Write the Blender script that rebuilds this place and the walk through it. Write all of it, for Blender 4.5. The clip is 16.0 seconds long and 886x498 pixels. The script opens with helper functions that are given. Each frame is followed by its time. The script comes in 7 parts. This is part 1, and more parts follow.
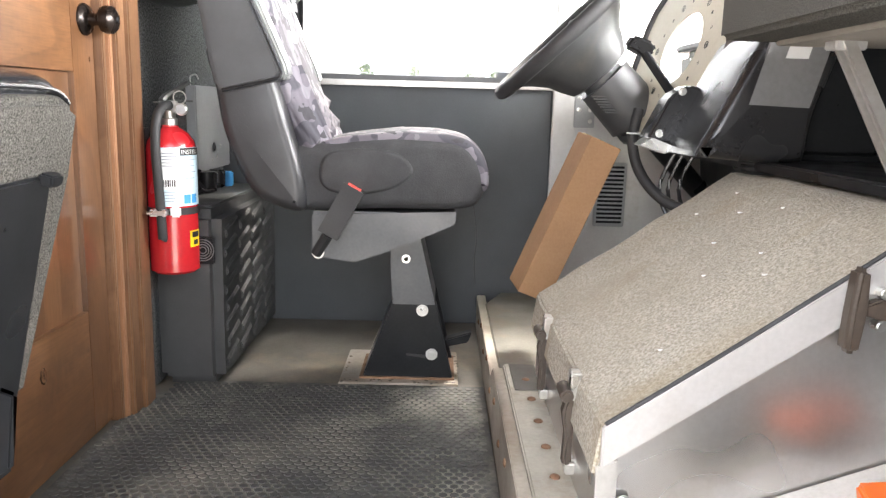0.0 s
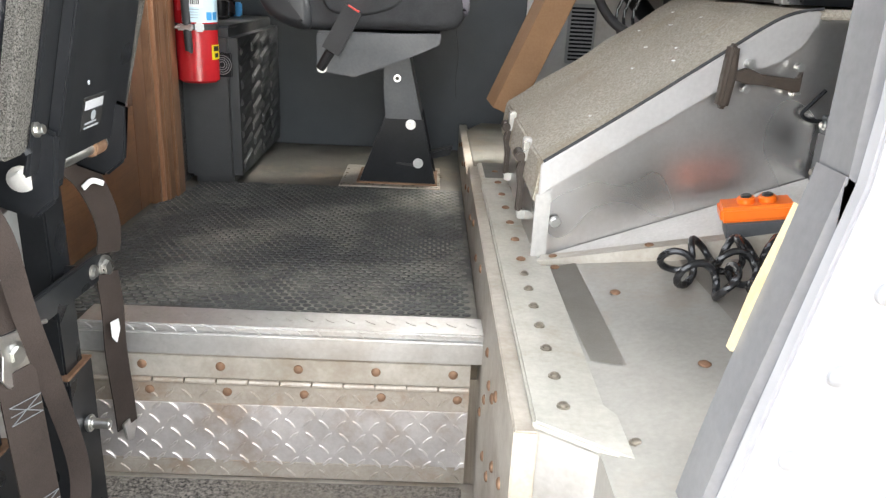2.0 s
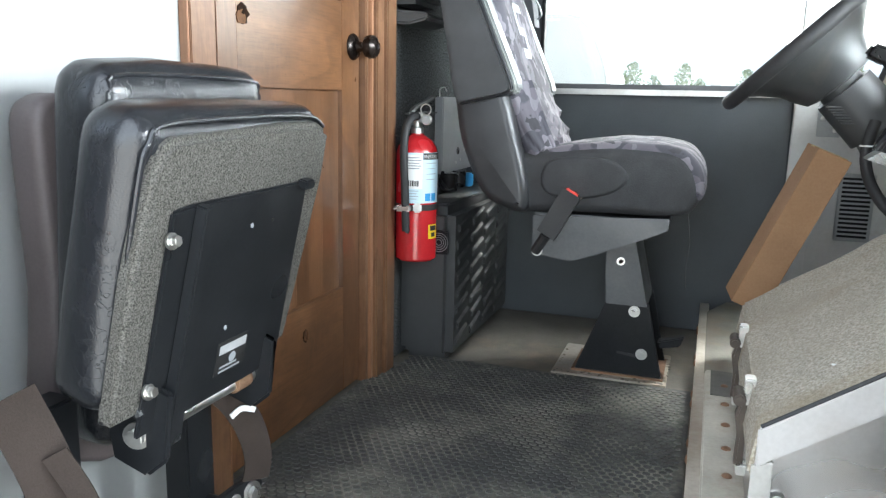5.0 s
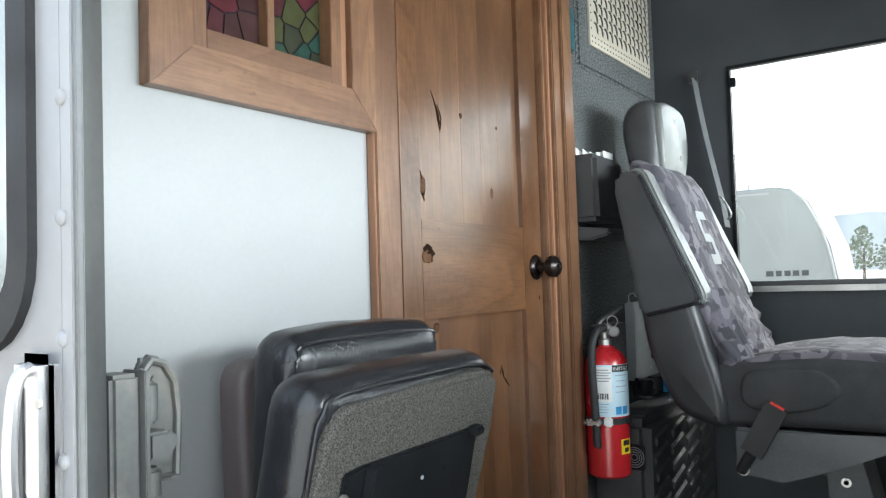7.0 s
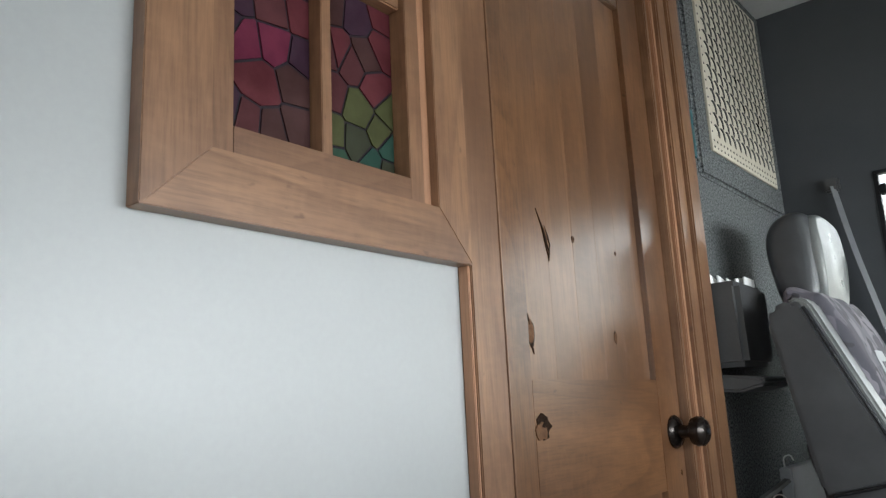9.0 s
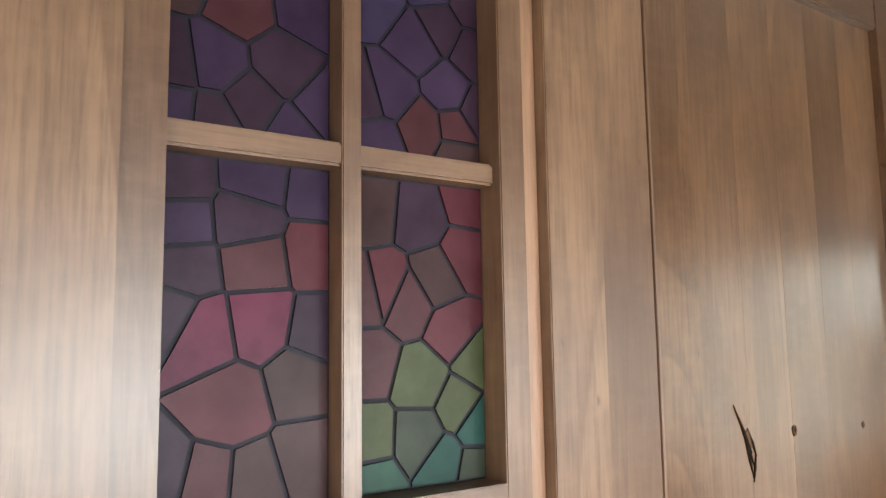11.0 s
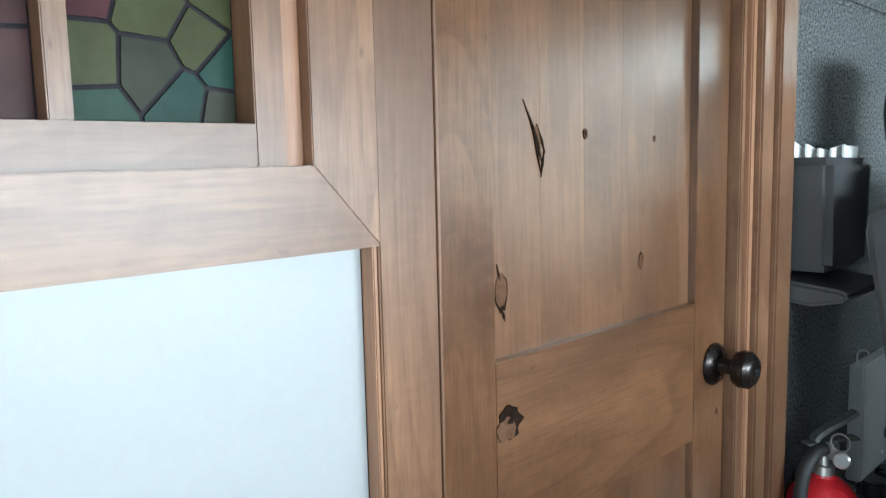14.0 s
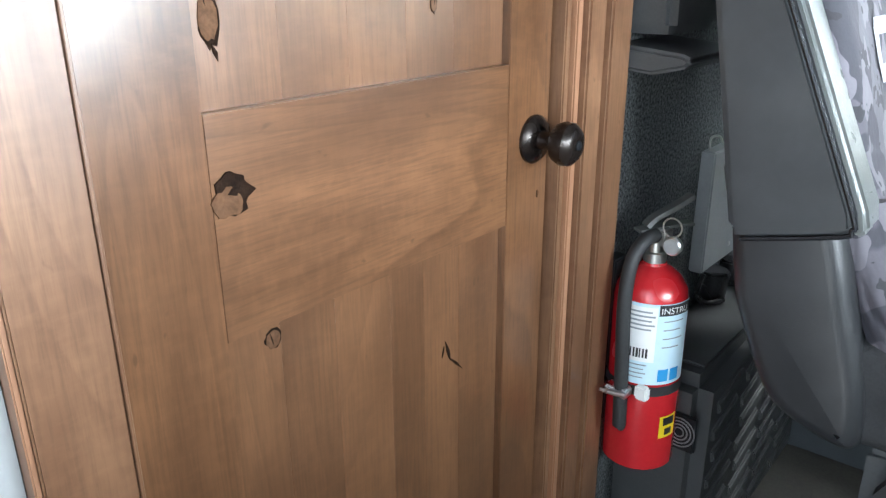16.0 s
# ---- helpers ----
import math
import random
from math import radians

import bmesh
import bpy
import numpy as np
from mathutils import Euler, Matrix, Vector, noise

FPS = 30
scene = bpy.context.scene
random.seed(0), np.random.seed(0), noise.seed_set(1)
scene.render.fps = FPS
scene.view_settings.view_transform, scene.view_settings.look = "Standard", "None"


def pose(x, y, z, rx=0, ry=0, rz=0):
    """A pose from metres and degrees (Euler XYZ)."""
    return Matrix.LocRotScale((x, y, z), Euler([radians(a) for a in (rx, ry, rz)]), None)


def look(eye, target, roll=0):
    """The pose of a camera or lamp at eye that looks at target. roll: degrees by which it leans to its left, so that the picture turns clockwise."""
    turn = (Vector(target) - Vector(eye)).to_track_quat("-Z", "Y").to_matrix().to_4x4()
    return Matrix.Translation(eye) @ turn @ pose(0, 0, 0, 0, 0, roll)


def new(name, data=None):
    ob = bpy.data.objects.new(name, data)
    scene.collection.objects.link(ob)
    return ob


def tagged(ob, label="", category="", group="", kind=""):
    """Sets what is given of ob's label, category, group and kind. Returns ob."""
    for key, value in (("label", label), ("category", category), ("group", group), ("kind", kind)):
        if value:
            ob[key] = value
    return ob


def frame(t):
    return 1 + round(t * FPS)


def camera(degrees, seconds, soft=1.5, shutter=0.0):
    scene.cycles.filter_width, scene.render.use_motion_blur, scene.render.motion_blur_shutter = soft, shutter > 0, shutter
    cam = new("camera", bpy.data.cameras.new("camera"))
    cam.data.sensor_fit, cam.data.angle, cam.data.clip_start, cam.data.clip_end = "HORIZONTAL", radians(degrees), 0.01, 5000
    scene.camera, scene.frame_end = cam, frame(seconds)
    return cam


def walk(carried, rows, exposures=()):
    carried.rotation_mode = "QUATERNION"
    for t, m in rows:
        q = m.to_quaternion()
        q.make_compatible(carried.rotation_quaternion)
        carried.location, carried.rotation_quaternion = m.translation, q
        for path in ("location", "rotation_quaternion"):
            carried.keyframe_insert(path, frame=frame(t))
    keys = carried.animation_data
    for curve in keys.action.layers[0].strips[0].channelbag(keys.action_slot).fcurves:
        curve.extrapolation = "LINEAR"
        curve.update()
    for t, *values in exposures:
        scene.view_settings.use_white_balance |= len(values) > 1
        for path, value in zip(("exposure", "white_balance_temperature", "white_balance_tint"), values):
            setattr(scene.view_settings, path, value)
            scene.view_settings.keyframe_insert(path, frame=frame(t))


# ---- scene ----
from mathutils.bvhtree import BVHTree
cam = camera(60.4, 16.0, soft=1.3)
PATH = [
    (0, (-0.005, -0.002, 1.398), (0.003, 1.963, 1.027), 1.5),
    (0.5, (-0.039, -0.074, 1.368), (0.1, 1.862, 0.886), 1.6),
    (1, (-0.038, -0.129, 1.358), (0.177, 1.782, 0.809), 2.4),
    (1.5, (-0.017, -0.256, 1.328), (0.176, 1.642, 0.726), 3.0),
    (2, (0.011, -0.378, 1.301), (0.059, 1.505, 0.628), 2.9),
    (2.5, (0.036, -0.408, 1.29), (-0.028, 1.462, 0.583), 2.8),
    (3, (0.054, -0.358, 1.298), (-0.117, 1.512, 0.609), 2.9),
    (3.5, (0.06, -0.269, 1.322), (-0.211, 1.615, 0.708), 2.9),
    (3.7, (0.056, -0.243, 1.346), (-0.247, 1.645, 0.762), 3.0),
    (5.8, (0.157, -0.13, 1.463), (-0.737, 1.644, 1.238), -0.4),
    (6, (0.162, -0.14, 1.474), (-0.788, 1.611, 1.299), -0.7),
    (6.5, (0.168, -0.151, 1.494), (-0.898, 1.54, 1.45), -1.4),
    (7, (0.177, -0.14, 1.52), (-0.962, 1.502, 1.602), -1.8),
    (7.5, (0.169, -0.121, 1.545), (-1.002, 1.49, 1.738), -2.1),
    (8, (0.08, -0.058, 1.563), (-1.095, 1.535, 1.848), -2.6),
    (8.5, (-0.028, 0.016, 1.59), (-1.226, 1.575, 1.956), -2.9),
    (9, (-0.092, 0.13, 1.601), (-1.336, 1.638, 2.021), -2.8),
    (9.5, (-0.158, 0.293, 1.637), (-1.529, 1.677, 2.094), -1.8),
    (10, (-0.185, 0.399, 1.818), (-1.789, 1.541, 2.171), -0.5),
    (10.2, (-0.196, 0.406, 1.887), (-1.849, 1.498, 2.159), -0.5),
    (12.5, (-0.245, 0.432, 2.026), (-1.812, 1.664, 2.188), 0.2),
    (13, (-0.249, 0.43, 1.96), (-1.814, 1.675, 1.986), 0.0),
    (13.5, (-0.229, 0.449, 1.904), (-1.756, 1.737, 1.802), -0.4),
    (14, (-0.197, 0.505, 1.851), (-1.631, 1.879, 1.618), -1.3),
    (14.5, (-0.179, 0.549, 1.81), (-1.503, 1.999, 1.43), -1.7),
    (15, (-0.173, 0.593, 1.778), (-1.402, 2.089, 1.277), -1.9),
    (15.5, (-0.139, 0.628, 1.781), (-1.352, 2.08, 1.133), -0.7),
    (16, (-0.19, 0.735, 1.748), (-1.391, 2.177, 1.057), -0.3),
]
walk(cam, [(t, look(eye, target, roll)) for t, eye, target, roll in PATH],
     [(0.0, 4.9, 6900, 14), (1.0, 4.95, 6900, 13), (1.5, 4.76, 6900, 12), (2.0, 4.52, 6700, 10), (3.0, 4.28, 6500, 9), (3.5, 4.42, 6500, 8), (6.0, 3.92, 6000, 5), (7.0, 3.42, 6200, 5), (8.0, 3.2, 6000, 2), (9.0, 2.95, 6400, 7), (9.5, 3.05, 6700, 10), (10.0, 3.1, 6900, 12), (12.5, 4.35, 5000, -12), (13.0, 3.9, 5200, -12), (13.5, 3.65, 5400, -8), (14.0, 3.45, 5700, 0), (14.5, 3.38, 6700, 11), (15.5, 3.75, 7000, 16), (16.0, 4.05, 5900, 5)])

# ---- light ----
world = bpy.data.worlds.new("sky")
scene.world = world
world.use_nodes = True
_wn = world.node_tree.nodes
_sky = _wn.new("ShaderNodeTexSky")
_sky.sky_type, _sky.sun_disc = "NISHITA", False
_sky.sun_elevation, _sky.sun_rotation = radians(55), radians(20)
_sky.dust_density, _sky.air_density = 4.0, 1.0
_wn["Background"].inputs["Strength"].default_value = 0.06
_haze = _wn.new("ShaderNodeHueSaturation")
_haze.inputs["Saturation"].default_value = 0.45
world.node_tree.links.new(_sky.outputs[0], _haze.inputs["Color"])
world.node_tree.links.new(_haze.outputs[0], _wn["Background"].inputs["Color"])
SUN = bpy.data.lights.new("sun", "SUN")
SUN.energy, SUN.angle, SUN.color = 0.3, radians(15), (1.0, 0.96, 0.9)
_sun = new("sun", SUN)
_sun.matrix_world = look((5, 13, 20), (0, 0, 0))
PANE_LIGHT = bpy.data.lights.new("windscreen_sky", "AREA")
PANE_LIGHT.shape, PANE_LIGHT.size, PANE_LIGHT.size_y, PANE_LIGHT.energy = "RECTANGLE", 1.8, 0.44, 5.5
PANE_LIGHT.spread = radians(125)
PANE_LIGHT.color = (0.93, 0.97, 1.0)
_pane = new("windscreen_sky", PANE_LIGHT)
_pane.matrix_world = look((1.285, 1.325, 1.775), (0.0, 1.45, 0.95))

ENTRY_LIGHT = bpy.data.lights.new("entry_sky", "AREA")
ENTRY_LIGHT.shape, ENTRY_LIGHT.size, ENTRY_LIGHT.size_y, ENTRY_LIGHT.energy = "RECTANGLE", 0.66, 1.5, 0.5
ENTRY_LIGHT.color = (0.95, 0.98, 1.0)
_entry = new("entry_sky", ENTRY_LIGHT)
_entry.matrix_world = look((-0.08, 0.14, 1.45), (-0.08, 1.14, 1.45))

# ---- helpers of the scene ----
BASE = {}


def thing(name, base, label, category, group="", kind=""):
    ob = new(name)
    ob.location = base
    BASE[ob] = Vector(base)
    return tagged(ob, label, category, group, kind)


def part(name, bm, material, parent=None, label="", smooth=True):
    """Links a bmesh in world coordinates as one mesh object, under parent if there is one."""
    me = bpy.data.meshes.new(name)
    base = BASE.get(parent, Vector((0, 0, 0)))
    if parent is not None:
        bmesh.ops.translate(bm, vec=-base, verts=bm.verts)
    bmesh.ops.recalc_face_normals(bm, faces=bm.faces)
    bm.to_mesh(me)
    bm.free()
    if smooth:
        me.shade_smooth()
        me.set_sharp_from_angle(angle=radians(35))
    me.materials.append(material)
    ob = new(name, me)
    if parent is not None:
        ob.parent = parent
        BASE[ob] = base
    if label:
        ob["label"] = label
    return ob


def share(name, mesh, parent, m):
    """One more object on a mesh that exists, as a child at the world pose m."""
    ob = new(name, mesh)
    ob.parent = parent
    ob.matrix_basis = Matrix.Translation(-BASE.get(parent, Vector((0, 0, 0)))) @ m
    return ob


def mesh_of(name, bm, material):
    me = bpy.data.meshes.new(name)
    bmesh.ops.recalc_face_normals(bm, faces=bm.faces)
    bm.to_mesh(me)
    bm.free()
    me.shade_smooth()
    me.set_sharp_from_angle(angle=radians(35))
    me.materials.append(material)
    return me


def bevelled(bm, width, segments=2, angle=30):
    if width > 0:
        edges = [e for e in bm.edges if len(e.link_faces) == 2 and e.calc_face_angle(0) > radians(angle)]
        bmesh.ops.bevel(bm, geom=edges, offset=width, segments=segments, affect="EDGES", clamp_overlap=True)
    return bm


def box(x0, x1, y0, y1, z0, z1, bevel=0.0, segments=2, bm=None):
    b = bmesh.new()
    vs = [b.verts.new((x, y, z)) for x in (x0, x1) for y in (y0, y1) for z in (z0, z1)]
    for f in ((0, 1, 3, 2), (4, 6, 7, 5), (0, 4, 5, 1), (2, 3, 7, 6), (0, 2, 6, 4), (1, 5, 7, 3)):
        b.faces.new([vs[i] for i in f])
    bmesh.ops.recalc_face_normals(b, faces=b.faces)
    bevelled(b, bevel, segments)
    return merged(bm, b)


def merged(bm, b):
    if bm is None:
        return b
    me = bpy.data.meshes.new("tmp")
    b.to_mesh(me)
    b.free()
    bm.from_mesh(me)
    bpy.data.meshes.remove(me)
    return bm


def prism(points, axis, lo, hi, bevel=0.0, segments=2, bm=None):
    """A flat outline pushed along an axis: x takes (y, z) points, y takes (x, z), z takes (x, y)."""
    put = {"x": lambda p, d: (d, p[0], p[1]), "y": lambda p, d: (p[0], d, p[1]), "z": lambda p, d: (p[0], p[1], d)}[axis]
    b = bmesh.new()
    low = [b.verts.new(put(p, lo)) for p in points]
    high = [b.verts.new(put(p, hi)) for p in points]
    n = len(points)
    b.faces.new(low)
    b.faces.new(high[::-1])
    for i in range(n):
        b.faces.new((low[i], high[i], high[(i + 1) % n], low[(i + 1) % n]))
    bmesh.ops.recalc_face_normals(b, faces=b.faces)
    bevelled(b, bevel, segments)
    return merged(bm, b)


def rod(p0, p1, r0, r1=None, n=16, bevel=0.0, bm=None):
    """A round bar from p0 to p1."""
    p0, p1 = Vector(p0), Vector(p1)
    b = bmesh.new()
    bmesh.ops.create_cone(b, cap_ends=True, segments=n, radius1=r0, radius2=r0 if r1 is None else r1, depth=(p1 - p0).length)
    turn = (p1 - p0).to_track_quat("Z", "Y").to_matrix().to_4x4()
    bevelled(b, bevel, 2, 60)
    bmesh.ops.transform(b, matrix=Matrix.Translation((p0 + p1) / 2) @ turn, verts=b.verts)
    return merged(bm, b)


def lathe(profile, centre, n=24, axis="Z", bm=None):
    """A turned shape: (radius, height) pairs round an axis through centre."""
    b = bmesh.new()
    rings = []
    for r, h in profile:
        rings.append([b.verts.new((max(r, 1e-5) * math.cos(2 * math.pi * i / n), max(r, 1e-5) * math.sin(2 * math.pi * i / n), h)) for i in range(n)])
    for a, c in zip(rings, rings[1:]):
        for i in range(n):
            b.faces.new((a[i], a[(i + 1) % n], c[(i + 1) % n], c[i]))
    b.faces.new(rings[0][::-1])
    b.faces.new(rings[-1])
    turn = {"Z": Matrix.Identity(4), "X": Matrix.Rotation(radians(90), 4, "Y"), "-Y": Matrix.Rotation(radians(90), 4, "X")}[axis]
    bmesh.ops.transform(b, matrix=Matrix.Translation(centre) @ turn, verts=b.verts)
    return merged(bm, b)


def smoothed(points, steps=6):
    """Catmull-Rom points through the given ones."""
    pts = [Vector(p) for p in points]
    out = []
    for i in range(len(pts) - 1):
        a, b, c, d = pts[max(i - 1, 0)], pts[i], pts[i + 1], pts[min(i + 2, len(pts) - 1)]
        for k in range(steps):
            t = k / steps
            out.append(0.5 * (2 * b + (c - a) * t + (2 * a - 5 * b + 4 * c - d) * t * t + (3 * b - a - 3 * c + d) * t ** 3))
    return out + [pts[-1]]


def sweep(points, outline, bm=None, up=(0, 0, 1), closed=False):
    """A closed outline, (side, up) pairs, drawn along a path."""
    b = bmesh.new()
    pts = [Vector(p) for p in points]
    rings = []
    n = len(pts)
    for i, p in enumerate(pts):
        way = (pts[(i + 1) % n] - pts[i - 1]) if closed else (pts[min(i + 1, n - 1)] - pts[max(i - 1, 0)])
        way.normalize()
        side = way.cross(Vector(up))
        if side.length < 1e-4:
            side = Vector((1, 0, 0))
        side.normalize()
        top = side.cross(way)
        rings.append([b.verts.new(p + side * s + top * u) for s, u in outline])
    m = len(outline)
    pairs = list(zip(rings, rings[1:])) + ([(rings[-1], rings[0])] if closed else [])
    for a, c in pairs:
        for i in range(m):
            b.faces.new((a[i], a[(i + 1) % m], c[(i + 1) % m], c[i]))
    if not closed:
        b.faces.new(rings[0][::-1])
        b.faces.new(rings[-1])
    bmesh.ops.recalc_face_normals(b, faces=b.faces)
    return merged(bm, b)


def ring(r, n=10, flat=1.0):
    return [(r * math.cos(2 * math.pi * i / n), r * flat * math.sin(2 * math.pi * i / n)) for i in range(n)]


def cushion(x0, x1, y0, y1, z0, z1, r, puff=0.006, m=None, n=16, bm=None):
    """A padded block: rounded edges and slightly swollen faces. m: a turn about its centre."""
    b = bmesh.new()
    bmesh.ops.create_cube(b, size=2.0)
    bmesh.ops.subdivide_edges(b, edges=b.edges[:], cuts=n, use_grid_fill=True)
    c = Vector(((x0 + x1) / 2, (y0 + y1) / 2, (z0 + z1) / 2))
    h = ((x1 - x0) / 2, (y1 - y0) / 2, (z1 - z0) / 2)
    for v in b.verts:
        u = [math.copysign(1 - (1 - abs(a)) ** 1.35, a) for a in v.co]
        q = Vector([u[i] * h[i] for i in range(3)])
        inner = Vector([max(-h[i] + r, min(h[i] - r, q[i])) for i in range(3)])
        d = q - inner
        if d.length > 1e-9:
            q = inner + d.normalized() * r
        for i in range(3):
            j, k = (i + 1) % 3, (i + 2) % 3
            q[i] += puff * u[i] * (1 - u[j] ** 2) * (1 - u[k] ** 2)
        v.co = c + q + 0.0016 * noise.noise_vector((c + q) * 16)
    if m is not None:
        bmesh.ops.transform(b, matrix=Matrix.Translation(c) @ m @ Matrix.Translation(-c), verts=b.verts)
    return merged(bm, b)


def pad(points, axis, lo, hi, r, puff=0.0, steps=5, wave=0.0015, scale=14.0, n=14):
    """A padded slab: a rounded outline pushed along an axis, drawn in at both ends. points as for prism()."""
    put = {"x": lambda p, d: (d, p[0], p[1]), "y": lambda p, d: (p[0], d, p[1])}[axis]
    k = len(points)
    loop = []
    for i in range(k):
        a, b, c, d = (Vector((*points[(i + j) % k], 0)) for j in (-1, 0, 1, 2))
        for e in range(steps):
            t = e / steps
            loop.append(0.5 * (2 * b + (c - a) * t + (2 * a - 5 * b + 4 * c - d) * t * t + (3 * b - a - 3 * c + d) * t ** 3))
    m = len(loop)
    area = sum(loop[i].x * loop[(i + 1) % m].y - loop[(i + 1) % m].x * loop[i].y for i in range(m))
    out = []
    for i in range(m):
        w = (loop[(i + 1) % m] - loop[i - 1]).normalized()
        out.append(Vector((w.y, -w.x, 0)) * (1 if area > 0 else -1))
    b = bmesh.new()
    rings = []
    mid, half = (lo + hi) / 2, (hi - lo) / 2
    stations = [mid - half + r * (1 - math.cos(radians(90) * i / 5)) for i in range(5)]
    stations += [mid - half + r + (2 * half - 2 * r) * i / n for i in range(n + 1)]
    stations += [mid + half - r * (1 - math.cos(radians(90) * i / 5)) for i in range(4, -1, -1)]
    for d in stations:
        edge = max(0.0, abs(d - mid) - (half - r)) / r
        inset = r * (1 - math.sqrt(max(0.0, 1 - edge * edge))) * 0.85
        swell = puff * (1 - ((d - mid) / half) ** 2)
        ring_v = []
        for q, o in zip(loop, out):
            g = Vector(put(q + o * (swell - inset), d))
            ring_v.append(b.verts.new(g + wave * noise.noise_vector(g * scale)))
        rings.append(ring_v)
    for a, c in zip(rings, rings[1:]):
        for i in range(m):
            b.faces.new((a[i], a[(i + 1) % m], c[(i + 1) % m], c[i]))
    b.faces.new(rings[0][::-1])
    b.faces.new(rings[-1])
    bmesh.ops.recalc_face_normals(b, faces=b.faces)
    return b


def lettering(text, size, pose_m, material, parent, name="lettering"):
    cu = bpy.data.curves.new(name, "FONT")
    cu.body, cu.size, cu.extrude, cu.align_x = text, size, 0.0004, "LEFT"
    ob = new(name, cu)
    dg = bpy.context.evaluated_depsgraph_get()
    me = bpy.data.meshes.new_from_object(ob.evaluated_get(dg))
    bpy.data.objects.remove(ob)
    me.materials.clear()
    me.materials.append(material)
    return share(name, me, parent, pose_m)


# ---- materials ----
def nodes_of(name):
    m = bpy.data.materials.new(name)
    m.use_nodes = True
    t = m.node_tree
    return m, t, t.nodes["Principled BSDF"]


def noise_node(t, scale, detail=4.0, rough=0.6, stretch=(1, 1, 1), vec=None):
    if vec is None:
        vec = t.nodes.new("ShaderNodeNewGeometry").outputs["Position"]
    mp = t.nodes.new("ShaderNodeMapping")
    mp.inputs["Scale"].default_value = stretch
    t.links.new(vec, mp.inputs["Vector"])
    n = t.nodes.new("ShaderNodeTexNoise")
    n.inputs["Scale"].default_value, n.inputs["Detail"].default_value, n.inputs["Roughness"].default_value = scale, detail, rough
    t.links.new(mp.outputs[0], n.inputs["Vector"])
    return n.outputs["Fac"]


def ramp(t, fac, *stops):
    r = t.nodes.new("ShaderNodeValToRGB")
    e = r.color_ramp.elements
    while len(e) < len(stops):
        e.new(0.5)
    for i, (p, c) in enumerate(stops):
        e[i].position = p
        e[i].color = (*c, 1) if len(c) == 3 else c
    t.links.new(fac, r.inputs[0])
    return r.outputs[0]


def mixed(t, fac, a, b, mode="MIX"):
    m = t.nodes.new("ShaderNodeMix")
    m.data_type, m.blend_type = "RGBA", mode
    for sock, v in ((m.inputs[0], fac), (m.inputs[6], a), (m.inputs[7], b)):
        if isinstance(v, (int, float)):
            sock.default_value = v
        elif isinstance(v, tuple):
            sock.default_value = (*v, 1)
        else:
            t.links.new(v, sock)
    return m.outputs[2]


def bumped(t, p, height, strength, distance):
    b = t.nodes.new("ShaderNodeBump")
    b.inputs["Strength"].default_value, b.inputs["Distance"].default_value = strength, distance
    t.links.new(height, b.inputs["Height"])
    t.links.new(b.outputs[0], p.inputs["Normal"])


def surface(name, low, high, rough=(0.5, 0.65), metal=0.0, coarse=6.0, fine=90.0, bump=0.15, depth=0.002, stain=None, stain_at=(0.6, 0.75), stretch=(1, 1, 1), coat=0.0, gloss=0.5):
    """A plain paint, plastic, metal or stone: two scales of colour, uneven gloss, fine relief, and stains of their own colour."""
    m, t, p = nodes_of(name)
    big, small = noise_node(t, coarse, 5, 0.6, stretch), noise_node(t, fine, 3, 0.6, stretch)
    colour = mixed(t, 0.35, ramp(t, big, (0.3, low), (0.7, high)), ramp(t, small, (0.3, low), (0.7, high)))
    if stain:
        colour = mixed(t, ramp(t, noise_node(t, coarse * 0.55, 6, 0.7), (stain_at[0], (0, 0, 0)), (stain_at[1], (1, 1, 1))), colour, stain)
    t.links.new(colour, p.inputs["Base Color"])
    spread = t.nodes.new("ShaderNodeMapRange")
    spread.inputs["From Min"].default_value, spread.inputs["From Max"].default_value = 0.25, 0.75
    spread.inputs["To Min"].default_value, spread.inputs["To Max"].default_value = rough
    t.links.new(noise_node(t, coarse * 1.4, 1.0, 0.4, stretch), spread.inputs["Value"])
    t.links.new(spread.outputs[0], p.inputs["Roughness"])
    p.inputs["Metallic"].default_value = metal
    p.inputs["Specular IOR Level"].default_value = gloss
    p.inputs["Coat Weight"].default_value, p.inputs["Coat Roughness"].default_value = coat, 0.2
    if bump:
        bumped(t, p, small, bump, depth)
    return m


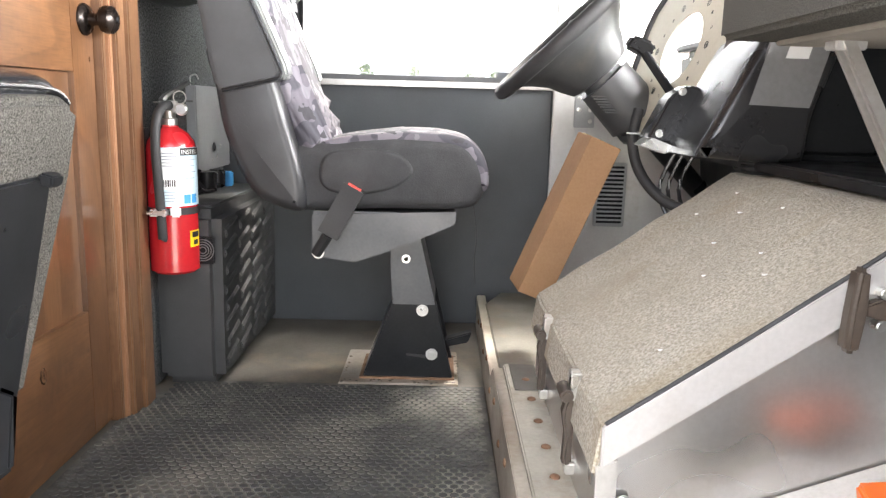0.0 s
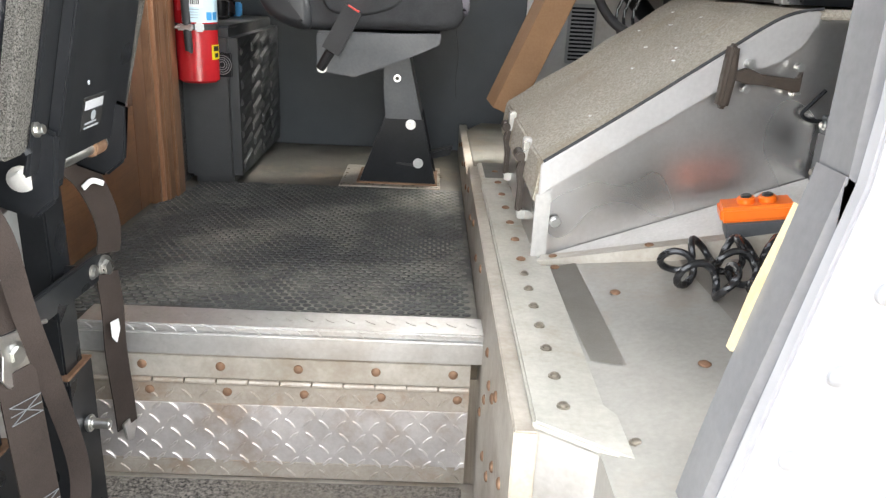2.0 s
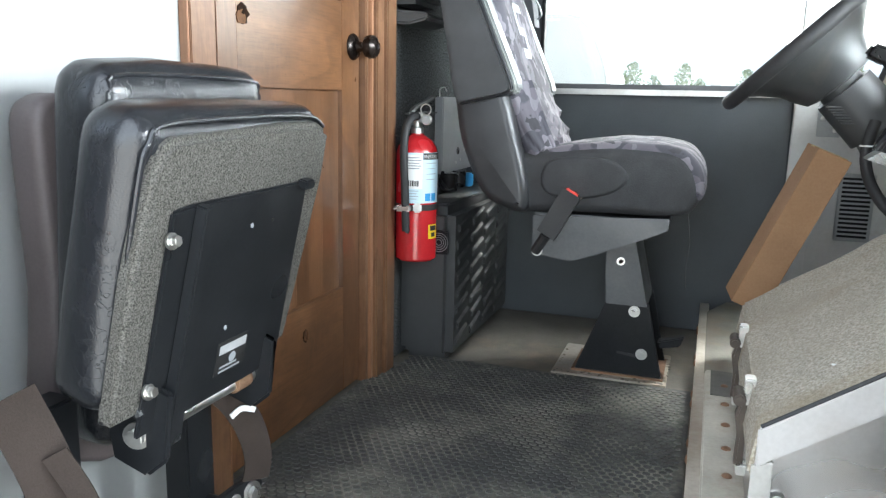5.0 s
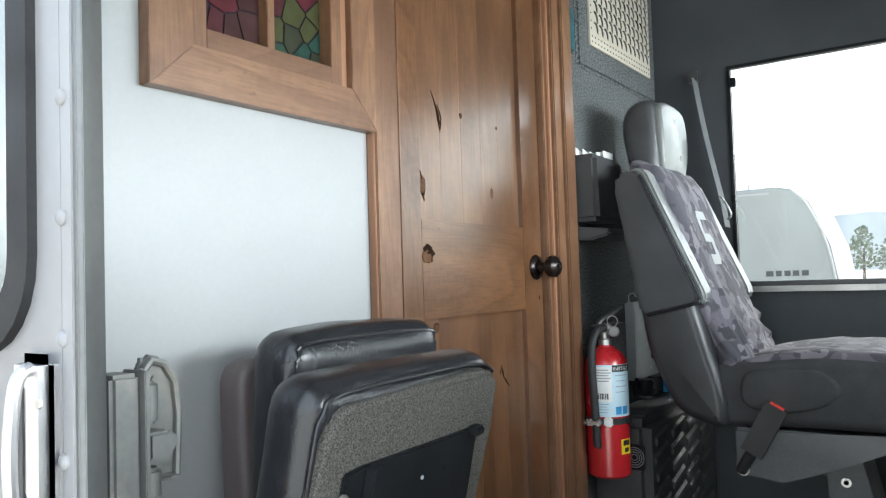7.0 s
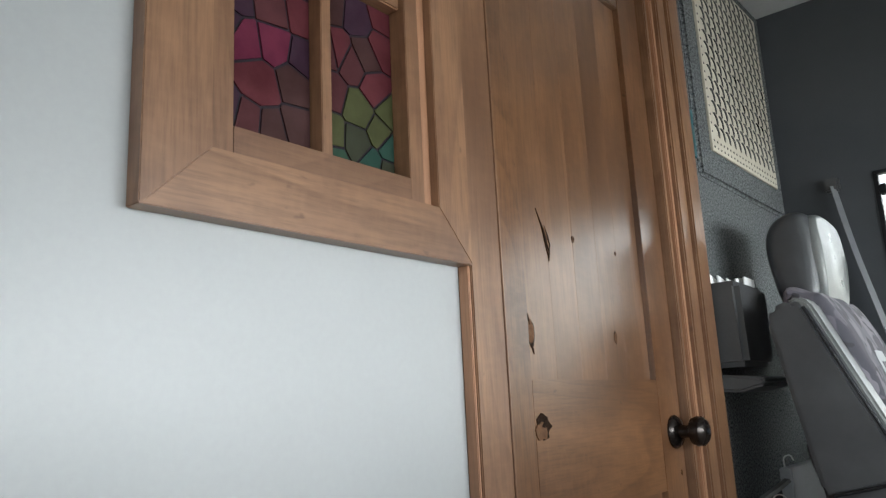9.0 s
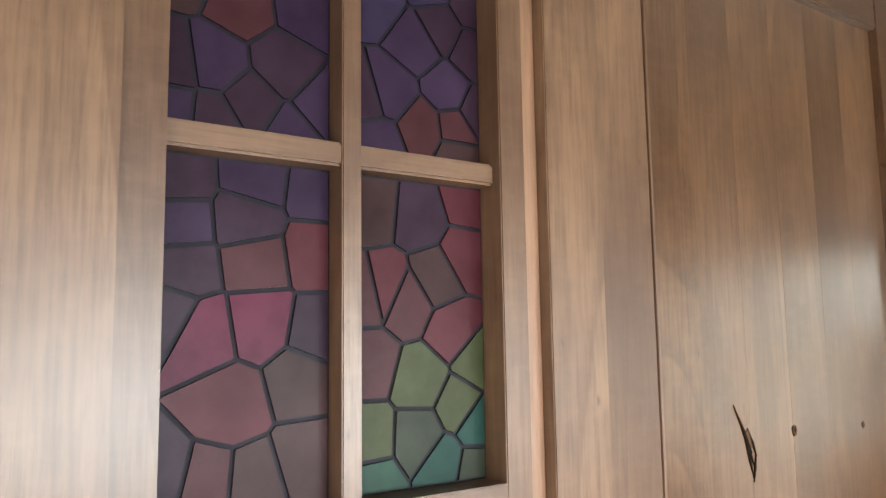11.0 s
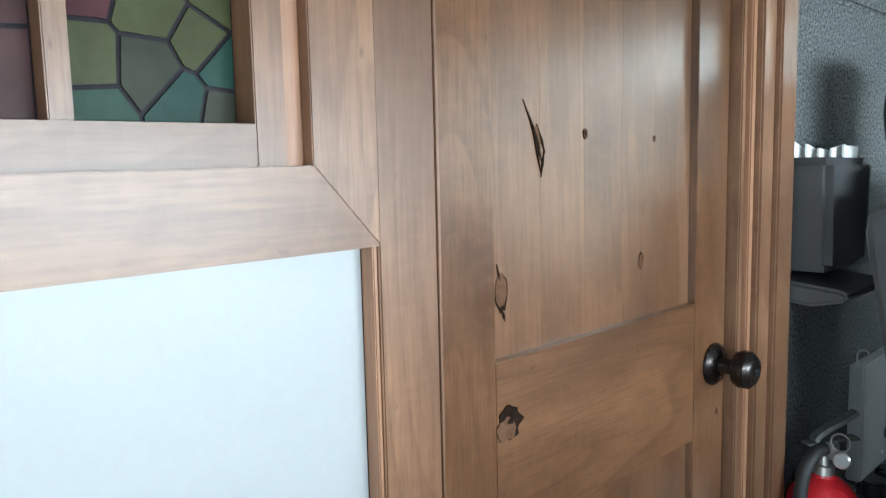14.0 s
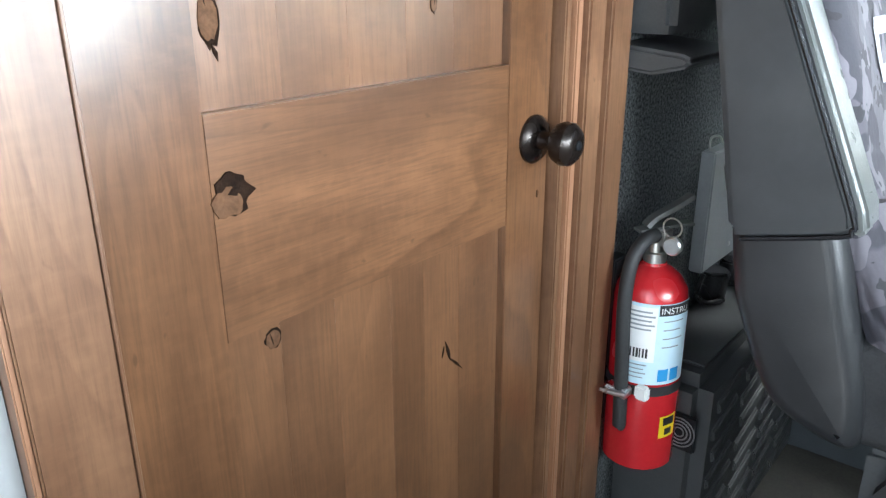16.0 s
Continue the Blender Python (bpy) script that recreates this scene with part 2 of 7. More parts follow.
def wood(name, along, dark, light, rough=(0.28, 0.4), grain=1.0, coat=0.2):
    """Varnished knotty alder: arched growth lines along an axis, soft stain blotches, fine pores; each board its own."""
    m, t, p = nodes_of(name)
    oi = t.nodes.new("ShaderNodeObjectInfo")
    shift = t.nodes.new("ShaderNodeVectorMath")
    shift.operation = "MULTIPLY_ADD"
    shift.inputs[1].default_value = (3.1, 5.3, 7.7)
    t.links.new(oi.outputs["Random"], shift.inputs[0])
    t.links.new(t.nodes.new("ShaderNodeNewGeometry").outputs["Position"], shift.inputs[2])
    v = shift.outputs[0]
    lay = lambda a, b: {"z": (a, a, b), "y": (a, b, a)}[along]
    field = noise_node(t, 1.0, 1.4, 0.4, lay(5.0, 0.8), v)
    rings = t.nodes.new("ShaderNodeMath")
    rings.operation = "MULTIPLY"
    rings.inputs[1].default_value = 14.0
    t.links.new(field, rings.inputs[0])
    saw = t.nodes.new("ShaderNodeMath")
    saw.operation = "FRACT"
    t.links.new(rings.outputs[0], saw.inputs[0])
    pores = noise_node(t, 1.0, 4, 0.65, lay(240, 14), v)
    blot = noise_node(t, 7.0, 4, 0.6, lay(1.0, 0.55), v)
    curl = noise_node(t, 1.0, 3, 0.6, lay(38, 90), v)
    mid = tuple((a + b) / 2 for a, b in zip(dark, light))
    deep = tuple(c * 0.62 for c in dark)
    c = ramp(t, blot, (0.30, dark), (0.52, mid), (0.74, light))
    c = mixed(t, ramp(t, saw.outputs[0], (0.0, (0.0, 0.0, 0.0)), (0.68, (0.18, 0.18, 0.18)), (0.93, (0.55, 0.55, 0.55)), (1.0, (0.0, 0.0, 0.0))), c, dark)
    c = mixed(t, ramp(t, pores, (0.42, (0.0, 0.0, 0.0)), (0.68, (0.50, 0.50, 0.50))), c, deep)
    c = mixed(t, ramp(t, curl, (0.45, (0.0, 0.0, 0.0)), (0.72, (0.16, 0.16, 0.16))), c, light)
    c = mixed(t, ramp(t, noise_node(t, 2.4, 4, 0.6, lay(1.6, 0.5), v), (0.46, (0, 0, 0)), (0.70, (0.72, 0.72, 0.72))), c, tuple(x * 0.75 for x in dark))
    c = mixed(t, ramp(t, noise_node(t, 60, 2, 0.5, lay(1, 0.5), v), (0.72, (0, 0, 0)), (0.77, (0.6, 0.6, 0.6))), c, deep)
    if grain > 1.5:
        c = mixed(t, 0.22, c, mixed(t, oi.outputs["Random"], tuple(x * 0.8 for x in dark), light))
    t.links.new(c, p.inputs["Base Color"])
    p.inputs["Roughness"].default_value = (rough[0] + rough[1]) / 2
    p.inputs["Coat Weight"].default_value, p.inputs["Coat Roughness"].default_value = coat, rough[0]
    return m


def carpet(name, low, high, scale=320.0, stain=None, soil=None):
    m, t, p = nodes_of(name)
    f = noise_node(t, scale, 3, 0.75)
    c = ramp(t, f, (0.36, low), (0.64, high))
    if soil:
        c = mixed(t, ramp(t, noise_node(t, 4.5, 5, 0.65), (0.4, (0, 0, 0)), (0.72, (0.75, 0.75, 0.75))), c, soil)
    if stain:
        c = mixed(t, ramp(t, noise_node(t, 3.2, 4, 0.6, (0.8, 1.8, 1)), (0.54, (0, 0, 0)), (0.72, (0.5, 0.5, 0.5))), c, stain)
    t.links.new(c, p.inputs["Base Color"])
    p.inputs["Roughness"].default_value = 0.95
    p.inputs["Specular IOR Level"].default_value = 0.15
    bumped(t, p, f, 0.8, 0.004)
    return m


def leather(name, low, high, rough=(0.3, 0.45), crease_depth=0.22):
    m, t, p = nodes_of(name)
    v = t.nodes.new("ShaderNodeTexVoronoi")
    v.feature = "DISTANCE_TO_EDGE"
    v.inputs["Scale"].default_value = 260
    t.links.new(t.nodes.new("ShaderNodeNewGeometry").outputs["Position"], v.inputs["Vector"])
    crease = noise_node(t, 46, 3, 0.6, (1, 0.6, 1))
    wr = t.nodes.new("ShaderNodeMath")
    wr.operation = "ABSOLUTE"
    sub = t.nodes.new("ShaderNodeMath")
    sub.operation = "SUBTRACT"
    sub.inputs[1].default_value = 0.5
    t.links.new(crease, sub.inputs[0])
    t.links.new(sub.outputs[0], wr.inputs[0])
    lines = ramp(t, wr.outputs[0], (0.0, (0, 0, 0)), (0.014, (1, 1, 1)))
    lines = mixed(t, ramp(t, noise_node(t, 7, 2), (0.40, (0, 0, 0)), (0.56, (1, 1, 1))), (1.0, 1.0, 1.0), lines)
    t.links.new(ramp(t, noise_node(t, 9, 4), (0.3, low), (0.7, high)), p.inputs["Base Color"])
    t.links.new(ramp(t, noise_node(t, 14, 4), (0.3, (rough[0],) * 3), (0.7, (rough[1],) * 3)), p.inputs["Roughness"])
    h = mixed(t, 0.35, lines, v.outputs["Distance"])
    bumped(t, p, h, crease_depth, 0.0025)
    return m


def camo_cloth(name):
    m, t, p = nodes_of(name)
    a, b, c = noise_node(t, 13, 1.5, 0.5, (1, 1, 1)), noise_node(t, 19, 1.5, 0.5, (1, 1.3, 0.8)), noise_node(t, 27, 2, 0.5)
    col = ramp(t, a, (0.0, (0.100, 0.093, 0.110)), (0.49, (0.100, 0.093, 0.110)), (0.505, (0.050, 0.048, 0.060)))
    col = mixed(t, ramp(t, b, (0.555, (0, 0, 0)), (0.56, (1, 1, 1))), col, (0.155, 0.144, 0.165))
    col = mixed(t, ramp(t, c, (0.60, (0, 0, 0)), (0.605, (1, 1, 1))), col, (0.035, 0.034, 0.04))
    t.links.new(col, p.inputs["Base Color"])
    p.inputs["Roughness"].default_value = 0.8
    bumped(t, p, noise_node(t, 24, 4, 0.6), 0.3, 0.008)
    return m


def glassy(name):
    m, t, p = nodes_of(name)
    p.inputs["Base Color"].default_value = (0.95, 0.98, 0.97, 1)
    p.inputs["Transmission Weight"].default_value = 1.0
    p.inputs["Roughness"].default_value = 0.0
    p.inputs["IOR"].default_value = 1.45
    return m


def film(name, colour):
    """Painted glass: a dull, slightly cloudy coloured film behind a sheen."""
    m, t, p = nodes_of(name)
    n = noise_node(t, 18, 5, 0.6)
    t.links.new(ramp(t, n, (0.3, tuple(v * 0.55 for v in colour)), (0.75, tuple(min(1, v * 0.95 + 0.008) for v in colour))), p.inputs["Base Color"])
    p.inputs["Roughness"].default_value = 0.40
    p.inputs["Specular IOR Level"].default_value = 0.10
    return m


WHITE_BODY = surface("white_body_paint", (0.345, 0.345, 0.35), (0.395, 0.393, 0.398), (0.25, 0.4), coarse=3, fine=60, bump=0.03, stain=(0.42, 0.40, 0.37), stain_at=(0.68, 0.8))
WHITE_PANEL = surface("white_wall_panel", (0.315, 0.325, 0.322), (0.35, 0.36, 0.357), (0.35, 0.45), coarse=2, fine=120, bump=0.04, depth=0.001)
ALU = surface("worn_aluminium", (0.46, 0.45, 0.43), (0.66, 0.65, 0.63), (0.32, 0.5), 0.85, 7, 110, 0.12, 0.001, (0.34, 0.29, 0.23), (0.5, 0.9))
ALU_SHEET = surface("brushed_aluminium_sheet", (0.50, 0.49, 0.48), (0.62, 0.61, 0.60), (0.24, 0.34), 0.92, 4, 160, 0.05, 0.0006, (0.44, 0.39, 0.33), (0.5, 0.95))
TRIM_GREY = surface("dull_grey_trim", (0.18, 0.18, 0.185), (0.26, 0.26, 0.265), (0.4, 0.5), 0.4, 6, 100, 0.05, 0.0006)
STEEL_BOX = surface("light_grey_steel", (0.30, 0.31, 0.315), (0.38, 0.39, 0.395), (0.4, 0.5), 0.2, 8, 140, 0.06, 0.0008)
LID_METAL = surface("pale_mill_aluminium", (0.46, 0.45, 0.44), (0.58, 0.57, 0.56), (0.36, 0.48), 0.6, 6, 140, 0.05, 0.0006, (0.40, 0.36, 0.32), (0.55, 0.95))
ALU_DIRTY = surface("grimy_aluminium", (0.37, 0.335, 0.28), (0.56, 0.53, 0.475), (0.46, 0.64), 0.65, 7, 90, 0.2, 0.001, (0.23, 0.165, 0.105), (0.46, 0.82))
RAMP_PAINT = surface("speckled_pale_paint", (0.44, 0.415, 0.38), (0.64, 0.615, 0.58), (0.55, 0.7), 0.15, 9, 170, 0.2, 0.001, (0.34, 0.23, 0.155), (0.60, 0.72))
CHROME = surface("chrome", (0.70, 0.70, 0.71), (0.82, 0.82, 0.83), (0.24, 0.36), 1.0, 9, 60, 0.0)
ZINC = surface("zinc_plated_steel", (0.52, 0.52, 0.50), (0.70, 0.70, 0.68), (0.25, 0.4), 1.0, 20, 150, 0.08, 0.0006)
CAST = surface("dull_cast_metal", (0.12, 0.123, 0.12), (0.19, 0.193, 0.187), (0.4, 0.55), 0.6, 14, 120, 0.1, 0.0008, (0.34, 0.31, 0.26), (0.5, 0.85))
LATCH_RUBBER = surface("brown_black_rubber", (0.035, 0.026, 0.019), (0.065, 0.048, 0.036), (0.5, 0.65), 0, 20, 200, 0.2, 0.001)
TARNISH = surface("tarnished_rivet", (0.17, 0.145, 0.115), (0.30, 0.27, 0.22), (0.35, 0.5), 0.8, 40, 300, 0.15, 0.001)
RUST = surface("rusty_rivet", (0.16, 0.08, 0.045), (0.30, 0.19, 0.12), (0.5, 0.75), 0.5, 40, 300, 0.25, 0.001)
TAPE = surface("grey_grip_tape", (0.24, 0.22, 0.19), (0.34, 0.315, 0.28), (0.8, 0.95), 0, 9, 420, 0.4, 0.001)
TAPE_DARK = surface("dark_grip_tape", (0.085, 0.085, 0.078), (0.17, 0.165, 0.15), (0.8, 0.95), 0, 14, 420, 0.4, 0.001)
BLACK_VINYL = surface("black_vinyl_board", (0.048, 0.054, 0.060), (0.072, 0.080, 0.087), (0.5, 0.65), 0, 4, 260, 0.25, 0.001)
BLACK_STEEL = surface("black_painted_steel", (0.007, 0.008, 0.009), (0.015, 0.016, 0.018), (0.25, 0.42), 0, 10, 140, 0.06, 0.0008, (0.10, 0.095, 0.09), (0.68, 0.74), gloss=0.25)
GREY_STEEL = surface("dark_grey_painted_steel", (0.065, 0.068, 0.072), (0.10, 0.104, 0.108), (0.35, 0.5), 0.2, 8, 140, 0.08, 0.0008, (0.2, 0.19, 0.18), (0.7, 0.76))
BLACK_PLASTIC = surface("black_textured_plastic", (0.040, 0.041, 0.042), (0.070, 0.071, 0.072), (0.38, 0.55), 0, 6, 360, 0.3, 0.0012, (0.11, 0.10, 0.085), (0.58, 0.8))
GLOSS_BLACK = surface("glossy_black_plastic", (0.010, 0.010, 0.011), (0.02, 0.02, 0.021), (0.2, 0.32), 0, 8, 200, 0.08, 0.0008)
RUBBER = surface("black_rubber", (0.015, 0.015, 0.016), (0.032, 0.032, 0.033), (0.55, 0.75), 0, 9, 220, 0.2, 0.001)
MAT_RUBBER = surface("black_rubber_studs", (0.034, 0.036, 0.036), (0.080, 0.081, 0.077), (0.45, 0.65), 0, 7, 160, 0.3, 0.001, (0.25, 0.24, 0.20), (0.48, 0.76))
MAT_DUST = surface("dusty_black_rubber_mat", (0.044, 0.046, 0.046), (0.108, 0.107, 0.101), (0.6, 0.8), 0, 9, 90, 0.5, 0.002, (0.33, 0.31, 0.26), (0.45, 0.73))
RUSTY_PLATE = surface("rust_stained_tread_plate", (0.54, 0.50, 0.47), (0.76, 0.72, 0.70), (0.34, 0.48), 0.75, 14, 120, 0.15, 0.001, (0.40, 0.29, 0.20), (0.54, 0.80))
RUST_BAND = surface("brown_stained_plate", (0.30, 0.255, 0.205), (0.48, 0.43, 0.37), (0.45, 0.6), 0.45, 16, 140, 0.25, 0.001, (0.27, 0.165, 0.095), (0.50, 0.76))
LEDGE_SHEET = surface("dull_ledge_sheet", (0.28, 0.268, 0.242), (0.40, 0.386, 0.352), (0.38, 0.52), 0.5, 6, 120, 0.08, 0.0008, (0.33, 0.27, 0.20), (0.54, 0.82))
LEDGE_EDGE = surface("worn_pale_ledge_edge", (0.36, 0.345, 0.30), (0.53, 0.515, 0.46), (0.5, 0.64), 0.5, 11, 120, 0.12, 0.001, (0.29, 0.225, 0.155), (0.54, 0.82))
PLATFORM = surface("dull_grimy_platform", (0.13, 0.125, 0.105), (0.21, 0.20, 0.175), (0.6, 0.75), 0.2, 9, 140, 0.2, 0.001, (0.20, 0.15, 0.095), (0.5, 0.8))
ALU_EDGE = surface("dull_aluminium_extrusion", (0.13, 0.135, 0.135), (0.20, 0.205, 0.205), (0.36, 0.48), 0.5, 5, 110, 0.06, 0.0008)
STEP_MAT = carpet("gritty_step_mat", (0.030, 0.028, 0.026), (0.26, 0.235, 0.205), 150, None, (0.20, 0.175, 0.14))
FLOOR_DIRT = surface("dusty_floor_sheet", (0.095, 0.088, 0.074), (0.175, 0.16, 0.135), (0.65, 0.85), 0, 5, 180, 0.2, 0.001, (0.27, 0.21, 0.135), (0.5, 0.8))
LINER = surface("dark_ceiling_liner", (0.040, 0.045, 0.051), (0.062, 0.067, 0.073), (0.75, 0.9), 0, 3, 300, 0.3, 0.0012)
CEIL = surface("pale_ceiling_board", (0.40, 0.40, 0.395), (0.48, 0.48, 0.475), (0.6, 0.75), 0, 3, 90, 0.08)
CARPET_DARK = carpet("charcoal_wall_carpet", (0.022, 0.026, 0.027), (0.20, 0.21, 0.21), 190)
CARPET_GREY = carpet("mottled_grey_carpet", (0.022, 0.021, 0.019), (0.175, 0.168, 0.152), 520)
CARPET_TAN = carpet("soiled_beige_carpet", (0.27, 0.25, 0.205), (0.60, 0.565, 0.49), 210, (0.30, 0.225, 0.12), (0.36, 0.325, 0.265))
LEATHER = leather("black_leather", (0.011, 0.012, 0.014), (0.018, 0.019, 0.022), (0.20, 0.26), 0.30)
SEAT_LEATHER = leather("smooth_black_leather", (0.024, 0.025, 0.027), (0.040, 0.041, 0.044), (0.36, 0.46), 0.14)
LEATHER_GREY = leather("worn_charcoal_leather", (0.034, 0.036, 0.039), (0.056, 0.059, 0.062), (0.34, 0.46), 0.12)
# Paler copy of the charcoal leather, with light on front faces in its colour
LEATHER_LIT = leather("lit_grey_leather", (0.105, 0.113, 0.110), (0.165, 0.175, 0.168), (0.26, 0.38), 0.22)
CAMO = camo_cloth("grey_camouflage_cloth")
BLACK_CLOTH = surface("black_stretch_cloth", (0.024, 0.025, 0.027), (0.048, 0.049, 0.052), (0.7, 0.85), 0, 12, 300, 0.4, 0.003)
BOARD = surface("dark_brown_vinyl", (0.078, 0.063, 0.064), (0.112, 0.093, 0.093), (0.45, 0.6), 0, 8, 260, 0.2, 0.001)
BELT = surface("brown_grey_webbing", (0.022, 0.017, 0.015), (0.044, 0.034, 0.029), (0.78, 0.9), 0, 9, 500, 0.5, 0.001, gloss=0.15)
BELT_GREY = surface("pale_grey_webbing", (0.09, 0.095, 0.10), (0.14, 0.146, 0.152), (0.6, 0.75), 0, 9, 500, 0.4, 0.001)
WOOD_DOOR = wood("stained_alder_upright", "z", (0.080, 0.036, 0.016), (0.246, 0.118, 0.054), (0.22, 0.33), coat=0.6)
WOOD_DOOR_Y = wood("stained_alder_crosswise", "y", (0.080, 0.036, 0.016), (0.246, 0.118, 0.054), (0.24, 0.35), coat=0.6)
WOOD_STAVE = wood("stained_alder_stave", "z", (0.080, 0.036, 0.016), (0.246, 0.118, 0.054), (0.26, 0.36), 2.0, 0.9)
WOOD_TRIM = wood("stained_trim_upright", "z", (0.118, 0.054, 0.026), (0.285, 0.155, 0.082), (0.32, 0.44))
WOOD_TRIM_Y = wood("stained_trim_crosswise", "y", (0.118, 0.054, 0.026), (0.285, 0.155, 0.082), (0.32, 0.44))
WOOD_EDGE = wood("pale_trim_edge", "z", (0.28, 0.135, 0.07), (0.42, 0.23, 0.13), (0.4, 0.5))
KNOT = surface("dark_knot", (0.004, 0.002, 0.0015), (0.022, 0.011, 0.006), (0.85, 0.95), 0, 60, 300, 0.5, 0.002, gloss=0.1)
KNOT_BROWN = surface("brown_knot_wood", (0.050, 0.024, 0.012), (0.135, 0.070, 0.036), (0.7, 0.85), 0, 60, 260, 0.3, 0.001, gloss=0.15)
BRONZE = surface("oil_rubbed_bronze", (0.012, 0.009, 0.008), (0.03, 0.022, 0.018), (0.2, 0.32), 0.6, 30, 200, 0.04)
RED = surface("red_enamel", (0.42, 0.012, 0.018), (0.52, 0.02, 0.025), (0.18, 0.3), 0, 8, 150, 0.03, 0.0006, (0.45, 0.25, 0.22), (0.74, 0.86), coat=0.5)
LABEL_BLUE = surface("pale_blue_label", (0.50, 0.66, 0.74), (0.58, 0.74, 0.82), (0.4, 0.5), 0, 9, 90, 0.0)
LABEL_WHITE = surface("white_label", (0.72, 0.73, 0.72), (0.80, 0.80, 0.79), (0.5, 0.6), 0, 12, 90, 0.0)
PRINT_BLACK = surface("black_print", (0.012, 0.012, 0.012), (0.02, 0.02, 0.02), (0.5, 0.6), 0, 20, 90, 0.0)
PRINT_GREY = surface("grey_print", (0.22, 0.24, 0.26), (0.30, 0.32, 0.34), (0.5, 0.6), 0, 20, 90, 0.0)
PRINT_PALE = surface("pale_grey_print", (0.30, 0.31, 0.32), (0.38, 0.39, 0.40), (0.6, 0.7), 0, 30, 200, 0.05)
PRINT_BLUE = surface("blue_print", (0.03, 0.25, 0.55), (0.04, 0.30, 0.62), (0.5, 0.6), 0, 20, 90, 0.0)
YELLOW = surface("yellow_sticker", (0.72, 0.52, 0.01), (0.80, 0.60, 0.02), (0.4, 0.5), 0, 12, 90, 0.0, stain=(0.3, 0.22, 0.05), stain_at=(0.68, 0.8))
ORANGE = surface("orange_plastic", (0.80, 0.14, 0.008), (0.88, 0.18, 0.015), (0.3, 0.42), 0, 12, 160, 0.05)
ORANGE_BRACKET = surface("amber_plastic", (0.62, 0.25, 0.04), (0.74, 0.33, 0.07), (0.35, 0.5), 0, 12, 120, 0.06, 0.001, (0.4, 0.2, 0.06), (0.6, 0.8))
RED_BUTTON = surface("red_button", (0.6, 0.03, 0.02), (0.7, 0.05, 0.03), (0.3, 0.4), 0, 20, 90, 0.0)
CREAM = surface("cream_perforated_metal", (0.50, 0.46, 0.37), (0.60, 0.56, 0.46), (0.45, 0.6), 0.1, 7, 120, 0.06, 0.0006)
CARDBOARD = surface("brown_cardboard", (0.27, 0.145, 0.07), (0.37, 0.215, 0.115), (0.7, 0.85), 0, 6, 180, 0.15, 0.001, (0.20, 0.10, 0.045), (0.6, 0.75))
FOAM = surface("yellowed_foam", (0.46, 0.37, 0.20), (0.56, 0.47, 0.29), (0.8, 0.95), 0, 20, 200, 0.4, 0.002)
PAPER = surface("white_paper", (0.76, 0.76, 0.75), (0.82, 0.82, 0.81), (0.7, 0.8), 0, 20, 90, 0.05)
TEAL = surface("teal_plastic", (0.012, 0.075, 0.085), (0.018, 0.10, 0.11), (0.35, 0.5), 0, 20, 90, 0.0)
PALE_PAINT = surface("pale_cab_paint", (0.46, 0.46, 0.45), (0.58, 0.58, 0.57), (0.4, 0.55), 0, 5, 100, 0.05, 0.001, (0.35, 0.31, 0.26), (0.6, 0.78))
LEAD = surface("dark_leading", (0.011, 0.008, 0.012), (0.020, 0.015, 0.020), (0.5, 0.65), 0, 30, 200, 0.1, gloss=0.15)
GLASS = glassy("clear_glass")
GRAVEL = surface("tan_gravel", (0.33, 0.30, 0.255), (0.46, 0.425, 0.37), (0.8, 0.95), 0, 1.5, 30, 0.6, 0.02, (0.26, 0.245, 0.17), (0.55, 0.7))
DRY_GRASS = surface("dry_grass", (0.34, 0.27, 0.10), (0.46, 0.37, 0.16), (0.85, 0.95), 0, 0.2, 4, 0.5, 0.05)
TRAILER = surface("white_trailer_skin", (0.33, 0.345, 0.33), (0.39, 0.405, 0.385), (0.35, 0.5), 0, 1.5, 30, 0.03)
# Pale blue-grey: the distance haze is put into the hill's colour
FAR_HILL = surface("haze_tinted_hill", (0.43, 0.47, 0.49), (0.47, 0.51, 0.53), (0.9, 0.95), 0, 0.01, 0.1, 0.0)
# Leaf green lightened for the haze at that distance
LEAF = surface("tree_leaves", (0.115, 0.15, 0.10), (0.16, 0.20, 0.135), (0.6, 0.8), 0, 1.5, 12, 0.0)
BARK = surface("tree_bark", (0.08, 0.06, 0.045), (0.14, 0.11, 0.08), (0.8, 0.9), 0, 4, 30, 0.5, 0.02)

# ---- structure ----
FLOOR, STEP, ROOF = 0.695, 0.42, 2.74


def structure(name, bm, material, label, smooth=True):
    return tagged(part(name, bm, material, None, "", smooth), label, "", "", "structure")


structure("ground", box(-400, 400, -400, 600, -0.3, 0.0), GRAVEL, "tan gravel yard around the van")
structure("floor", box(-4.0, 1.3, 0.87, 2.43, 0.60, FLOOR - 0.004), FLOOR_DIRT, "dusty bare sheet floor of the cab", False)
structure("floor_rear", box(-4.0, -0.602, 0.246, 0.87, 0.60, FLOOR - 0.006), ALU_DIRTY, "grimy aluminium floor strip beside the step well", False)
structure("step_floor", box(-0.575, 0.118, 0.10, 0.80, 0.36, STEP), ALU_DIRTY, "grimy aluminium bottom of the entry step well", False)
structure("step_side_wall", box(-0.60, -0.575, 0.10, 0.80, 0.20, FLOOR - 0.004, 0.003), ALU, "bare aluminium side of the step well")
structure("ceiling", box(-4.0, 1.4, 0.16, 2.49, ROOF, ROOF + 0.05), CEIL, "pale ceiling board of the van", False)

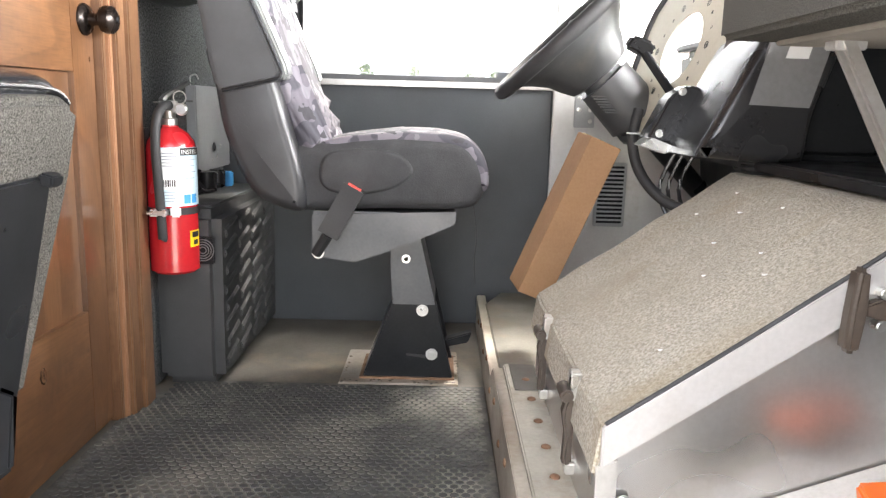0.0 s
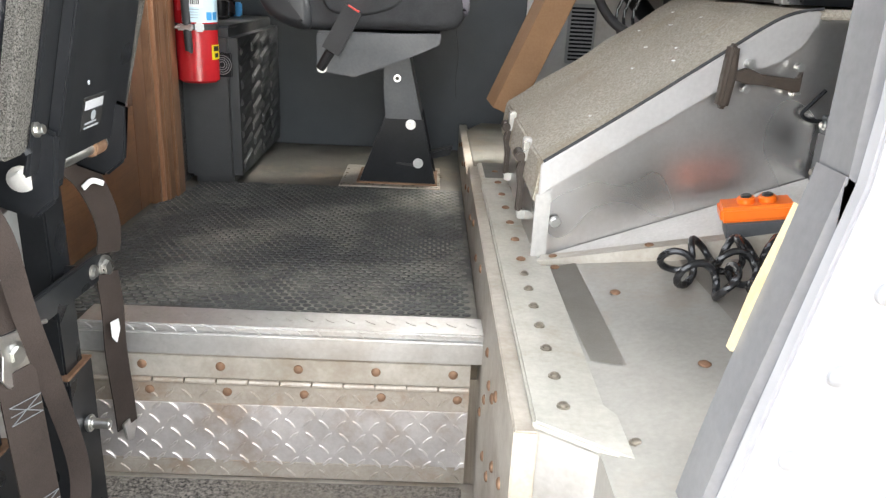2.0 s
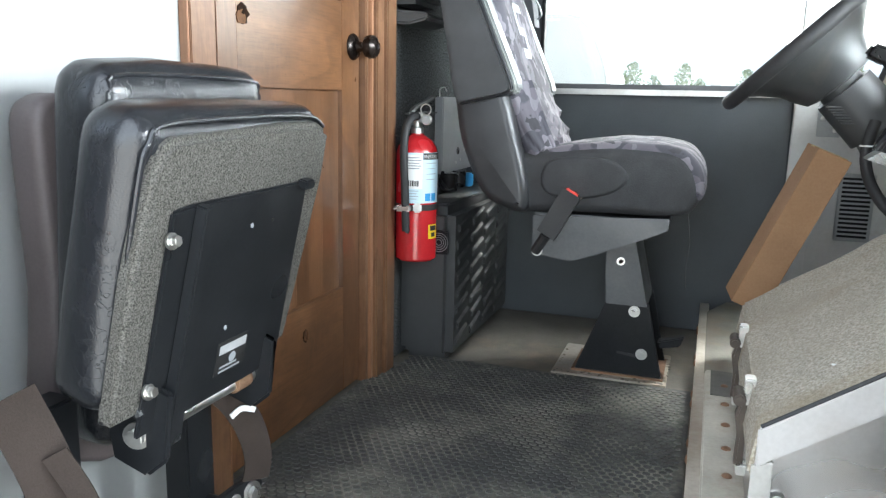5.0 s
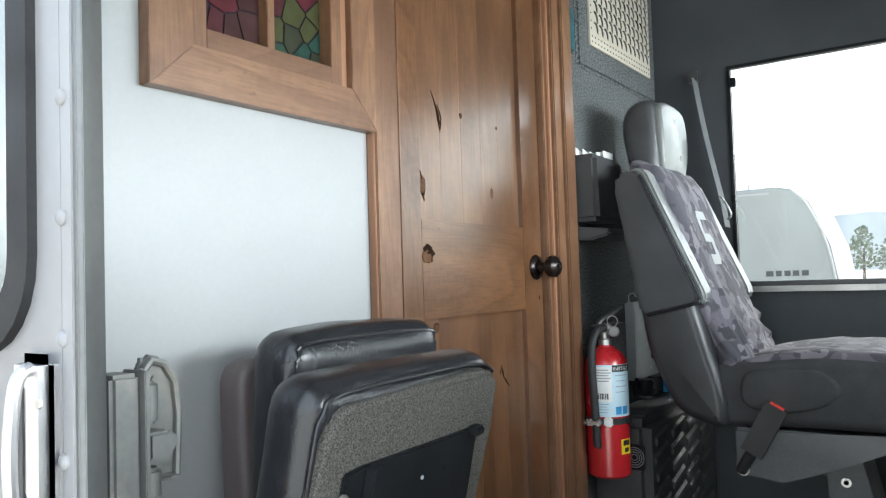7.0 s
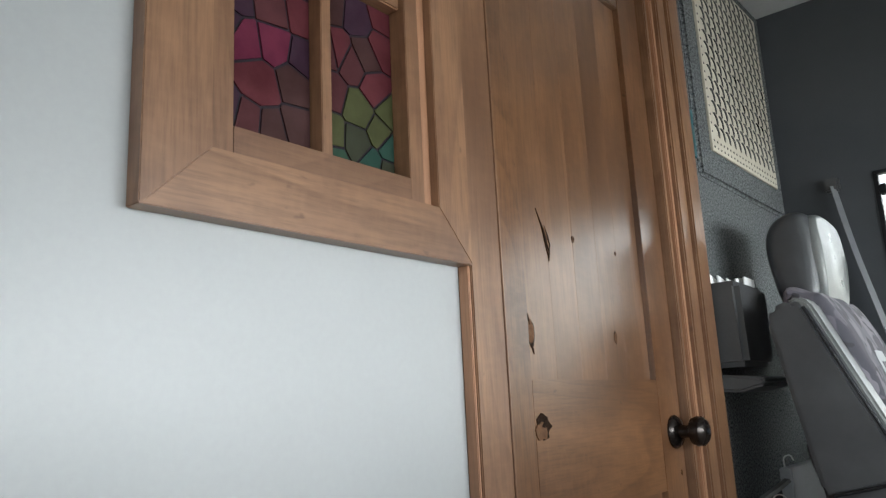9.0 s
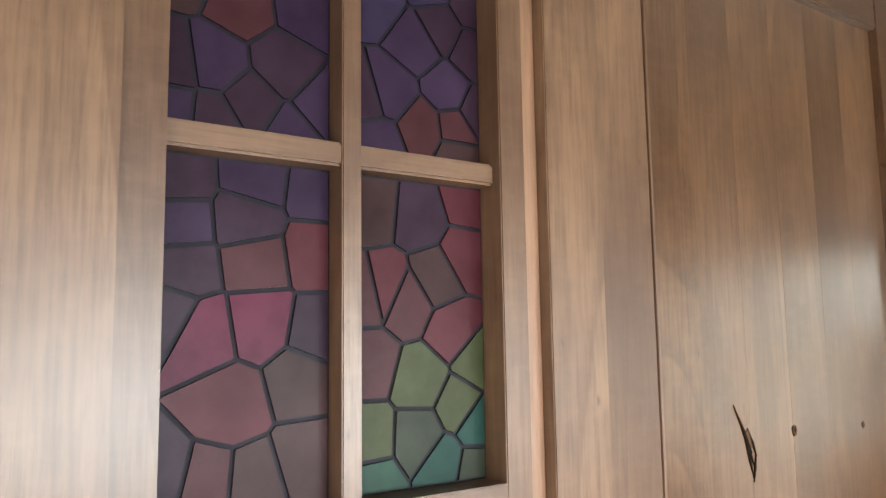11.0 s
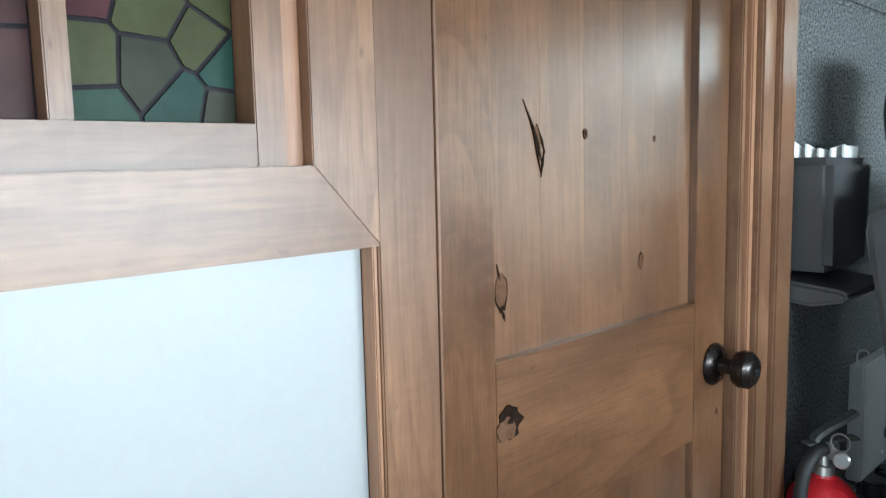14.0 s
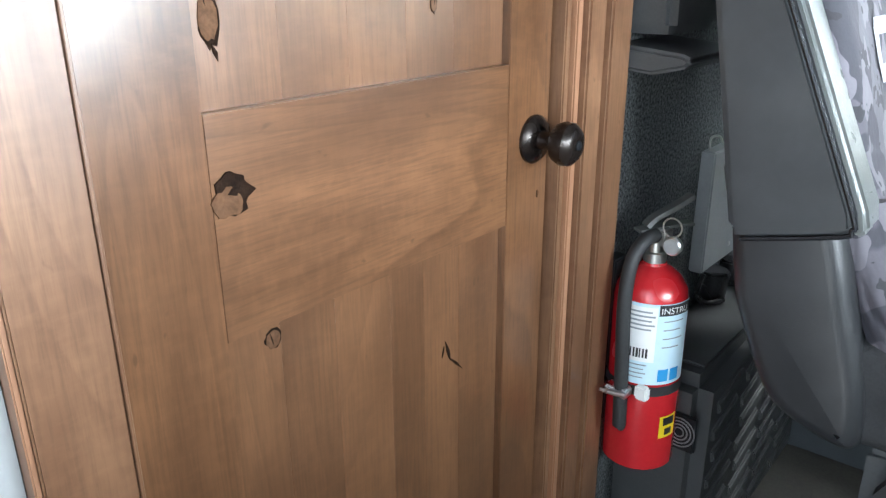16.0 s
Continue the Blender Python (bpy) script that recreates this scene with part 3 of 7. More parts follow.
# driver's side wall with its window openings
b = box(-4.0, 1.4, 2.43, 2.49, 0.3, 1.452)
box(-4.0, 1.4, 2.43, 2.49, 2.19, ROOF, bm=b)
box(-4.0, -0.455, 2.43, 2.49, 1.452, 2.19, bm=b)
box(0.95, 1.4, 2.43, 2.49, 1.452, 2.19, bm=b)
wall_driver = structure("wall_driver_side", b, LINER, "dark lined side wall behind the driver seat", False)
structure("wall_board", box(-0.72, 0.33, 2.42, 2.43, FLOOR, 1.452, 0.002), BLACK_VINYL, "black vinyl board under the driver window")
b = box(0.335, 0.405, 2.405, 2.43, 0.70, 2.19, 0.004)
structure("pillar", b, PALE_PAINT, "pale painted door pillar")
b = box(0.405, 1.25, 2.41, 2.43, 0.70, 1.452, 0.003)
structure("cab_side_panel", b, PALE_PAINT, "pale painted cab side panel in front of the pillar")
hinge = thing("hinge_plate", (0.43, 2.41, 1.34), "bolted grey steel hinge plate on the cab side", "hinge", kind="structure")
part("plate", box(0.402, 0.466, 2.402, 2.410, 1.340, 1.446, 0.002), STEEL_BOX, hinge)
for hx, hz in ((0.416, 1.430), (0.416, 1.395), (0.452, 1.395), (0.452, 1.360)):
    part("bolt", lathe([(0.007, 0), (0.006, 0.003), (0.003, 0.004)], (hx, 2.402, hz), 12, "-Y"), ZINC, hinge)
vent = thing("side_vent", (0.53, 2.41, 1.04), "grey slatted vent low on the cab side", "vent", kind="structure")
part("frame", box(0.480, 0.580, 2.404, 2.410, 1.030, 1.235, 0.003), STEEL_BOX, vent)
for k in range(14):
    part("slat", box(0.490, 0.570, 2.400, 2.404, 1.042 + 0.0134 * k, 1.049 + 0.0134 * k, 0.0008, 1), BLACK_STEEL, vent)
window_1 = thing("window_1", (0, 2.45, 1.45), "wide sliding driver window with aluminium frame", "window", kind="structure")
part("window_sill", box(-0.47, 0.335, 2.40, 2.47, 1.452, 1.470, 0.003), ALU, window_1)
part("sill_track", box(-0.455, 0.335, 2.412, 2.46, 1.470, 1.486, 0.003), GREY_STEEL, window_1, "dark window track")
part("centre_post", box(0.09, 0.122, 2.425, 2.455, 1.486, 2.19, 0.003), ALU, window_1)
part("side_frame", box(-0.455, -0.443, 2.425, 2.455, 1.486, 2.18, 0.002), BLACK_STEEL, window_1)
part("top_frame", box(-0.455, 0.335, 2.425, 2.455, 2.18, 2.19, 0.002), BLACK_STEEL, window_1)
part("catch", box(-0.443, -0.425, 2.42, 2.44, 2.12, 2.15, 0.003), BLACK_STEEL, window_1)
for lo, hi in ((-0.443, 0.09), (0.122, 0.335)):
    pane = part("pane", box(lo, hi, 2.438, 2.442, 1.486, 2.18), GLASS, window_1)
    pane.visible_shadow = False
window_2 = thing("window_2", (0.6, 2.45, 1.45), "small front quarter window beside the dashboard", "window", kind="structure")
part("window_frame", box(0.405, 0.95, 2.425, 2.455, 1.452, 1.475, 0.003), RUBBER, window_2)
pane = part("pane", box(0.405, 0.95, 2.438, 2.442, 1.475, 2.19), GLASS, window_2)
pane.visible_shadow = False

# front wall with the windscreen opening
b = box(1.25, 1.4, 0.16, 2.49, 0.2, 1.55)
box(1.25, 1.4, 0.16, 2.49, 2.0, ROOF, bm=b)
box(1.25, 1.4, 0.16, 0.40, 1.55, 2.0, bm=b)
box(1.25, 1.4, 2.25, 2.49, 1.55, 2.0, bm=b)
structure("wall_front", b, PALE_PAINT, "painted front bulkhead under the windscreen", False)
windscreen = thing("window_3", (1.3, 1.3, 1.55), "flat windscreen with a black rubber gasket", "window", kind="structure")
part("gasket", box(1.24, 1.26, 0.40, 2.25, 1.535, 1.565, 0.004), RUBBER, windscreen)
pane = part("pane", box(1.298, 1.302, 0.40, 2.25, 1.55, 2.0), GLASS, windscreen)
pane.visible_shadow = False

# passenger side: header, front body with a sloping edge, rear wall
structure("door_header", box(-4.0, 1.4, 0.246, 0.30, 2.33, ROOF), WHITE_BODY, "white body side above the entry", False)
structure("wall_rear_side", box(-4.0, -1.30, 0.21, 0.26, 0.3, 2.5), WHITE_BODY, "white body side behind the sliding door", False)
structure("wall_rear", box(-4.05, -4.0, 0.16, 2.49, 0.3, ROOF), LINER, "plain rear wall", False)
OPEN_EDGE = [(0.205, 0.30), (0.264, 0.804), (0.325, 1.11), (0.337, 1.17), (0.340, 1.23), (0.335, 2.5)]
front_body = structure("front_body_panel", prism(OPEN_EDGE + [(1.4, 2.5), (1.4, 0.30)], "y", 0.165, 0.195, 0.003), WHITE_BODY, "white riveted body side in front of the entry")
edge3 = [Vector((x, 0.205, z)) for x, z in OPEN_EDGE]
fine = smoothed(edge3, 6)
part("edge_trim", sweep([p + Vector((-0.004, 0.0, 0)) for p in fine], [(-0.024, -0.006), (0.024, -0.006), (0.024, 0.006), (-0.024, 0.006)], up=(1, 0, 0)), TRIM_GREY, front_body, "dull aluminium edge trim")
part("door_seal", sweep([p + Vector((0.004, 0.026, 0)) for p in fine], ring(0.006, 10), up=(0, 1, 0)), RUBBER, front_body, "dark rubber seal")
structure("foam_strip", sweep([(0.291, 0.234, 0.998), (0.303, 0.234, 1.056), (0.318, 0.234, 1.108), (0.325, 0.234, 1.135)], [(-0.004, -0.005), (0.004, -0.005), (0.004, 0.005), (-0.004, 0.005)], up=(0, 1, 0)), FOAM, "yellowed foam strip inside the entry edge")

# partition between cab and living space
b = box(-0.735, -0.692, 0.246, 0.530, 0.60, ROOF)
box(-0.735, -0.692, 0.815, 0.885, 0.60, ROOF, bm=b)
box(-0.735, -0.692, 0.530, 0.815, 0.60, 1.860, bm=b)
box(-0.735, -0.692, 0.530, 0.815, 2.62, ROOF, bm=b)
structure("wall_partition", b, WHITE_PANEL, "smooth white partition panel behind the jump seat", False)
structure("wall_carpet", box(-0.76, -0.70, 1.70, 2.43, FLOOR, ROOF), CARPET_DARK, "charcoal carpeted wall behind the driver seat", False)
structure("wall_over_door", box(-0.76, -0.70, 0.95, 1.70, 2.58, ROOF), WOOD_TRIM_Y, "wooden board over the door", False)

# stained glass window in its wooden casing
casing = thing("stained_glass_window", (-0.69, 0.66, 1.78), "wooden framed window with stained glass in purple, red and green", "window")
part("bottom_casing", prism([(0.438, 1.783), (0.8895, 1.783), (0.828, 1.849), (0.507, 1.849)], "x", -0.692, -0.670, 0.001), WOOD_TRIM_Y, casing)
part("left_casing", prism([(0.438, 1.783), (0.507, 1.849), (0.507, 2.64), (0.438, 2.70)], "x", -0.692, -0.6702, 0.001), WOOD_TRIM, casing)
part("right_casing", prism([(0.8895, 1.783), (0.828, 1.849), (0.828, 2.64), (0.8895, 2.70)], "x", -0.692, -0.6702, 0.001), WOOD_TRIM, casing)
part("top_casing", prism([(0.438, 2.70), (0.8895, 2.70), (0.828, 2.64), (0.507, 2.64)], "x", -0.692, -0.670, 0.001), WOOD_TRIM_Y, casing)
part("reveal", box(-0.715, -0.682, 0.812, 0.828, 1.849, 2.64, 0.001), WOOD_EDGE, casing)
part("left_stile", box(-0.712, -0.6765, 0.507, 0.534, 1.849, 2.64, 0.001), WOOD_TRIM, casing)
part("right_stile", box(-0.712, -0.679, 0.787, 0.812, 1.849, 2.64, 0.001), WOOD_TRIM, casing)
part("bottom_stile", box(-0.712, -0.6775, 0.534, 0.787, 1.849, 1.879, 0.001), WOOD_TRIM_Y, casing)
part("top_stile", box(-0.712, -0.6775, 0.534, 0.787, 2.595, 2.64, 0.001), WOOD_TRIM_Y, casing)
part("muntin", box(-0.708, -0.685, 0.653, 0.668, 1.879, 2.595, 0.001), WOOD_TRIM, casing)
ROWS_Z = [(1.879, 2.105), (2.122, 2.348), (2.365, 2.595)]
for (a, lo), (hi, c) in zip(ROWS_Z, ROWS_Z[1:]):
    part("cross_bar", box(-0.708, -0.687, 0.534, 0.787, lo, hi, 0.002), WOOD_TRIM_Y, casing)
part("leading", box(-0.712, -0.7055, 0.534, 0.787, 1.879, 2.595), LEAD, casing)


def clipped(poly, p, q):
    """The part of a polygon nearer to p than to q."""
    mx, my, nx, ny = (p[0] + q[0]) / 2, (p[1] + q[1]) / 2, q[0] - p[0], q[1] - p[1]
    side = [(x - mx) * nx + (y - my) * ny for x, y in poly]
    out = []
    for i, (x, y) in enumerate(poly):
        j = (i + 1) % len(poly)
        if side[i] <= 0:
            out.append((x, y))
        if side[i] * side[j] < 0:
            t = side[i] / (side[i] - side[j])
            out.append((x + t * (poly[j][0] - x), y + t * (poly[j][1] - y)))
    return out


def shrunk(poly, d):
    """A convex polygon drawn in by d."""
    out = list(poly)
    n = len(poly)
    area = sum(poly[i][0] * poly[(i + 1) % n][1] - poly[(i + 1) % n][0] * poly[i][1] for i in range(n))
    s = 1 if area > 0 else -1
    for i in range(n):
        (ax, ay), (bx, by) = poly[i], poly[(i + 1) % n]
        l = math.hypot(bx - ax, by - ay)
        if l < 1e-6:
            continue
        nx, ny = s * (by - ay) / l, -s * (bx - ax) / l
        px, py = ax - nx * d, ay - ny * d
        out = clipped(out, (px - nx, py - ny), (px + nx, py + ny))
        if len(out) < 3:
            return []
    return out


FILMS = {k: film("glass_" + k, c) for k, c in {
    "plum": (0.038, 0.015, 0.029), "violet": (0.042, 0.019, 0.046), "lilac": (0.040, 0.024, 0.055), "rose": (0.120, 0.016, 0.040), "red": (0.092, 0.018, 0.024),
    "brick": (0.070, 0.019, 0.022), "brown": (0.052, 0.021, 0.020), "lime": (0.056, 0.060, 0.022), "olive": (0.031, 0.034, 0.019), "teal": (0.016, 0.050, 0.036), "mint": (0.025, 0.060, 0.037)}.items()}
# seeds inside one pane: across, up (0 to 1) and tint
PANES = {
    (0, 0): [(0.1, 0.93, "plum"), (0.55, 0.95, "violet"), (0.9, 0.93, "violet"), (0.12, 0.8, "violet"), (0.5, 0.82, "plum"), (0.15, 0.68, "plum"), (0.55, 0.71, "brick"), (0.9, 0.74, "red"),
             (0.08, 0.55, "plum"), (0.26, 0.5, "rose"), (0.58, 0.53, "rose"), (0.92, 0.5, "plum"), (0.42, 0.3, "red"), (0.82, 0.36, "brown"), (0.3, 0.09, "brick"), (0.06, 0.12, "plum"), (0.55, 0.08, "brown"), (0.85, 0.13, "brown")],
    (1, 0): [(0.15, 0.9, "brown"), (0.5, 0.88, "plum"), (0.88, 0.95, "red"), (0.85, 0.76, "red"), (0.1, 0.62, "brick"), (0.25, 0.64, "red"), (0.4, 0.6, "brick"), (0.62, 0.68, "brown"), (0.75, 0.5, "red"),
             (0.12, 0.4, "brick"), (0.5, 0.34, "lime"), (0.93, 0.4, "lime"), (0.12, 0.17, "lime"), (0.48, 0.16, "olive"), (0.78, 0.25, "lime"), (0.14, 0.03, "mint"), (0.66, 0.07, "teal"), (0.92, 0.18, "teal"), (0.9, 0.04, "olive")],
    (0, 1): [(0.10, 0.46, "brown"), (0.45, 0.58, "brick"), (0.44, 0.40, "brick"), (0.83, 0.43, "violet"), (0.30, 0.20, "violet"), (0.07, 0.18, "plum"), (0.70, 0.23, "plum"), (0.50, 0.10, "plum"), (0.76, 0.02, "violet"), (0.94, 0.12, "violet"),
             (0.07, 0.04, "violet"), (0.30, 0.03, "plum"), (0.20, 0.76, "violet"), (0.62, 0.74, "plum"), (0.88, 0.66, "violet"), (0.42, 0.91, "lilac"), (0.82, 0.90, "plum"), (0.10, 0.93, "violet")],
    (1, 1): [(0.18, 0.52, "lilac"), (0.24, 0.73, "rose"), (0.60, 0.77, "plum"), (0.60, 0.63, "lilac"), (0.92, 0.60, "plum"), (0.48, 0.41, "violet"), (0.68, 0.49, "plum"), (0.94, 0.42, "plum"), (0.74, 0.26, "violet"), (0.10, 0.19, "plum"),
             (0.28, 0.22, "violet"), (0.53, 0.11, "brick"), (0.80, 0.13, "brick"), (0.80, 0.03, "brown"), (0.96, 0.20, "plum"), (0.20, 0.03, "violet"), (0.20, 0.92, "violet"), (0.62, 0.93, "lilac"), (0.92, 0.86, "plum")],
}
rnd = random.Random(5)
for col, (y0, y1) in enumerate(((0.534, 0.653), (0.668, 0.787))):
    for row, (z0, z1) in enumerate(ROWS_Z):
        seeds = PANES.get((col, row))
        if seeds is None:
            seeds = [(rnd.random(), (i + rnd.random()) / 16, rnd.choice(["violet", "violet", "plum", "lilac", "plum", "red" if row == 1 else "lilac"])) for i in range(16)]
        pts = [(y0 + a * (y1 - y0), z0 + h * (z1 - z0), tint) for a, h, tint in seeds]
        for p in pts:
            poly = [(y0, z0), (y1, z0), (y1, z1), (y0, z1)]
            for q in pts:
                if q is not p and len(poly) > 2:
                    poly = clipped(poly, p, q)
            poly = shrunk(poly, 0.0017) if len(poly) > 2 else []
            if len(poly) > 2:
                part("glass_piece", prism(poly, "x", -0.7065, -0.7035), FILMS[p[2]], casing, "", False)

# brown upright casing beside the white panel and the door in it
casing_board = structure("door_casing", box(-0.76, -0.6735, 0.8903, 0.955, FLOOR, ROOF, 0.0015), WOOD_TRIM, "stained wooden door casing beside the white panel")
structure("panel_edge_trim", box(-0.692, -0.676, 0.8855, 0.8902, FLOOR, 1.783, 0.001), WOOD_EDGE, "thin pale wooden edge beside the white panel")
part("casing_edge", box(-0.70, -0.6722, 0.9555, 0.9585, FLOOR, ROOF - 0.01, 0.0006, 1), WOOD_TRIM, casing_board, "worn edge of the casing")
door = thing("door_1", (-0.73, 0.96, FLOOR), "knotty stained alder door with recessed panels, closed", "door", kind="structure")
FACE, DEEP = -0.712, -0.7235
part("hinge_stile", box(-0.755, FACE, 0.960, 1.070, FLOOR + 0.01, 2.57, 0.0008), WOOD_DOOR, door)
part("lock_stile", box(-0.755, FACE, 1.486, 1.575, FLOOR + 0.01, 2.57, 0.0008), WOOD_DOOR, door)
part("lock_rail", box(-0.755, FACE - 0.0006, 1.070, 1.486, 1.443, 1.642, 0.0008), WOOD_DOOR_Y, door)
part("bottom_rail", box(-0.755, FACE - 0.0006, 1.070, 1.486, FLOOR + 0.01, 0.97, 0.0008), WOOD_DOOR_Y, door)
part("top_rail", box(-0.755, FACE - 0.0006, 1.070, 1.486, 2.40, 2.57, 0.002), WOOD_DOOR_Y, door)
rnd = random.Random(3)
for z0, z1 in ((0.97, 1.443), (1.642, 2.40)):
    y = 1.070
    while y < 1.486:
        w = min(rnd.uniform(0.055, 0.095), 1.486 - y)
        if 1.486 - (y + w) < 0.03:
            w = 1.486 - y
        part("stave", box(-0.755, DEEP + rnd.uniform(-0.0001, 0.0001), y, y + w, z0, z1, 0.0003, 1), WOOD_STAVE, door)
        y += w


def blob(name, outline, x, material=None):
    """A thin flush patch of a knot or crack."""
    part(name, prism(outline, "x", x - 0.002, x + 0.0010), material or KNOT, door, "dark knot", False)


def splinter(a, b, w, x):
    """A thin dark crack from a to b, pointed at both ends."""
    (ay, az), (by, bz) = a, b
    l = math.hypot(by - ay, bz - az)
    ny, nz = -(bz - az) / l * w, (by - ay) / l * w
    my, mz = ay * 0.45 + by * 0.55, az * 0.45 + bz * 0.55
    blob("crack", [(ay, az), (my + ny, mz + nz), (by, bz), (my - ny * 0.6, mz - nz * 0.6)], x + 0.0003)


def knot(cy, cz, ry, rz, x, seed, cracks=3, rim=1.06):
    """A brown knot lying unevenly in a torn dark socket, with a few cracks."""
    r = random.Random(seed)

    def ragged(dy, dz, k, rough):
        return [(cy + dy + ry * k * r.uniform(1 - rough, 1 + rough) * math.cos(2 * math.pi * i / 18), cz + dz + rz * k * r.uniform(1 - rough, 1 + rough) * math.sin(2 * math.pi * i / 18)) for i in range(18)]

    blob("socket", ragged(0, 0, rim, 0.16), x - 0.0003)
    blob("knot", ragged(r.uniform(-0.14, 0.14) * ry, r.uniform(-0.16, 0.16) * rz, 0.90, 0.10), x, KNOT_BROWN)
    for _ in range(cracks):
        a, k = r.uniform(0, 6.28), r.uniform(0.3, 0.9)
        b = a + r.uniform(1.8, 3.6)
        splinter((cy + ry * k * math.cos(a), cz + rz * k * math.sin(a)), (cy + ry * 0.8 * math.cos(b), cz + rz * 0.8 * math.sin(b)), min(ry, rz) * r.uniform(0.05, 0.14), x)


for a, b, w in (((1.130, 1.912), (1.158, 1.860), 0.0022), ((1.140, 1.892), (1.162, 1.844), 0.0028), ((1.152, 1.887), (1.166, 1.856), 0.0024), ((1.165, 1.860), (1.159, 1.830), 0.0020), ((1.146, 1.878), (1.159, 1.834), 0.0018)):
    splinter(a, b, w, DEEP)
blob("knot", [(1.148, 1.882), (1.154, 1.886), (1.161, 1.868), (1.154, 1.862)], DEEP, KNOT_BROWN)
knot(1.241, 1.877, 0.0045, 0.006, DEEP, 2, 6)
knot(1.392, 1.872, 0.003, 0.004, DEEP, 4, 3)
# long knot of the upper panel
knot(1.092, 1.711, 0.0095, 0.020, DEEP, 5, 0, 1.02)
splinter((1.085, 1.742), (1.090, 1.722), 0.0016, DEEP)
splinter((1.092, 1.694), (1.097, 1.680), 0.0024, DEEP)
# torn knot of the lock rail: a red-brown patch under ragged black holes
rr = random.Random(77)
for cy, cz, ry, rz, k, m in ((1.090, 1.574, 0.020, 0.016, 0.30, KNOT), (1.084, 1.567, 0.0145, 0.0125, 0.18, KNOT_BROWN), (1.092, 1.576, 0.007, 0.004, 0.5, KNOT)):
    blob("knot", [(cy + ry * rr.uniform(1 - k, 1 + k) * math.cos(2 * math.pi * n / 20), cz + rz * rr.uniform(1 - k, 1 + k) * math.sin(2 * math.pi * n / 20)) for n in range(20)], FACE + (0.0003 if m is KNOT_BROWN else 0.0006 if ry < 0.01 else 0.0), m)
for a, b, w in (((1.378, 1.320), (1.388, 1.290), 0.0032), ((1.384, 1.296), (1.412, 1.268), 0.0024), ((1.376, 1.314), (1.372, 1.300), 0.0012)):
    splinter(a, b, w, DEEP)
knot(1.126, 1.424, 0.009, 0.010, DEEP, 21, 1)
knot(1.30, 0.90, 0.010, 0.014, FACE, 31)
knot(1.362, 1.716, 0.005, 0.010, DEEP, 33, 1)
knot(1.555, 1.47, 0.0022, 0.005, FACE, 34, 1)
knob = part("door_knob", lathe([(0.031, 0.0), (0.031, 0.004), (0.026, 0.010), (0.013, 0.014), (0.011, 0.026), (0.013, 0.032), (0.024, 0.037), (0.0275, 0.046), (0.0265, 0.056), (0.020, 0.063), (0.010, 0.066), (0.008, 0.0655)], (FACE, 1.541, 1.545), 28, "X"), BRONZE, door, "oil-rubbed bronze round knob")
part("keyhole_cap", lathe([(0.006, 0.0), (0.006, 0.002), (0.004, 0.003)], (FACE + 0.0655, 1.541, 1.545), 14, "X"), BLACK_STEEL, knob)
jamb = structure("door_jamb", box(-0.76, -0.694, 1.579, 1.592, FLOOR, 2.60, 0.002), WOOD_TRIM, "stained door jamb strip beside the door edge")
part("pale_strip", box(-0.76, -0.686, 1.592, 1.606, FLOOR, 2.60, 0.002), WOOD_EDGE, jamb)
part("jamb_board", box(-0.76, -0.676, 1.606, 1.648, FLOOR, 2.60, 0.003), WOOD_TRIM, jamb)
part("corner_strip", box(-0.76, -0.667, 1.648, 1.703, FLOOR, 2.60, 0.003), WOOD_TRIM, jamb)

# entry: riser, treads, ledge and kick plates
structure("stair_nosing", box(-0.575, 0.140, 0.80, 0.872, 0.712, 0.7245, 0.003), ALU, "worn aluminium tread-plate nosing of the step")
b = box(-0.575, 0.140, 0.797, 0.872, 0.668, 0.712, 0.004)
box(-0.575, 0.140, 0.793, 0.80, 0.690, 0.712, 0.003, bm=b)
structure("step_channel", b, ALU, "aluminium channel under the step nosing")
riser = structure("step_riser", box(-0.575, 0.10, 0.806, 0.87, STEP, 0.668), ALU_DIRTY, "grimy hinged tread-plate riser of the step", False)
part("bolt_strip", box(-0.575, 0.100, 0.801, 0.806, 0.622, 0.664, 0.001), ALU_DIRTY, riser)
part("flap_hem", box(-0.560, 0.100, 0.800, 0.806, 0.572, 0.614, 0.001), RUST_BAND, riser, "stained brown hem under the hinge")
# Middle band coloured brighter, for wear and for light from the entry
part("tread_flap", box(-0.560, 0.100, 0.7992, 0.8055, 0.456, 0.572, 0.001), RUSTY_PLATE, riser, "scuffed tread plate, bright middle from wear and painted light")
part("flap_foot", box(-0.560, 0.100, 0.7986, 0.806, STEP + 0.002, 0.456, 0.001), RUST_BAND, riser, "stained brown foot of the plate")
hinge_mesh = mesh_of("hinge_knuckle", rod((-0.026, 0, 0), (0.026, 0, 0), 0.0055, n=10, bevel=0.0008), RUST_BAND)
for i in range(12):
    share("hinge_knuckle", hinge_mesh, riser, pose(-0.535 + i * 0.0552, 0.797, 0.618))
structure("floor_lip", box(-0.575, 0.143, 0.872, 0.876, 0.694, 0.7215, 0.001), ALU, "thin metal edge where the mat begins")
structure("step_mat", box(-0.560, 0.095, 0.16, 0.782, STEP, STEP + 0.008, 0.003), STEP_MAT, "gritty worn black mat on the lower step")
structure("step_skirt", box(-0.60, 0.25, 0.10, 0.14, 0.20, STEP), ALU, "aluminium face under the entry step", False)

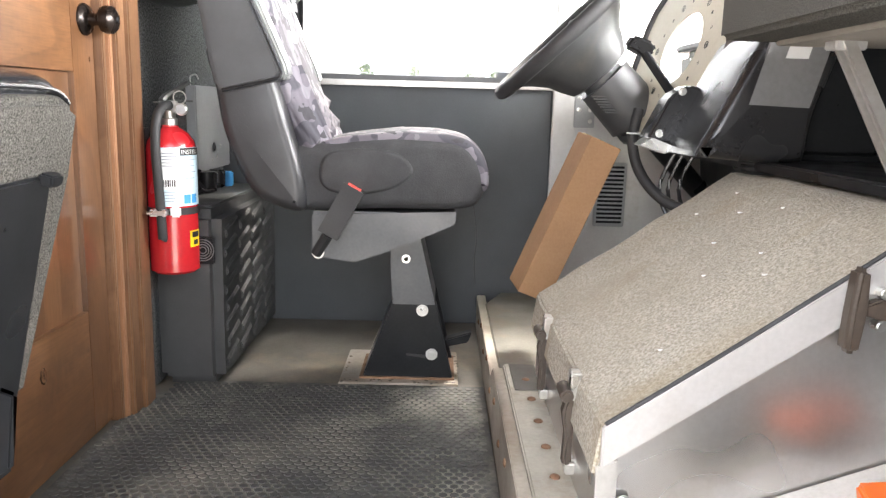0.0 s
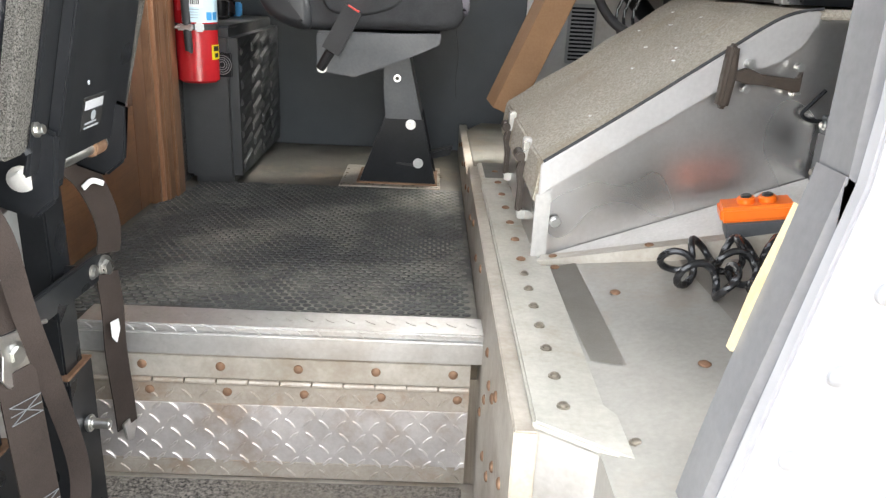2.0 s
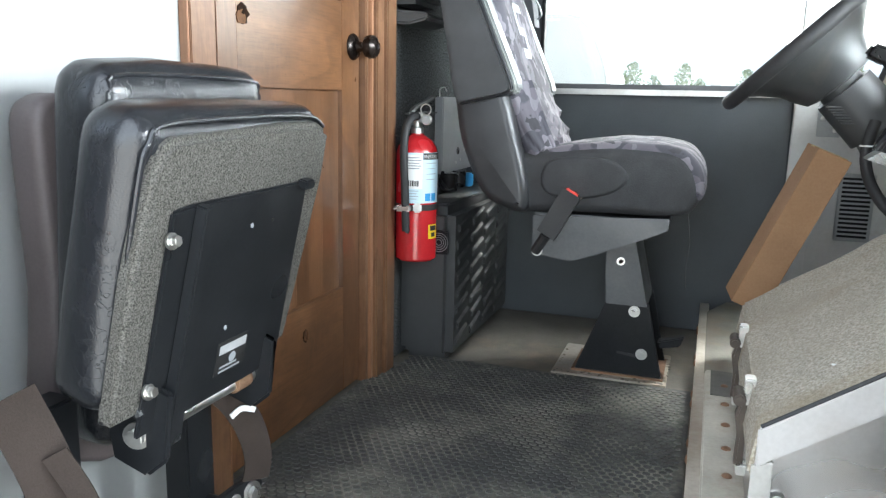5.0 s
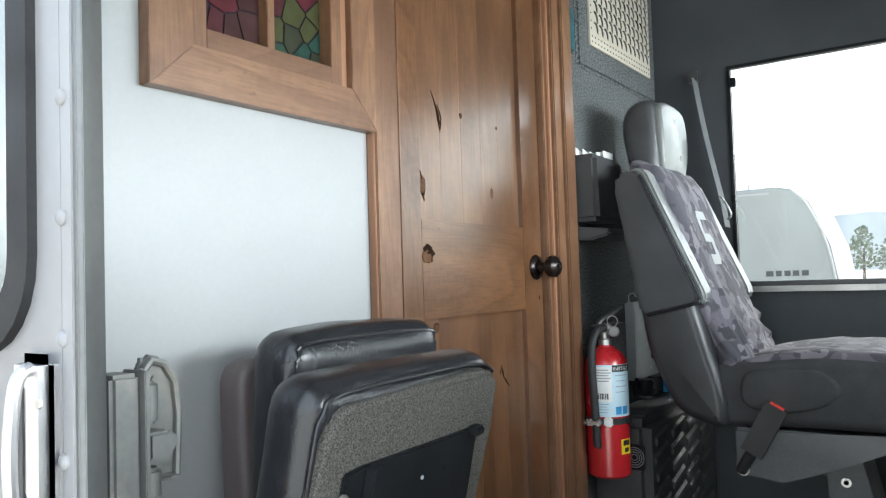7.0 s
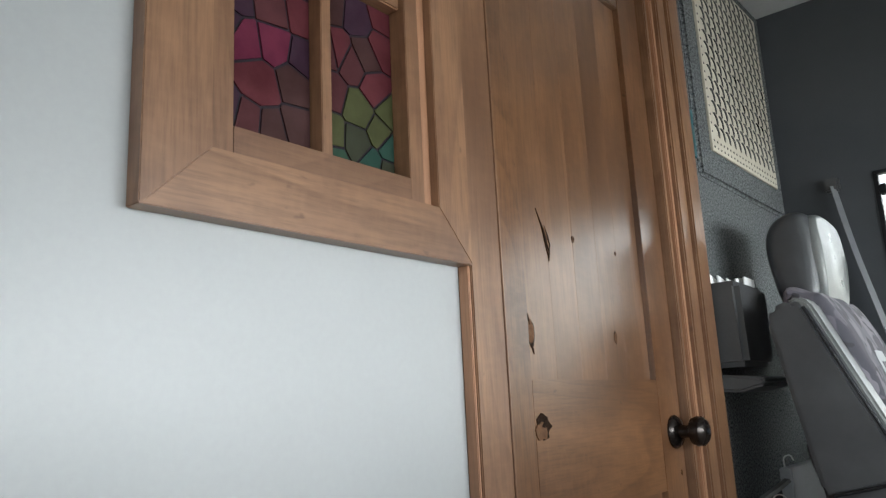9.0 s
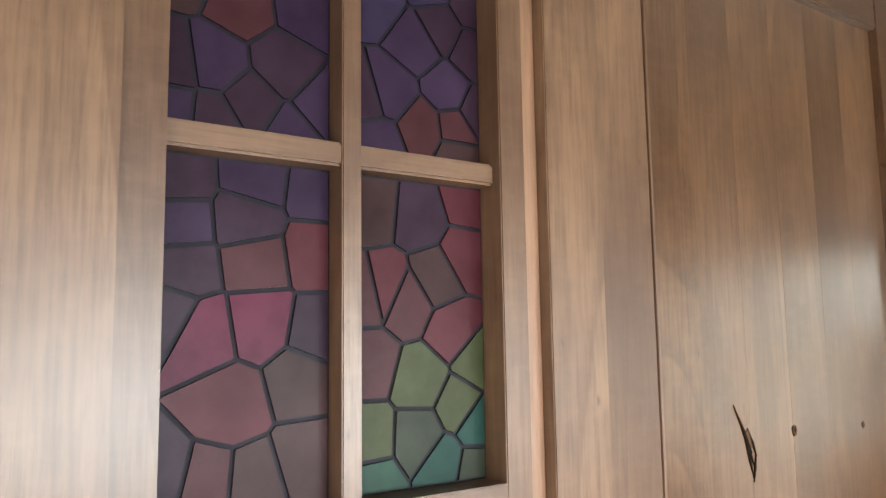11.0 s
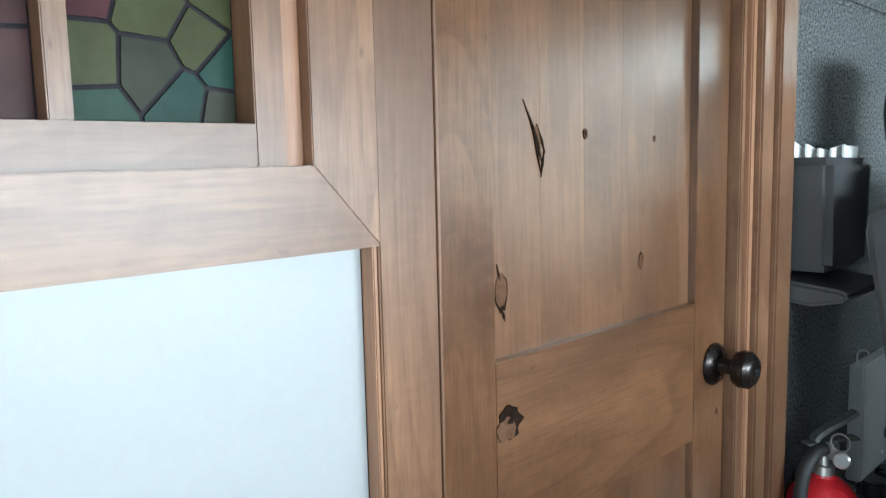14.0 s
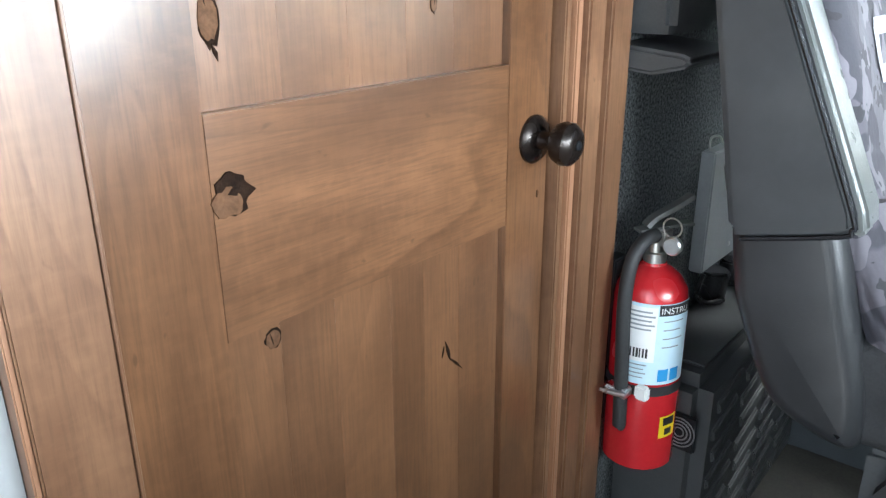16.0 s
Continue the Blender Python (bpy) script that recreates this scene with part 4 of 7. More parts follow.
ledge_side = structure("ledge_side", prism([(0.345, 0.20), (2.40, 0.20), (2.40, 0.795), (1.66, 0.795), (1.60, 0.832), (0.345, 0.832)], "x", 0.118, 0.146, 0.002), ALU_DIRTY, "grimy riveted aluminium kick plate beside the floor")
ledge_top = structure("ledge_strip", prism([(0.140, 0.352), (0.300, 0.240), (0.290, 0.283), (0.270, 0.345), (0.240, 0.372), (0.229, 0.392), (0.229, 0.845), (0.212, 0.850), (0.212, 1.60), (0.140, 1.60)], "z", 0.828, 0.842, 0.003), LEDGE_EDGE, "worn aluminium edge strip with a row of rivets")
structure("ledge_end", prism([(0.140, 0.352), (0.300, 0.240), (0.307, 0.253), (0.150, 0.362)], "z", 0.20, 0.836, 0.002), ALU, "bent aluminium end plate of the ledge")
structure("ledge_far", prism([(0.140, 1.60), (0.60, 1.60), (0.60, 2.43), (0.20, 2.43), (0.140, 2.28)], "z", 0.70, 0.80, 0.003), PLATFORM, "dull grimy platform beyond the engine cover")
SLOPE = 0.22


def ledge_z(x):
    return 0.836 + SLOPE * (x - 0.21)


ledge_plate = structure("ledge_plate", prism([(0.205, 0.70), (1.25, 0.70), (1.25, ledge_z(1.25)), (0.205, ledge_z(0.205))], "y", 0.215, 1.60), LEDGE_SHEET, "bare aluminium sheet rising towards the dashboard", False)
b = bmesh.new()
q = [(0.222, 0.893, 0.842), (0.665, 0.893, 1.004), (0.665, 0.640, 1.000), (0.640, 0.735, 0.972), (0.235, 0.885, 0.846)]
top = [b.verts.new(v) for v in q]
low = [b.verts.new((v[0], v[1], ledge_z(v[0]) - 0.03)) for v in q]
b.faces.new(top)
b.faces.new(low[::-1])
for i in range(5):
    b.faces.new((top[i], low[i], low[(i + 1) % 5], top[(i + 1) % 5]))
structure("toe_plate", b, RAMP_PAINT, "pale speckled sloping toe plate", False)
structure("rivet_strip", sweep([(0.212, 0.875, 0.842), (0.30, 0.846, 0.868), (0.64, 0.720, 0.974), (0.70, 0.700, 0.985)], [(-0.016, -0.06), (0.016, -0.06), (0.016, 0.002), (-0.016, 0.002)]), ALU_DIRTY, "grimy riveted joint strip along the engine cover")
b = bmesh.new()
for pts in ([(0.222, 0.836), (0.270, 0.842), (0.272, 0.475), (0.232, 0.500)], [(0.425, 0.86), (0.475, 0.85), (0.475, 0.45), (0.430, 0.45)]):
    vs = [b.verts.new((x, y, ledge_z(x) + 0.0012)) for x, y in pts]
    b.faces.new(vs)
bmesh.ops.solidify(b, geom=b.faces[:], thickness=-0.0010)
structure("grip_tape", b, TAPE, "worn grey grip tape strips on the ledge", False)

structure("grip_patch", box(0.152, 0.208, 1.44, 1.594, 0.842, 0.8435, 0.0005, 1), TAPE_DARK, "worn dark grip patch at the end of the ledge strip")
# rubber floor mat with raised oval studs
mat = structure("floor_mat", prism([(-0.705, 0.876), (0.115, 0.876), (0.115, 1.83), (-0.64, 1.83), (-0.66, 1.75), (-0.705, 1.72)], "z", FLOOR - 0.004, FLOOR + 0.004, 0.002), MAT_DUST, "dusty black rubber floor mat with raised studs")

# ---- the things ----
def hexbolt(name, parent, at, way, r, material=None, thick=0.006):
    """A bolt head on a washer."""
    at, way = Vector(at), Vector(way).normalized()
    b = rod(at, at + way * thick * 0.35, r * 1.45, n=20)
    rod(at + way * thick * 0.35, at + way * thick * 1.3, r, n=6, bevel=r * 0.12, bm=b)
    return part(name, b, material or ZINC, parent, "zinc-plated bolt")


def driver_seat():
    t = thing("driver_seat", (-0.1, 1.95, FLOOR), "black driver seat on a steel pedestal with a grey camouflage cover", "seat")
    # floor frame and pedestal
    part("floor_frame", box(-0.255, 0.050, 1.835, 2.10, FLOOR - 0.003, FLOOR + 0.006, 0.002), ALU_DIRTY, t, "dirty aluminium floor frame")
    foot = [(-0.198, 0.702), (0.036, 0.702), (-0.011, 0.908), (-0.121, 0.908)]
    lower = part("pedestal_side", prism(foot, "y", 1.872, 1.882, 0.002), BLACK_STEEL, t)
    part("pedestal_side", prism(foot, "y", 2.03, 2.04, 0.002), BLACK_STEEL, t)
    part("pedestal_back", prism([(-0.198, 0.702), (-0.188, 0.702), (-0.111, 0.908), (-0.121, 0.908)], "y", 1.882, 2.03, 0.001), BLACK_STEEL, t)
    part("base_flange", box(-0.205, 0.040, 1.865, 2.05, 0.700, 0.706, 0.001), RUST, t, "rusty edge of the pedestal foot")
    neck = [(-0.121, 0.90), (-0.014, 0.90), (-0.056, 1.08), (-0.128, 1.08), (-0.128, 0.99)]
    upper = part("neck_side", prism(neck, "y", 1.866, 1.8715, 0.001), GREY_STEEL, t)
    part("neck_side", prism(neck, "y", 2.0405, 2.046, 0.001), GREY_STEEL, t)
    part("neck_front", prism([(-0.022, 0.90), (-0.014, 0.90), (-0.056, 1.08), (-0.064, 1.08)], "y", 1.872, 2.04, 0.001), GREY_STEEL, t)
    part("hole_rim", lathe([(0.011, 0), (0.011, 0.002), (0.006, 0.002), (0.006, 0.0)], (-0.089, 1.8655, 1.018), 18, "-Y"), ZINC, upper)
    hexbolt("bolt", lower, (-0.046, 1.872, 0.884), (0, -1, 0), 0.0105)
    hexbolt("bolt", lower, (-0.020, 1.872, 0.768), (0, -1, 0), 0.0105)
    part("slot", prism([(-0.085, 0.764), (-0.035, 0.757), (-0.035, 0.766), (-0.085, 0.769)], "y", 1.8705, 1.8725), RUBBER, lower)
    part("fold_lever", prism([(0.015, 0.790), (0.085, 0.812), (0.075, 0.782), (0.02, 0.770)], "y", 1.93, 1.965, 0.003), BLACK_STEEL, t)
    rr = random.Random(12)
    for k in range(46):
        a = rr.random()
        if k % 2:
            x, y = -0.25 + 0.30 * a, 1.838 + rr.uniform(0, 0.022)
        else:
            x, y = (-0.25 if rr.random() < 0.4 else 0.04) + rr.uniform(0, 0.012), 1.84 + 0.22 * a
        r0 = rr.uniform(0.0025, 0.006)
        part("dirt_crumb", lathe([(r0, 0.0), (r0 * 0.8, r0 * 0.35), (r0 * 0.3, r0 * 0.55)], (x, y, FLOOR + 0.005), 6), FLOOR_DIRT, t, "crumb of dried dirt")
    frame_side = [(-0.304, 1.141), (0.031, 1.156), (0.029, 1.126), (-0.045, 1.092), (-0.138, 1.054), (-0.205, 1.030), (-0.304, 1.044)]
    b = prism(frame_side, "y", 1.748, 1.754, 0.001)
    prism(frame_side, "y", 2.146, 2.152, 0.001, bm=b)
    box(-0.30, 0.028, 1.754, 2.146, 1.135, 1.150, bm=b)
    prism([(-0.135, 1.06), (-0.05, 1.09), (-0.05, 1.14), (-0.135, 1.14)], "y", 1.85, 2.05, bm=b)
    fr = part("seat_frame", b, GREY_STEEL, t, "dark grey steel seat frame")
    hexbolt("bolt", fr, (-0.290, 1.748, 1.052), (0, -1, 0), 0.010)
    # cushions
    b = pad([(-0.36, 1.155), (-0.15, 1.156), (0.040, 1.164), (0.085, 1.188), (0.096, 1.235), (0.076, 1.288), (0.03, 1.318), (-0.08, 1.330), (-0.24, 1.312), (-0.345, 1.30), (-0.40, 1.25)], "y", 1.730, 2.170, 0.035, 0.0, 4, 0.005, 9)
    part("seat_cushion", b, BLACK_CLOTH, t, "black cloth seat cushion")
    b = pad([(-0.345, 1.290), (-0.24, 1.318), (-0.08, 1.336), (0.034, 1.325), (0.084, 1.290), (0.103, 1.240), (0.096, 1.205), (0.06, 1.215), (-0.10, 1.235), (-0.33, 1.25)], "y", 1.742, 2.158, 0.018, 0.004, 4, 0.002, 20, 26)
    for v in b.verts:
        k = max(0.0, min(1.0, (-v.co.x) / 0.33))
        v.co.z += 0.009 * k * noise.noise(v.co * 22) + 0.005 * noise.noise(v.co * 9)
    part("seat_cover", b, CAMO, t, "grey camouflage seat cover with folds")
    part("side_pad", pad([(-0.285, 1.235), (-0.265, 1.285), (-0.185, 1.298), (-0.105, 1.288), (-0.070, 1.250), (-0.105, 1.212), (-0.19, 1.192), (-0.262, 1.200)], "y", 1.720, 1.752, 0.012, 0.0, 4, 0.002, 18, 3), BLACK_CLOTH, t)
    # lower back shell and backrest
    lower_back = [(-0.530, 1.520), (-0.512, 1.42), (-0.497, 1.33), (-0.468, 1.25), (-0.425, 1.185), (-0.36, 1.155), (-0.315, 1.160), (-0.318, 1.235), (-0.340, 1.32), (-0.372, 1.43), (-0.420, 1.53)]
    b = pad(lower_back, "y", 1.708, 2.192, 0.030, 0.0, 4, 0.003, 12)
    part("lower_back", b, SEAT_LEATHER, t, "black leather lower back")
    side = [(-0.566, 1.745), (-0.556, 1.772), (-0.520, 1.785), (-0.492, 1.773), (-0.362, 1.475), (-0.358, 1.452), (-0.372, 1.440), (-0.492, 1.412), (-0.508, 1.425)]
    for lo, hi in ((1.695, 1.785), (2.115, 2.205)):
        bol = part("back_bolster", prism(side, "y", lo, hi, 0.013, 4), LEATHER_GREY, t, "charcoal leather side bolster")
        outer = lo + 0.002 if lo < 1.9 else hi - 0.002
        part("piping", sweep(smoothed([(-0.494, outer, 1.768), (-0.430, outer, 1.622), (-0.366, outer, 1.476), (-0.363, outer, 1.455), (-0.376, outer, 1.444), (-0.490, outer, 1.417)], 5), ring(0.0032, 8), up=(0, 1, 0)), LEATHER, bol, "black piping")
        strip = [(-0.530, 1.782), (-0.505, 1.791), (-0.484, 1.778), (-0.418, 1.628), (-0.352, 1.478), (-0.346, 1.452), (-0.362, 1.440), (-0.378, 1.455), (-0.444, 1.610), (-0.508, 1.758)]
        part("bolster_front", prism(strip, "y", lo + 0.012, hi - 0.012, 0.006, 3), LEATHER_LIT, bol, "shiny leather front edge, coloured paler as lit")
    b = pad([(-0.555, 1.79), (-0.500, 1.805), (-0.470, 1.78), (-0.425, 1.68), (-0.375, 1.53), (-0.320, 1.40), (-0.275, 1.31), (-0.30, 1.285), (-0.40, 1.32), (-0.50, 1.45)], "y", 1.772, 2.128, 0.03, 0.0, 6, 0.002, 16, 24)
    for v in b.verts:
        k = max(0.0, min(1.0, (1.5 - v.co.z) / 0.2))
        v.co += (0.004 + 0.010 * k) * noise.noise_vector(Vector((v.co.x * 9, v.co.y * 9, v.co.z * (9 + 14 * k))))
    for v in b.verts:
        k = max(0.0, min(1.0, (1.46 - v.co.z) / 0.12))
        v.co += Vector((0.94, 0, 0.34)) * 0.0065 * k * math.sin(95 * v.co.z + 42 * v.co.y + 5 * noise.noise(v.co * 7))
    tree = BVHTree.FromBMesh(b)
    cover = part("back_cover", b, CAMO, t, "grey camouflage back cover with folds")
    # black cloth gathered into folds beside the cover
    b = bmesh.new()
    nu, nv = 44, 16
    for back in (False, True):
        rows = []
        for i in range(nv + 1):
            w = i / nv
            ax, az = -0.412 + 0.110 * w, 1.462 - 0.222 * w
            bx, bz = -0.330 + 0.090 * w, 1.480 - 0.215 * w
            row = []
            for j in range(nu + 1):
                u = j / nu
                x, z = ax + (bx - ax) * u, az + (bz - az) * u + 0.012 * math.sin(math.pi * u) * w
                fold = 0.0062 * abs(math.sin(math.pi * (3.2 * u + 1.5 * w) + 3.4 * noise.noise((4 * u, 3 * w, 1.0)))) * (0.25 + 0.75 * w)
                row.append(b.verts.new((x, 1.790 if back else 1.752 - fold - 0.014 * math.sin(math.pi * min(1, u * 1.2)) + 0.03 * u * u, z)))
            rows.append(row)
        for p_, q_ in zip(rows, rows[1:]):
            for j in range(nu):
                b.faces.new((p_[j], p_[j + 1], q_[j + 1], q_[j]))
        edge = rows[0] + [r[-1] for r in rows[1:]] + rows[-1][-2::-1] + [r[0] for r in rows[-2:0:-1]]
        if not back:
            rim = edge
    for i in range(len(edge)):
        b.faces.new((rim[i], rim[(i + 1) % len(rim)], edge[(i + 1) % len(rim)], edge[i]))
    bmesh.ops.recalc_face_normals(b, faces=b.faces)
    part("gathered_skirt", b, CAMO, t, "wrinkled camouflage cloth beside the backrest")
    # pale numeral printed on the cover, following its folds
    up = Vector((-0.070, 0, 0.20)).normalized()
    nrm = Vector((0.20, 0, 0.070)).normalized()
    o = Vector((-0.408, 1.948, 1.610))
    b = bmesh.new()
    cell = 0.004
    spots = {}

    def in_five(u, w):
        """True inside a block figure five, w across to the driver's window, u up."""
        if abs(w) > 0.040 or abs(u) > 0.076:
            return False
        if u > 0.050:
            return w > -0.040 + (u - 0.064 if u > 0.064 else 0)
        if u > 0.012:
            return w < -0.016
        if u > -0.012:
            return w < 0.040 - max(0.0, u)
        if u > -0.050:
            return w > 0.014
        return w < 0.040 + min(0.0, u + 0.062)

    def vert(i, j):
        if (i, j) not in spots:
            g = o + up * (i * cell) + Vector((0, 1, 0)) * (j * cell)
            hit = tree.ray_cast(g + nrm * 0.12, -nrm)[0] or g
            spots[i, j] = (b.verts.new(hit + nrm * 0.0018), b.verts.new(hit - nrm * 0.003))
        return spots[i, j]

    for i in range(-19, 19):
        for j in range(-10, 10):
            if in_five((i + 0.5) * cell, (j + 0.5) * cell):
                q = [vert(i, j), vert(i, j + 1), vert(i + 1, j + 1), vert(i + 1, j)]
                b.faces.new([v[0] for v in q])
    part("printed_numeral", b, PRINT_PALE, cover, "pale grey printed figure five", False)
    # headrest
    hr = [(-0.570, 1.79), (-0.590, 1.90), (-0.580, 1.960), (-0.545, 1.986), (-0.510, 1.984), (-0.492, 1.955), (-0.488, 1.88), (-0.492, 1.80), (-0.510, 1.765), (-0.545, 1.762)]
    b = pad(hr, "y", 1.828, 2.066, 0.030, 0.003, 4, 0.0015, 10)
    head = part("headrest", b, LEATHER_GREY, t, "charcoal leather headrest")
    b = pad([(1.838, 1.915), (1.846, 1.962), (1.880, 1.982), (1.947, 1.987), (2.014, 1.982), (2.048, 1.962), (2.056, 1.915), (2.050, 1.830), (2.034, 1.775), (1.990, 1.762), (1.904, 1.762), (1.860, 1.775), (1.844, 1.830)], "x", -0.516, -0.478, 0.012, 0.0, 3, 0.001, 20, 4)
    for v in b.verts:
        v.co.x += 0.010 * math.cos((v.co.z - 1.875) * 14) - 0.008
    part("headrest_face", b, LEATHER_LIT, head, "shiny leather face, coloured paler as lit")
    part("loose_strap", sweep(smoothed([(0.070, 1.765, 1.172), (0.080, 1.760, 1.10), (0.076, 1.758, 1.04), (0.080, 1.760, 0.985)], 4), [(-0.008, -0.001), (0.008, -0.001), (0.008, 0.001), (-0.008, 0.001)], up=(1, 0, 0)), BLACK_CLOTH, t, "loose black tie strap")
    # belt buckle
    way = Vector((0.055, 0, 0.10)).normalized()
    a = Vector((-0.262, 1.715, 1.10))
    bk = part("belt_buckle", sweep([a, a + way * 0.055, a + way * 0.06, a + way * 0.125], [(-0.025, -0.010), (0.025, -0.010), (0.025, 0.010), (-0.025, 0.010)], up=(0, 1, 0)), RUBBER, t, "black belt buckle")
    part("release_button", sweep([a + way * 0.120, a + way * 0.129], [(-0.016, -0.007), (0.016, -0.007), (0.016, 0.007), (-0.016, 0.007)], up=(0, 1, 0)), RED_BUTTON, bk, "red release button")
    part("buckle_stalk", rod((-0.292, 1.735, 1.052), a, 0.013, n=8), RUBBER, t)
    return t


driver_seat()


def shoulder_belt():
    t = thing("seat_belt", (-0.5, 2.38, 2.05), "grey shoulder seat belt hanging from the side wall", "seat belt")
    part("webbing", sweep(smoothed([(-0.552, 2.405, 2.165), (-0.520, 2.392, 1.975), (-0.470, 2.375, 1.74), (-0.455, 2.36, 1.66)], 5), [(-0.011, -0.001), (0.011, -0.001), (0.011, 0.001), (-0.011, 0.001)], up=(1, -0.6, 0.2)), BELT_GREY, t, "pale grey webbing")
    part("anchor", box(-0.575, -0.535, 2.405, 2.428, 2.15, 2.19, 0.006), BLACK_PLASTIC, t)
    part("tongue", sweep(smoothed([(-0.474, 2.366, 1.76), (-0.455, 2.355, 1.735), (-0.440, 2.35, 1.70), (-0.452, 2.355, 1.685)], 4), ring(0.0035, 8)), CHROME, t, "steel belt tongue")


shoulder_belt()


def ribbed_box():
    t = thing("ribbed_box", (-0.61, 2.1, FLOOR), "dusty black moulded plastic box with a ribbed face on the floor", "plastic box")
    part("body", box(-0.695, -0.535, 1.795, 2.415, FLOOR, 1.138, 0.025, 4), BLACK_PLASTIC, t)
    rib = mesh_of("rib", prism([(0, 0.016), (0.007, 0.011), (0.010, -0.005), (0, -0.013)], "y", -0.056, 0.056, 0.003), BLACK_PLASTIC)
    for r in range(8):
        for c in range(4):
            share("rib", rib, t, pose(-0.537, 1.885 + c * 0.135 + 0.012 * (r % 2), 0.755 + r * 0.047, 12, 0, 0))
    part("top_ridge", box(-0.66, -0.56, 1.84, 2.38, 1.136, 1.143, 0.003), BLACK_PLASTIC, t)
    grille = part("fan_grille", box(-0.600, -0.545, 1.789, 1.797, 1.008, 1.075, 0.003), BLACK_STEEL, t, "small round fan grille")
    for k, r in enumerate((0.008, 0.014, 0.020, 0.026)):
        part("grille_ring", sweep([(-0.5725 + r * math.cos(a * math.pi / 12), 1.788, 1.042 + r * math.sin(a * math.pi / 12)) for a in range(24)], ring(0.0013, 6), up=(0, 1, 0), closed=True), TRIM_GREY, grille)


ribbed_box()


def wall_bracket_box():
    t = thing("control_box", (-0.69, 2.2, 1.2), "flat grey steel control box on the carpeted wall", "electrical box")
    part("body", box(-0.70, -0.672, 2.085, 2.40, 1.198, 1.434, 0.003), STEEL_BOX, t)
    part("knockout", lathe([(0.012, 0), (0.012, 0.0015)], (-0.672, 2.235, 1.262), 16, "X"), BLACK_STEEL, t)
    for y, z in ((2.215, 1.225), (2.26, 1.232), (2.30, 1.262)):
        part("screw", lathe([(0.005, 0), (0.004, 0.002)], (-0.672, y, z), 10, "X"), ZINC, t)
    part("hook", sweep(smoothed([(-0.69, 2.10, 1.432), (-0.69, 2.10, 1.456), (-0.675, 2.10, 1.462), (-0.668, 2.10, 1.450)], 4), ring(0.002, 6), up=(0, 1, 0)), ZINC, t)
    part("cable_gland", rod((-0.66, 2.12, 1.200), (-0.66, 2.12, 1.142), 0.030, 0.024, 14, 0.004), GLOSS_BLACK, t)
    part("cable_gland", rod((-0.655, 2.20, 1.200), (-0.655, 2.20, 1.148), 0.024, 0.022, 14, 0.004), GLOSS_BLACK, t)
    part("cable_gland", rod((-0.64, 2.255, 1.190), (-0.64, 2.255, 1.146), 0.017, 0.017, 14, 0.004), PRINT_BLUE, t, "blue cable gland")
    part("cable", sweep(smoothed([(-0.66, 2.06, 1.21), (-0.665, 2.05, 1.17), (-0.65, 2.07, 1.15), (-0.63, 2.10, 1.152)], 5), ring(0.005, 8)), GLOSS_BLACK, t)


wall_bracket_box()


